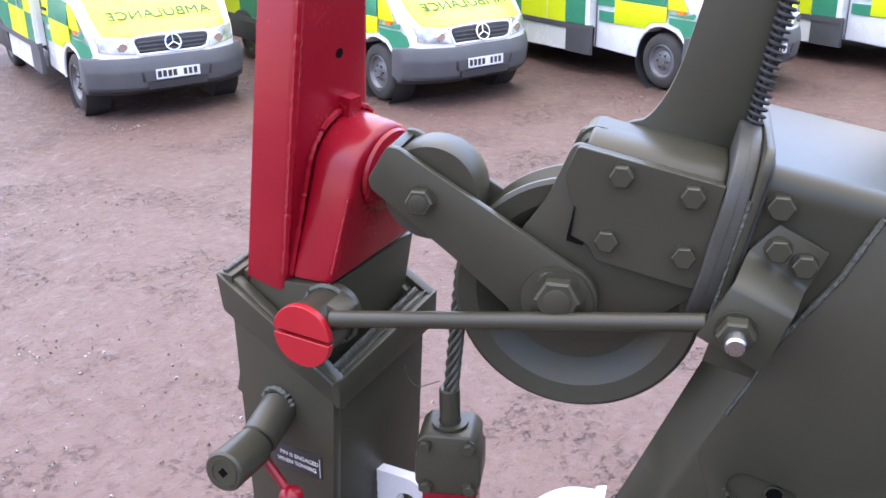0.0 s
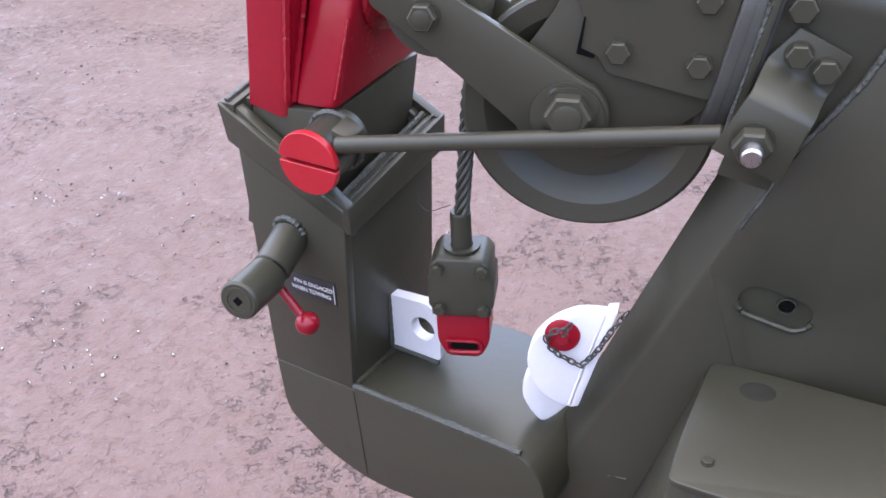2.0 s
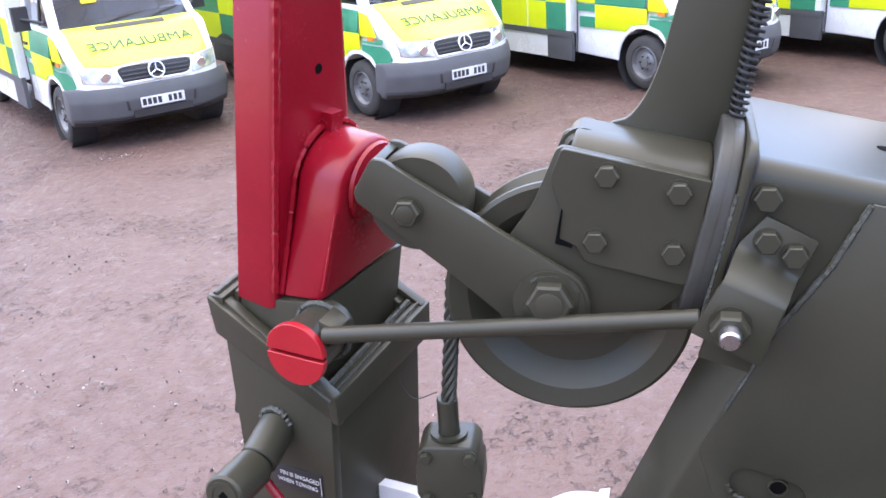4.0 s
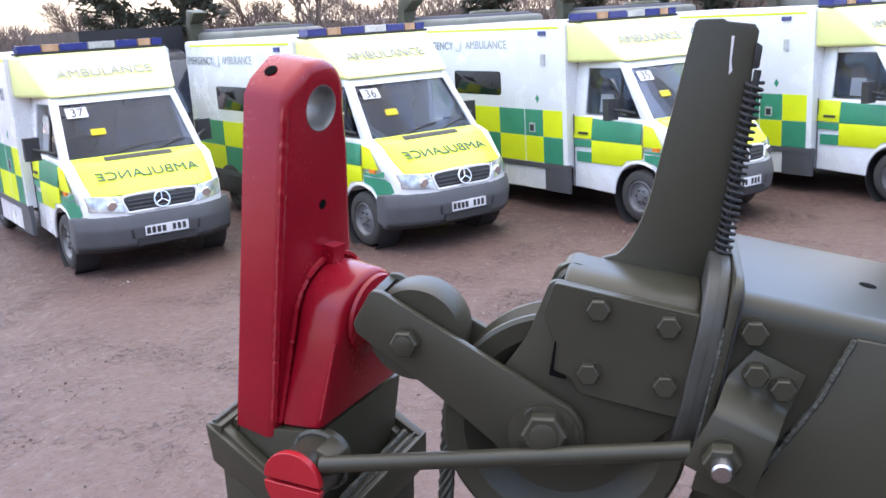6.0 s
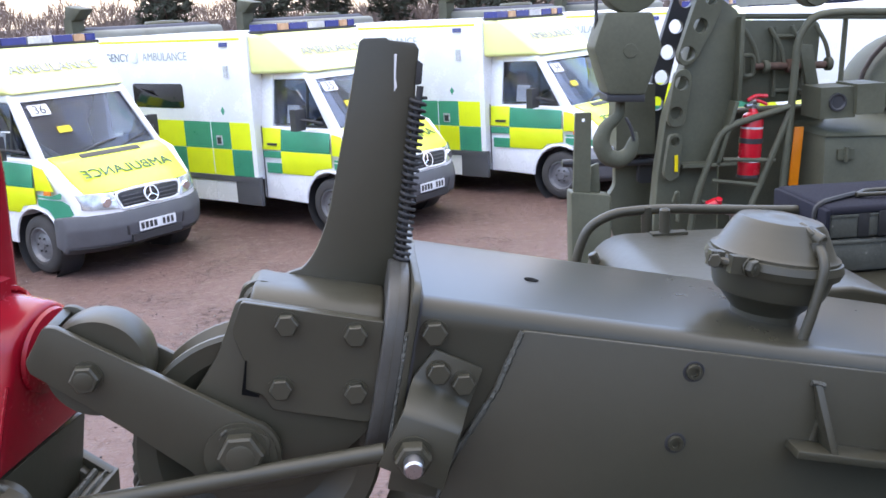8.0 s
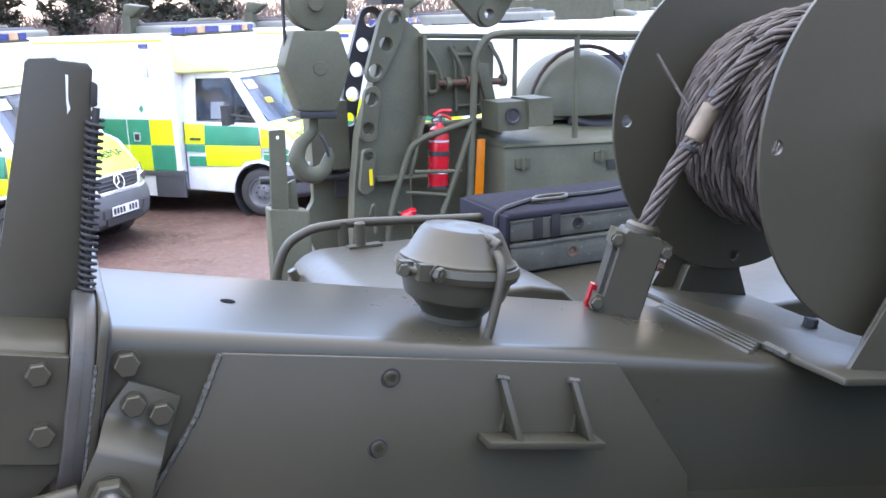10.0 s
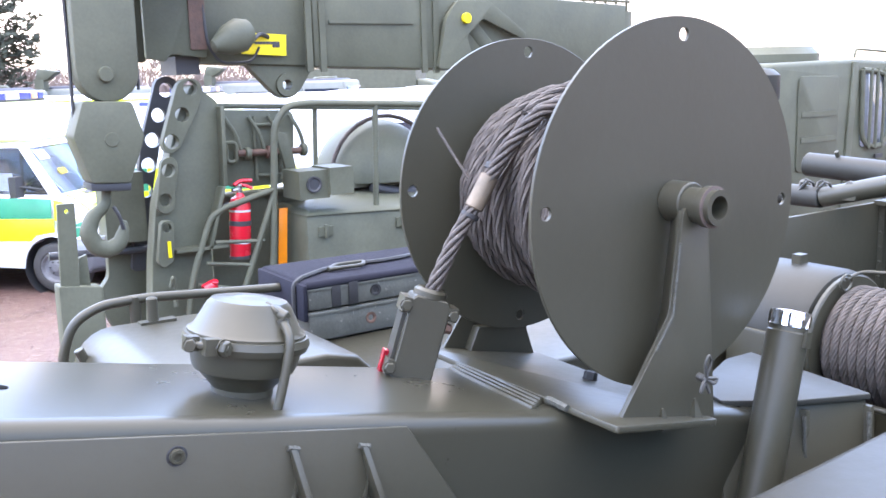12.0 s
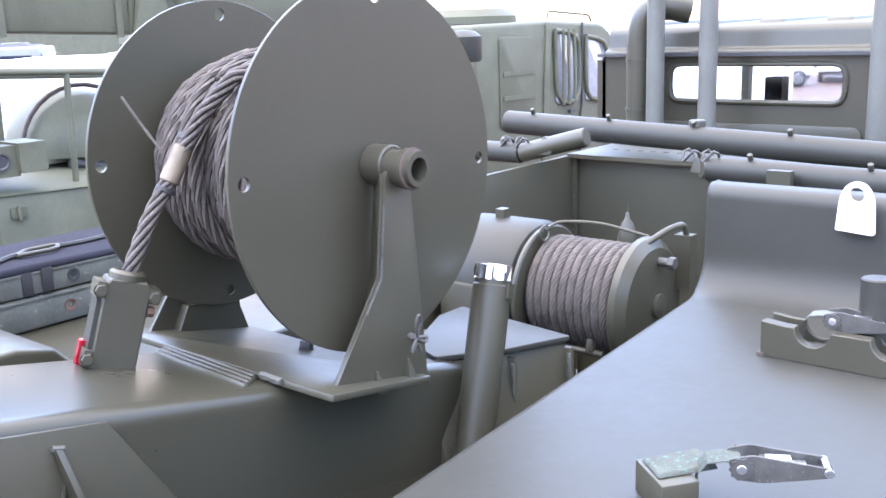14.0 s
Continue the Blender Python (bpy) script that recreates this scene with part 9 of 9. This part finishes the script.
# ---- own truck below the jib, mostly hidden ----
def build_chassis():
    t = thing("recovery_truck_chassis", (2.5, 1.4, -2.84), "olive chassis and wheels of the recovery truck", "truck chassis", LEVEL)
    part("frame", box(0.15, 7.2, 0.75, 2.3, -1.9, -1.5, 0.02), OLIVE, t)
    part("locker_base", box(0.25, 3.2, -1.1, 0.78, -1.95, -1.701, 0.01), OLIVE, t)
    part("cab_floor", box(4.0, 6.6, 0.1, 2.55, -1.9, -1.2, 0.02), OLIVE, t)
    part("jib_pedestal", box(0.25, 1.5, 1.265, 1.58, -1.55, -0.85, 0.01), OLIVE, t)
    for x in (1.0, 2.4, 5.6):
        for y in (0.35, 2.5):
            m = Matrix.Translation((x, y, -2.28)) @ pose(0, 0, 0, 90, 0, 0)
            part("tyre", lathe([(0.28, -0.17), (0.48, -0.17), (0.55, -0.12), (0.56, 0.0), (0.55, 0.12), (0.48, 0.17), (0.28, 0.17)], m, 36), TYRE, t)
            part("rim", lathe([(0.29, 0.15), (0.26, 0.08), (0.12, 0.06), (0.10, 0.12), (0, 0.12)], m, 28), OLIVE, t)
    part("axle", rod((1.0, 0.3, -2.28), (1.0, 2.5, -2.28), 0.09, 16), OLIVE, t)
    part("axle", rod((2.4, 0.3, -2.28), (2.4, 2.5, -2.28), 0.09, 16), OLIVE, t)
    part("axle", rod((5.6, 0.3, -2.28), (5.6, 2.5, -2.28), 0.09, 16), OLIVE, t)
    for x in (1.0, 2.4, 5.6):
        part("spring_hanger", box(x - 0.1, x + 0.1, 1.1, 1.9, -2.3, -1.85, 0.01), OLIVE, t)


build_chassis()


# ---- distance: parked vans and trucks, trees, bushes ----
def build_far_van(m, name, mat, length, height, group):
    t = thing(name, (0, 0, 0), "far white van parked in the yard" if mat is VAN_WHITE else "far dark truck parked in the yard", "van" if mat is VAN_WHITE else "truck", m, group=group)
    part("body", box(-length, 0, -1.0, 1.0, 0.5, height, 0.12, 3), mat, t)
    part("nose", hexa([(-0.02, -0.95, 0.45), (1.5, -0.9, 0.45), (1.5, 0.9, 0.45), (-0.02, 0.95, 0.45), (-0.02, -0.92, height * 0.86), (0.55, -0.85, height * 0.82), (0.55, 0.85, height * 0.82), (-0.02, 0.92, height * 0.86)], 0.1, 3), mat, t)
    part("windscreen", hexa([(1.12, -0.80, 1.25), (1.16, -0.80, 1.25), (1.16, 0.80, 1.25), (1.12, 0.80, 1.25), (0.66, -0.75, height * 0.78), (0.70, -0.75, height * 0.78), (0.70, 0.75, height * 0.78), (0.66, 0.75, height * 0.78)], 0.01), VAN_GLASS, t)
    for s in (-1, 1):
        part("side_window", box(0.05, 0.75, min(s * 0.90, s * 0.955), max(s * 0.90, s * 0.955), 1.3, height * 0.76, 0.01), VAN_GLASS, t)
    part("underside", box(-length + 0.3, 1.2, -0.8, 0.8, 0.3, 0.5, 0.02), DARK, t)
    for x in (0.7, -length + 0.9):
        for s in (-1, 1):
            wheel_parts(t, x, s * 0.85, s, 0.34, 0.2)
    return t


rnd = random.Random(12)
white = build_far_van(pose(13, 11.5, 0, 0, 0, -60), "van", VAN_WHITE, 3.6, 2.5, "far parked vans")
for x, y in ((10.3, 16.9), (13.2, 17.6), (16.4, 19.4), (19.6, 20.3), (23.0, 21.7), (26.0, 23.2)):
    copy_thing(white, pose(x, y, 0, 0, 0, HEAD + rnd.uniform(-5, 5)))
for k in range(26):
    x, y = 12 + rnd.uniform(0, 50), 6 + rnd.uniform(4, 30)
    if y < 0.45 * x + 1.5 and x < 24 and k % 3:
        y = 0.35 * x + rnd.uniform(3, 9)
    if abs(y - (10.7 + 0.365 * (x + 6.7))) < 5 and x < 27:
        y = 14.5 + 0.365 * (x + 6.7) + rnd.uniform(3, 12)
    copy_thing(white, pose(x, y, 0, 0, 0, rnd.choice((-70, -60, 110, 20)) + rnd.uniform(-8, 8)))
build_far_van(pose(-10.25, 16.84, 0, 0, 0, HEAD), "lorry", NAVY, 4.0, 2.86, "far parked lorries")
dark = build_far_van(pose(20, 34, 0, 0, 0, -40), "lorry", OLIVE_OLD, 5.0, 3.1, "far parked lorries")
for k in range(6):
    copy_thing(dark, pose(20 + 5.2 * k + rnd.uniform(-1, 1), 33 + rnd.uniform(-2, 8) + 0.25 * k, 0, 0, 0, HEAD + rnd.uniform(-10, 10)))


def build_pine(seed, height):
    r = random.Random(seed)
    t = thing("pine_tree", (0, 0, 0), "tall dark green pine with an open ragged crown", "tree", GROUND, group="pines behind the yard")
    part("trunk", lathe([(0.28, 0), (0.22, height * 0.3), (0.14, height * 0.7), (0.03, height * 0.98), (0, height)], None, 10), BARK, t)
    bm = bmesh.new()
    lm = bmesh.new()
    for k in range(54):
        z = height * (0.30 + 0.68 * (k / 54) ** 0.9)
        u = (z / height - 0.28) / 0.72
        reach = height * 0.27 * (4 * u * (1 - u) + 0.03) ** 0.5 * r.uniform(0.45, 1.15) + 0.25
        a = r.uniform(0, math.tau)
        tip = Vector((math.cos(a) * reach, math.sin(a) * reach, z + r.uniform(-0.2, 0.5) * reach * 0.5))
        base = Vector((0, 0, z - 0.15 * reach))
        lb = rod(base, tip, 0.03 + 0.02 * r.random(), 5)
        me = bpy.data.meshes.new("tmp")
        lb.to_mesh(me)
        lb.free()
        lm.from_mesh(me)
        bpy.data.meshes.remove(me)
        for j in range(16):
            u = r.uniform(0.25, 1.05)
            c = base.lerp(tip, u) + Vector((r.gauss(0, 0.22), r.gauss(0, 0.22), r.gauss(0.08, 0.14)))
            for q in range(5):
                d = Vector((r.gauss(0, 1), r.gauss(0, 1), r.gauss(0.35, 0.7))).normalized() * r.uniform(0.25, 0.55)
                s = d.cross(Vector((r.gauss(0, 1), r.gauss(0, 1), r.gauss(0, 1)))).normalized() * 0.075
                v = [bm.verts.new(c - s), bm.verts.new(c + s), bm.verts.new(c + d)]
                bm.faces.new(v)
    part("bough", lm, BARK, t)
    part("crown", bm, NEEDLE, t, angle=180)
    return t


def build_bare(seed, height, name="bare_tree", lab="leafless winter tree with fine twigs", cat="tree"):
    r = random.Random(seed)
    t = thing(name, (0, 0, 0), lab, cat, GROUND, group="bare trees behind the yard")
    bm = bmesh.new()

    def grow(p, d, length, rad, level):
        q = p + d * length
        a = d.orthogonal().normalized()
        b = d.cross(a)
        lo = [bm.verts.new(p + (a * math.cos(x) + b * math.sin(x)) * rad) for x in (0, 2.1, 4.2)]
        hi = [bm.verts.new(q + (a * math.cos(x) + b * math.sin(x)) * rad * 0.62) for x in (0, 2.1, 4.2)]
        for i in range(3):
            bm.faces.new((lo[i], lo[(i + 1) % 3], hi[(i + 1) % 3], hi[i]))
        if level == 0:
            return
        for k in range(r.choice((3, 3, 4))):
            nd = (d + Vector((r.gauss(0, 0.5), r.gauss(0, 0.5), r.gauss(0.12, 0.3)))).normalized()
            grow(p.lerp(q, r.uniform(0.55, 1.0)), nd, length * r.uniform(0.6, 0.82), rad * 0.6, level - 1)
    grow(Vector((0, 0, 0)), Vector((0, 0, 1)), height * 0.26, height * 0.018, 6)
    part("crown", bm, TWIG, t)
    return t


def build_hedge():
    """A far belt of bare brown scrub and trees, one mass of fine twigs."""
    r = random.Random(77)
    bm = bmesh.new()
    for k in range(30000):
        a = math.radians(r.uniform(56, 152))
        d = r.uniform(58, 82)
        lump = 3.4 + 1.6 * noise.noise((math.degrees(a) * 0.09, 3.0, 0)) + 1.3 * noise.noise((math.degrees(a) * 0.45, 7.0, 0))
        z = r.uniform(0, 1) ** 0.7 * lump
        c = Vector((math.cos(a) * d, math.sin(a) * d, z))
        up = Vector((r.gauss(0, 0.5), r.gauss(0, 0.5), 1)).normalized() * r.uniform(0.5, 1.3)
        s = up.cross(Vector((math.cos(a), math.sin(a), 0))).normalized() * r.uniform(0.012, 0.040)
        bm.faces.new([bm.verts.new(c - s), bm.verts.new(c + s), bm.verts.new(c + up)])
    solid("scrub", bm, TWIG, "belt of brown leafless scrub beyond the yard", "scrub", "stuff", angle=180)
    bm = bmesh.new()
    for k in range(8000):
        a = math.radians(r.uniform(56, 152))
        d = r.uniform(84, 98)
        c = Vector((math.cos(a) * d, math.sin(a) * d, r.uniform(0, 2.4) + 0.9 * noise.noise((math.degrees(a) * 0.2, 1.0, 2.0))))
        up = Vector((r.gauss(0, 0.6), r.gauss(0, 0.6), 1)).normalized() * 0.7
        s = up.cross(Vector((math.cos(a), math.sin(a), 0))).normalized() * 0.3
        bm.faces.new([bm.verts.new(c - s), bm.verts.new(c + s), bm.verts.new(c + up)])
    solid("far_wood", bm, BARK, "dense dark wood edge far behind", "wood", "stuff", angle=180)


BARK = material("grey_brown_bark", (0.085, 0.065, 0.052), 0.9, vary=0.3, scale=4)
# twig and needle colours are lightened to stand for distance haze
TWIG = material("brown_twigs", (0.165, 0.125, 0.108), 0.9, vary=0.3, scale=0.6)
NEEDLE = material("dark_pine_needles", (0.050, 0.062, 0.044), 0.85, vary=0.45, scale=0.8)
build_hedge()
pine = build_pine(3, 8.5)
at = lambda az, d, s=1.0, rot=0: pose(d * math.cos(radians(az)), d * math.sin(radians(az)), 0, 0, 0, rot) @ Matrix.Scale(s, 4)
PINES = ((122.0, 50, 0.80, 40), (118.4, 46, 1.0, 90), (100.9, 48, 1.0, 150), (95.5, 50, 0.95, 210), (92.0, 54, 0.95, 300), (88.0, 52, 0.85, 10), (84.0, 50, 0.95, 250), (81.0, 48, 0.85, 70))
pine.matrix_basis = at(*PINES[0])
for q in PINES[1:]:
    m = at(*q)
    c = copy_thing(pine, m)
    c.matrix_basis = m
tree = build_bare(5, 9.0)
BARE = ((111.5, 46, 1.0, 0), (114.5, 54, 0.8, 70), (117, 55, 0.8, 120), (86, 55, 0.8, 200), (80, 56, 0.75, 20), (70, 58, 0.6, 150), (124, 55, 0.8, 60))
tree.matrix_basis = at(*BARE[0])
for q in BARE[1:]:
    m = at(*q)
    c = copy_thing(tree, m)
    c.matrix_basis = m
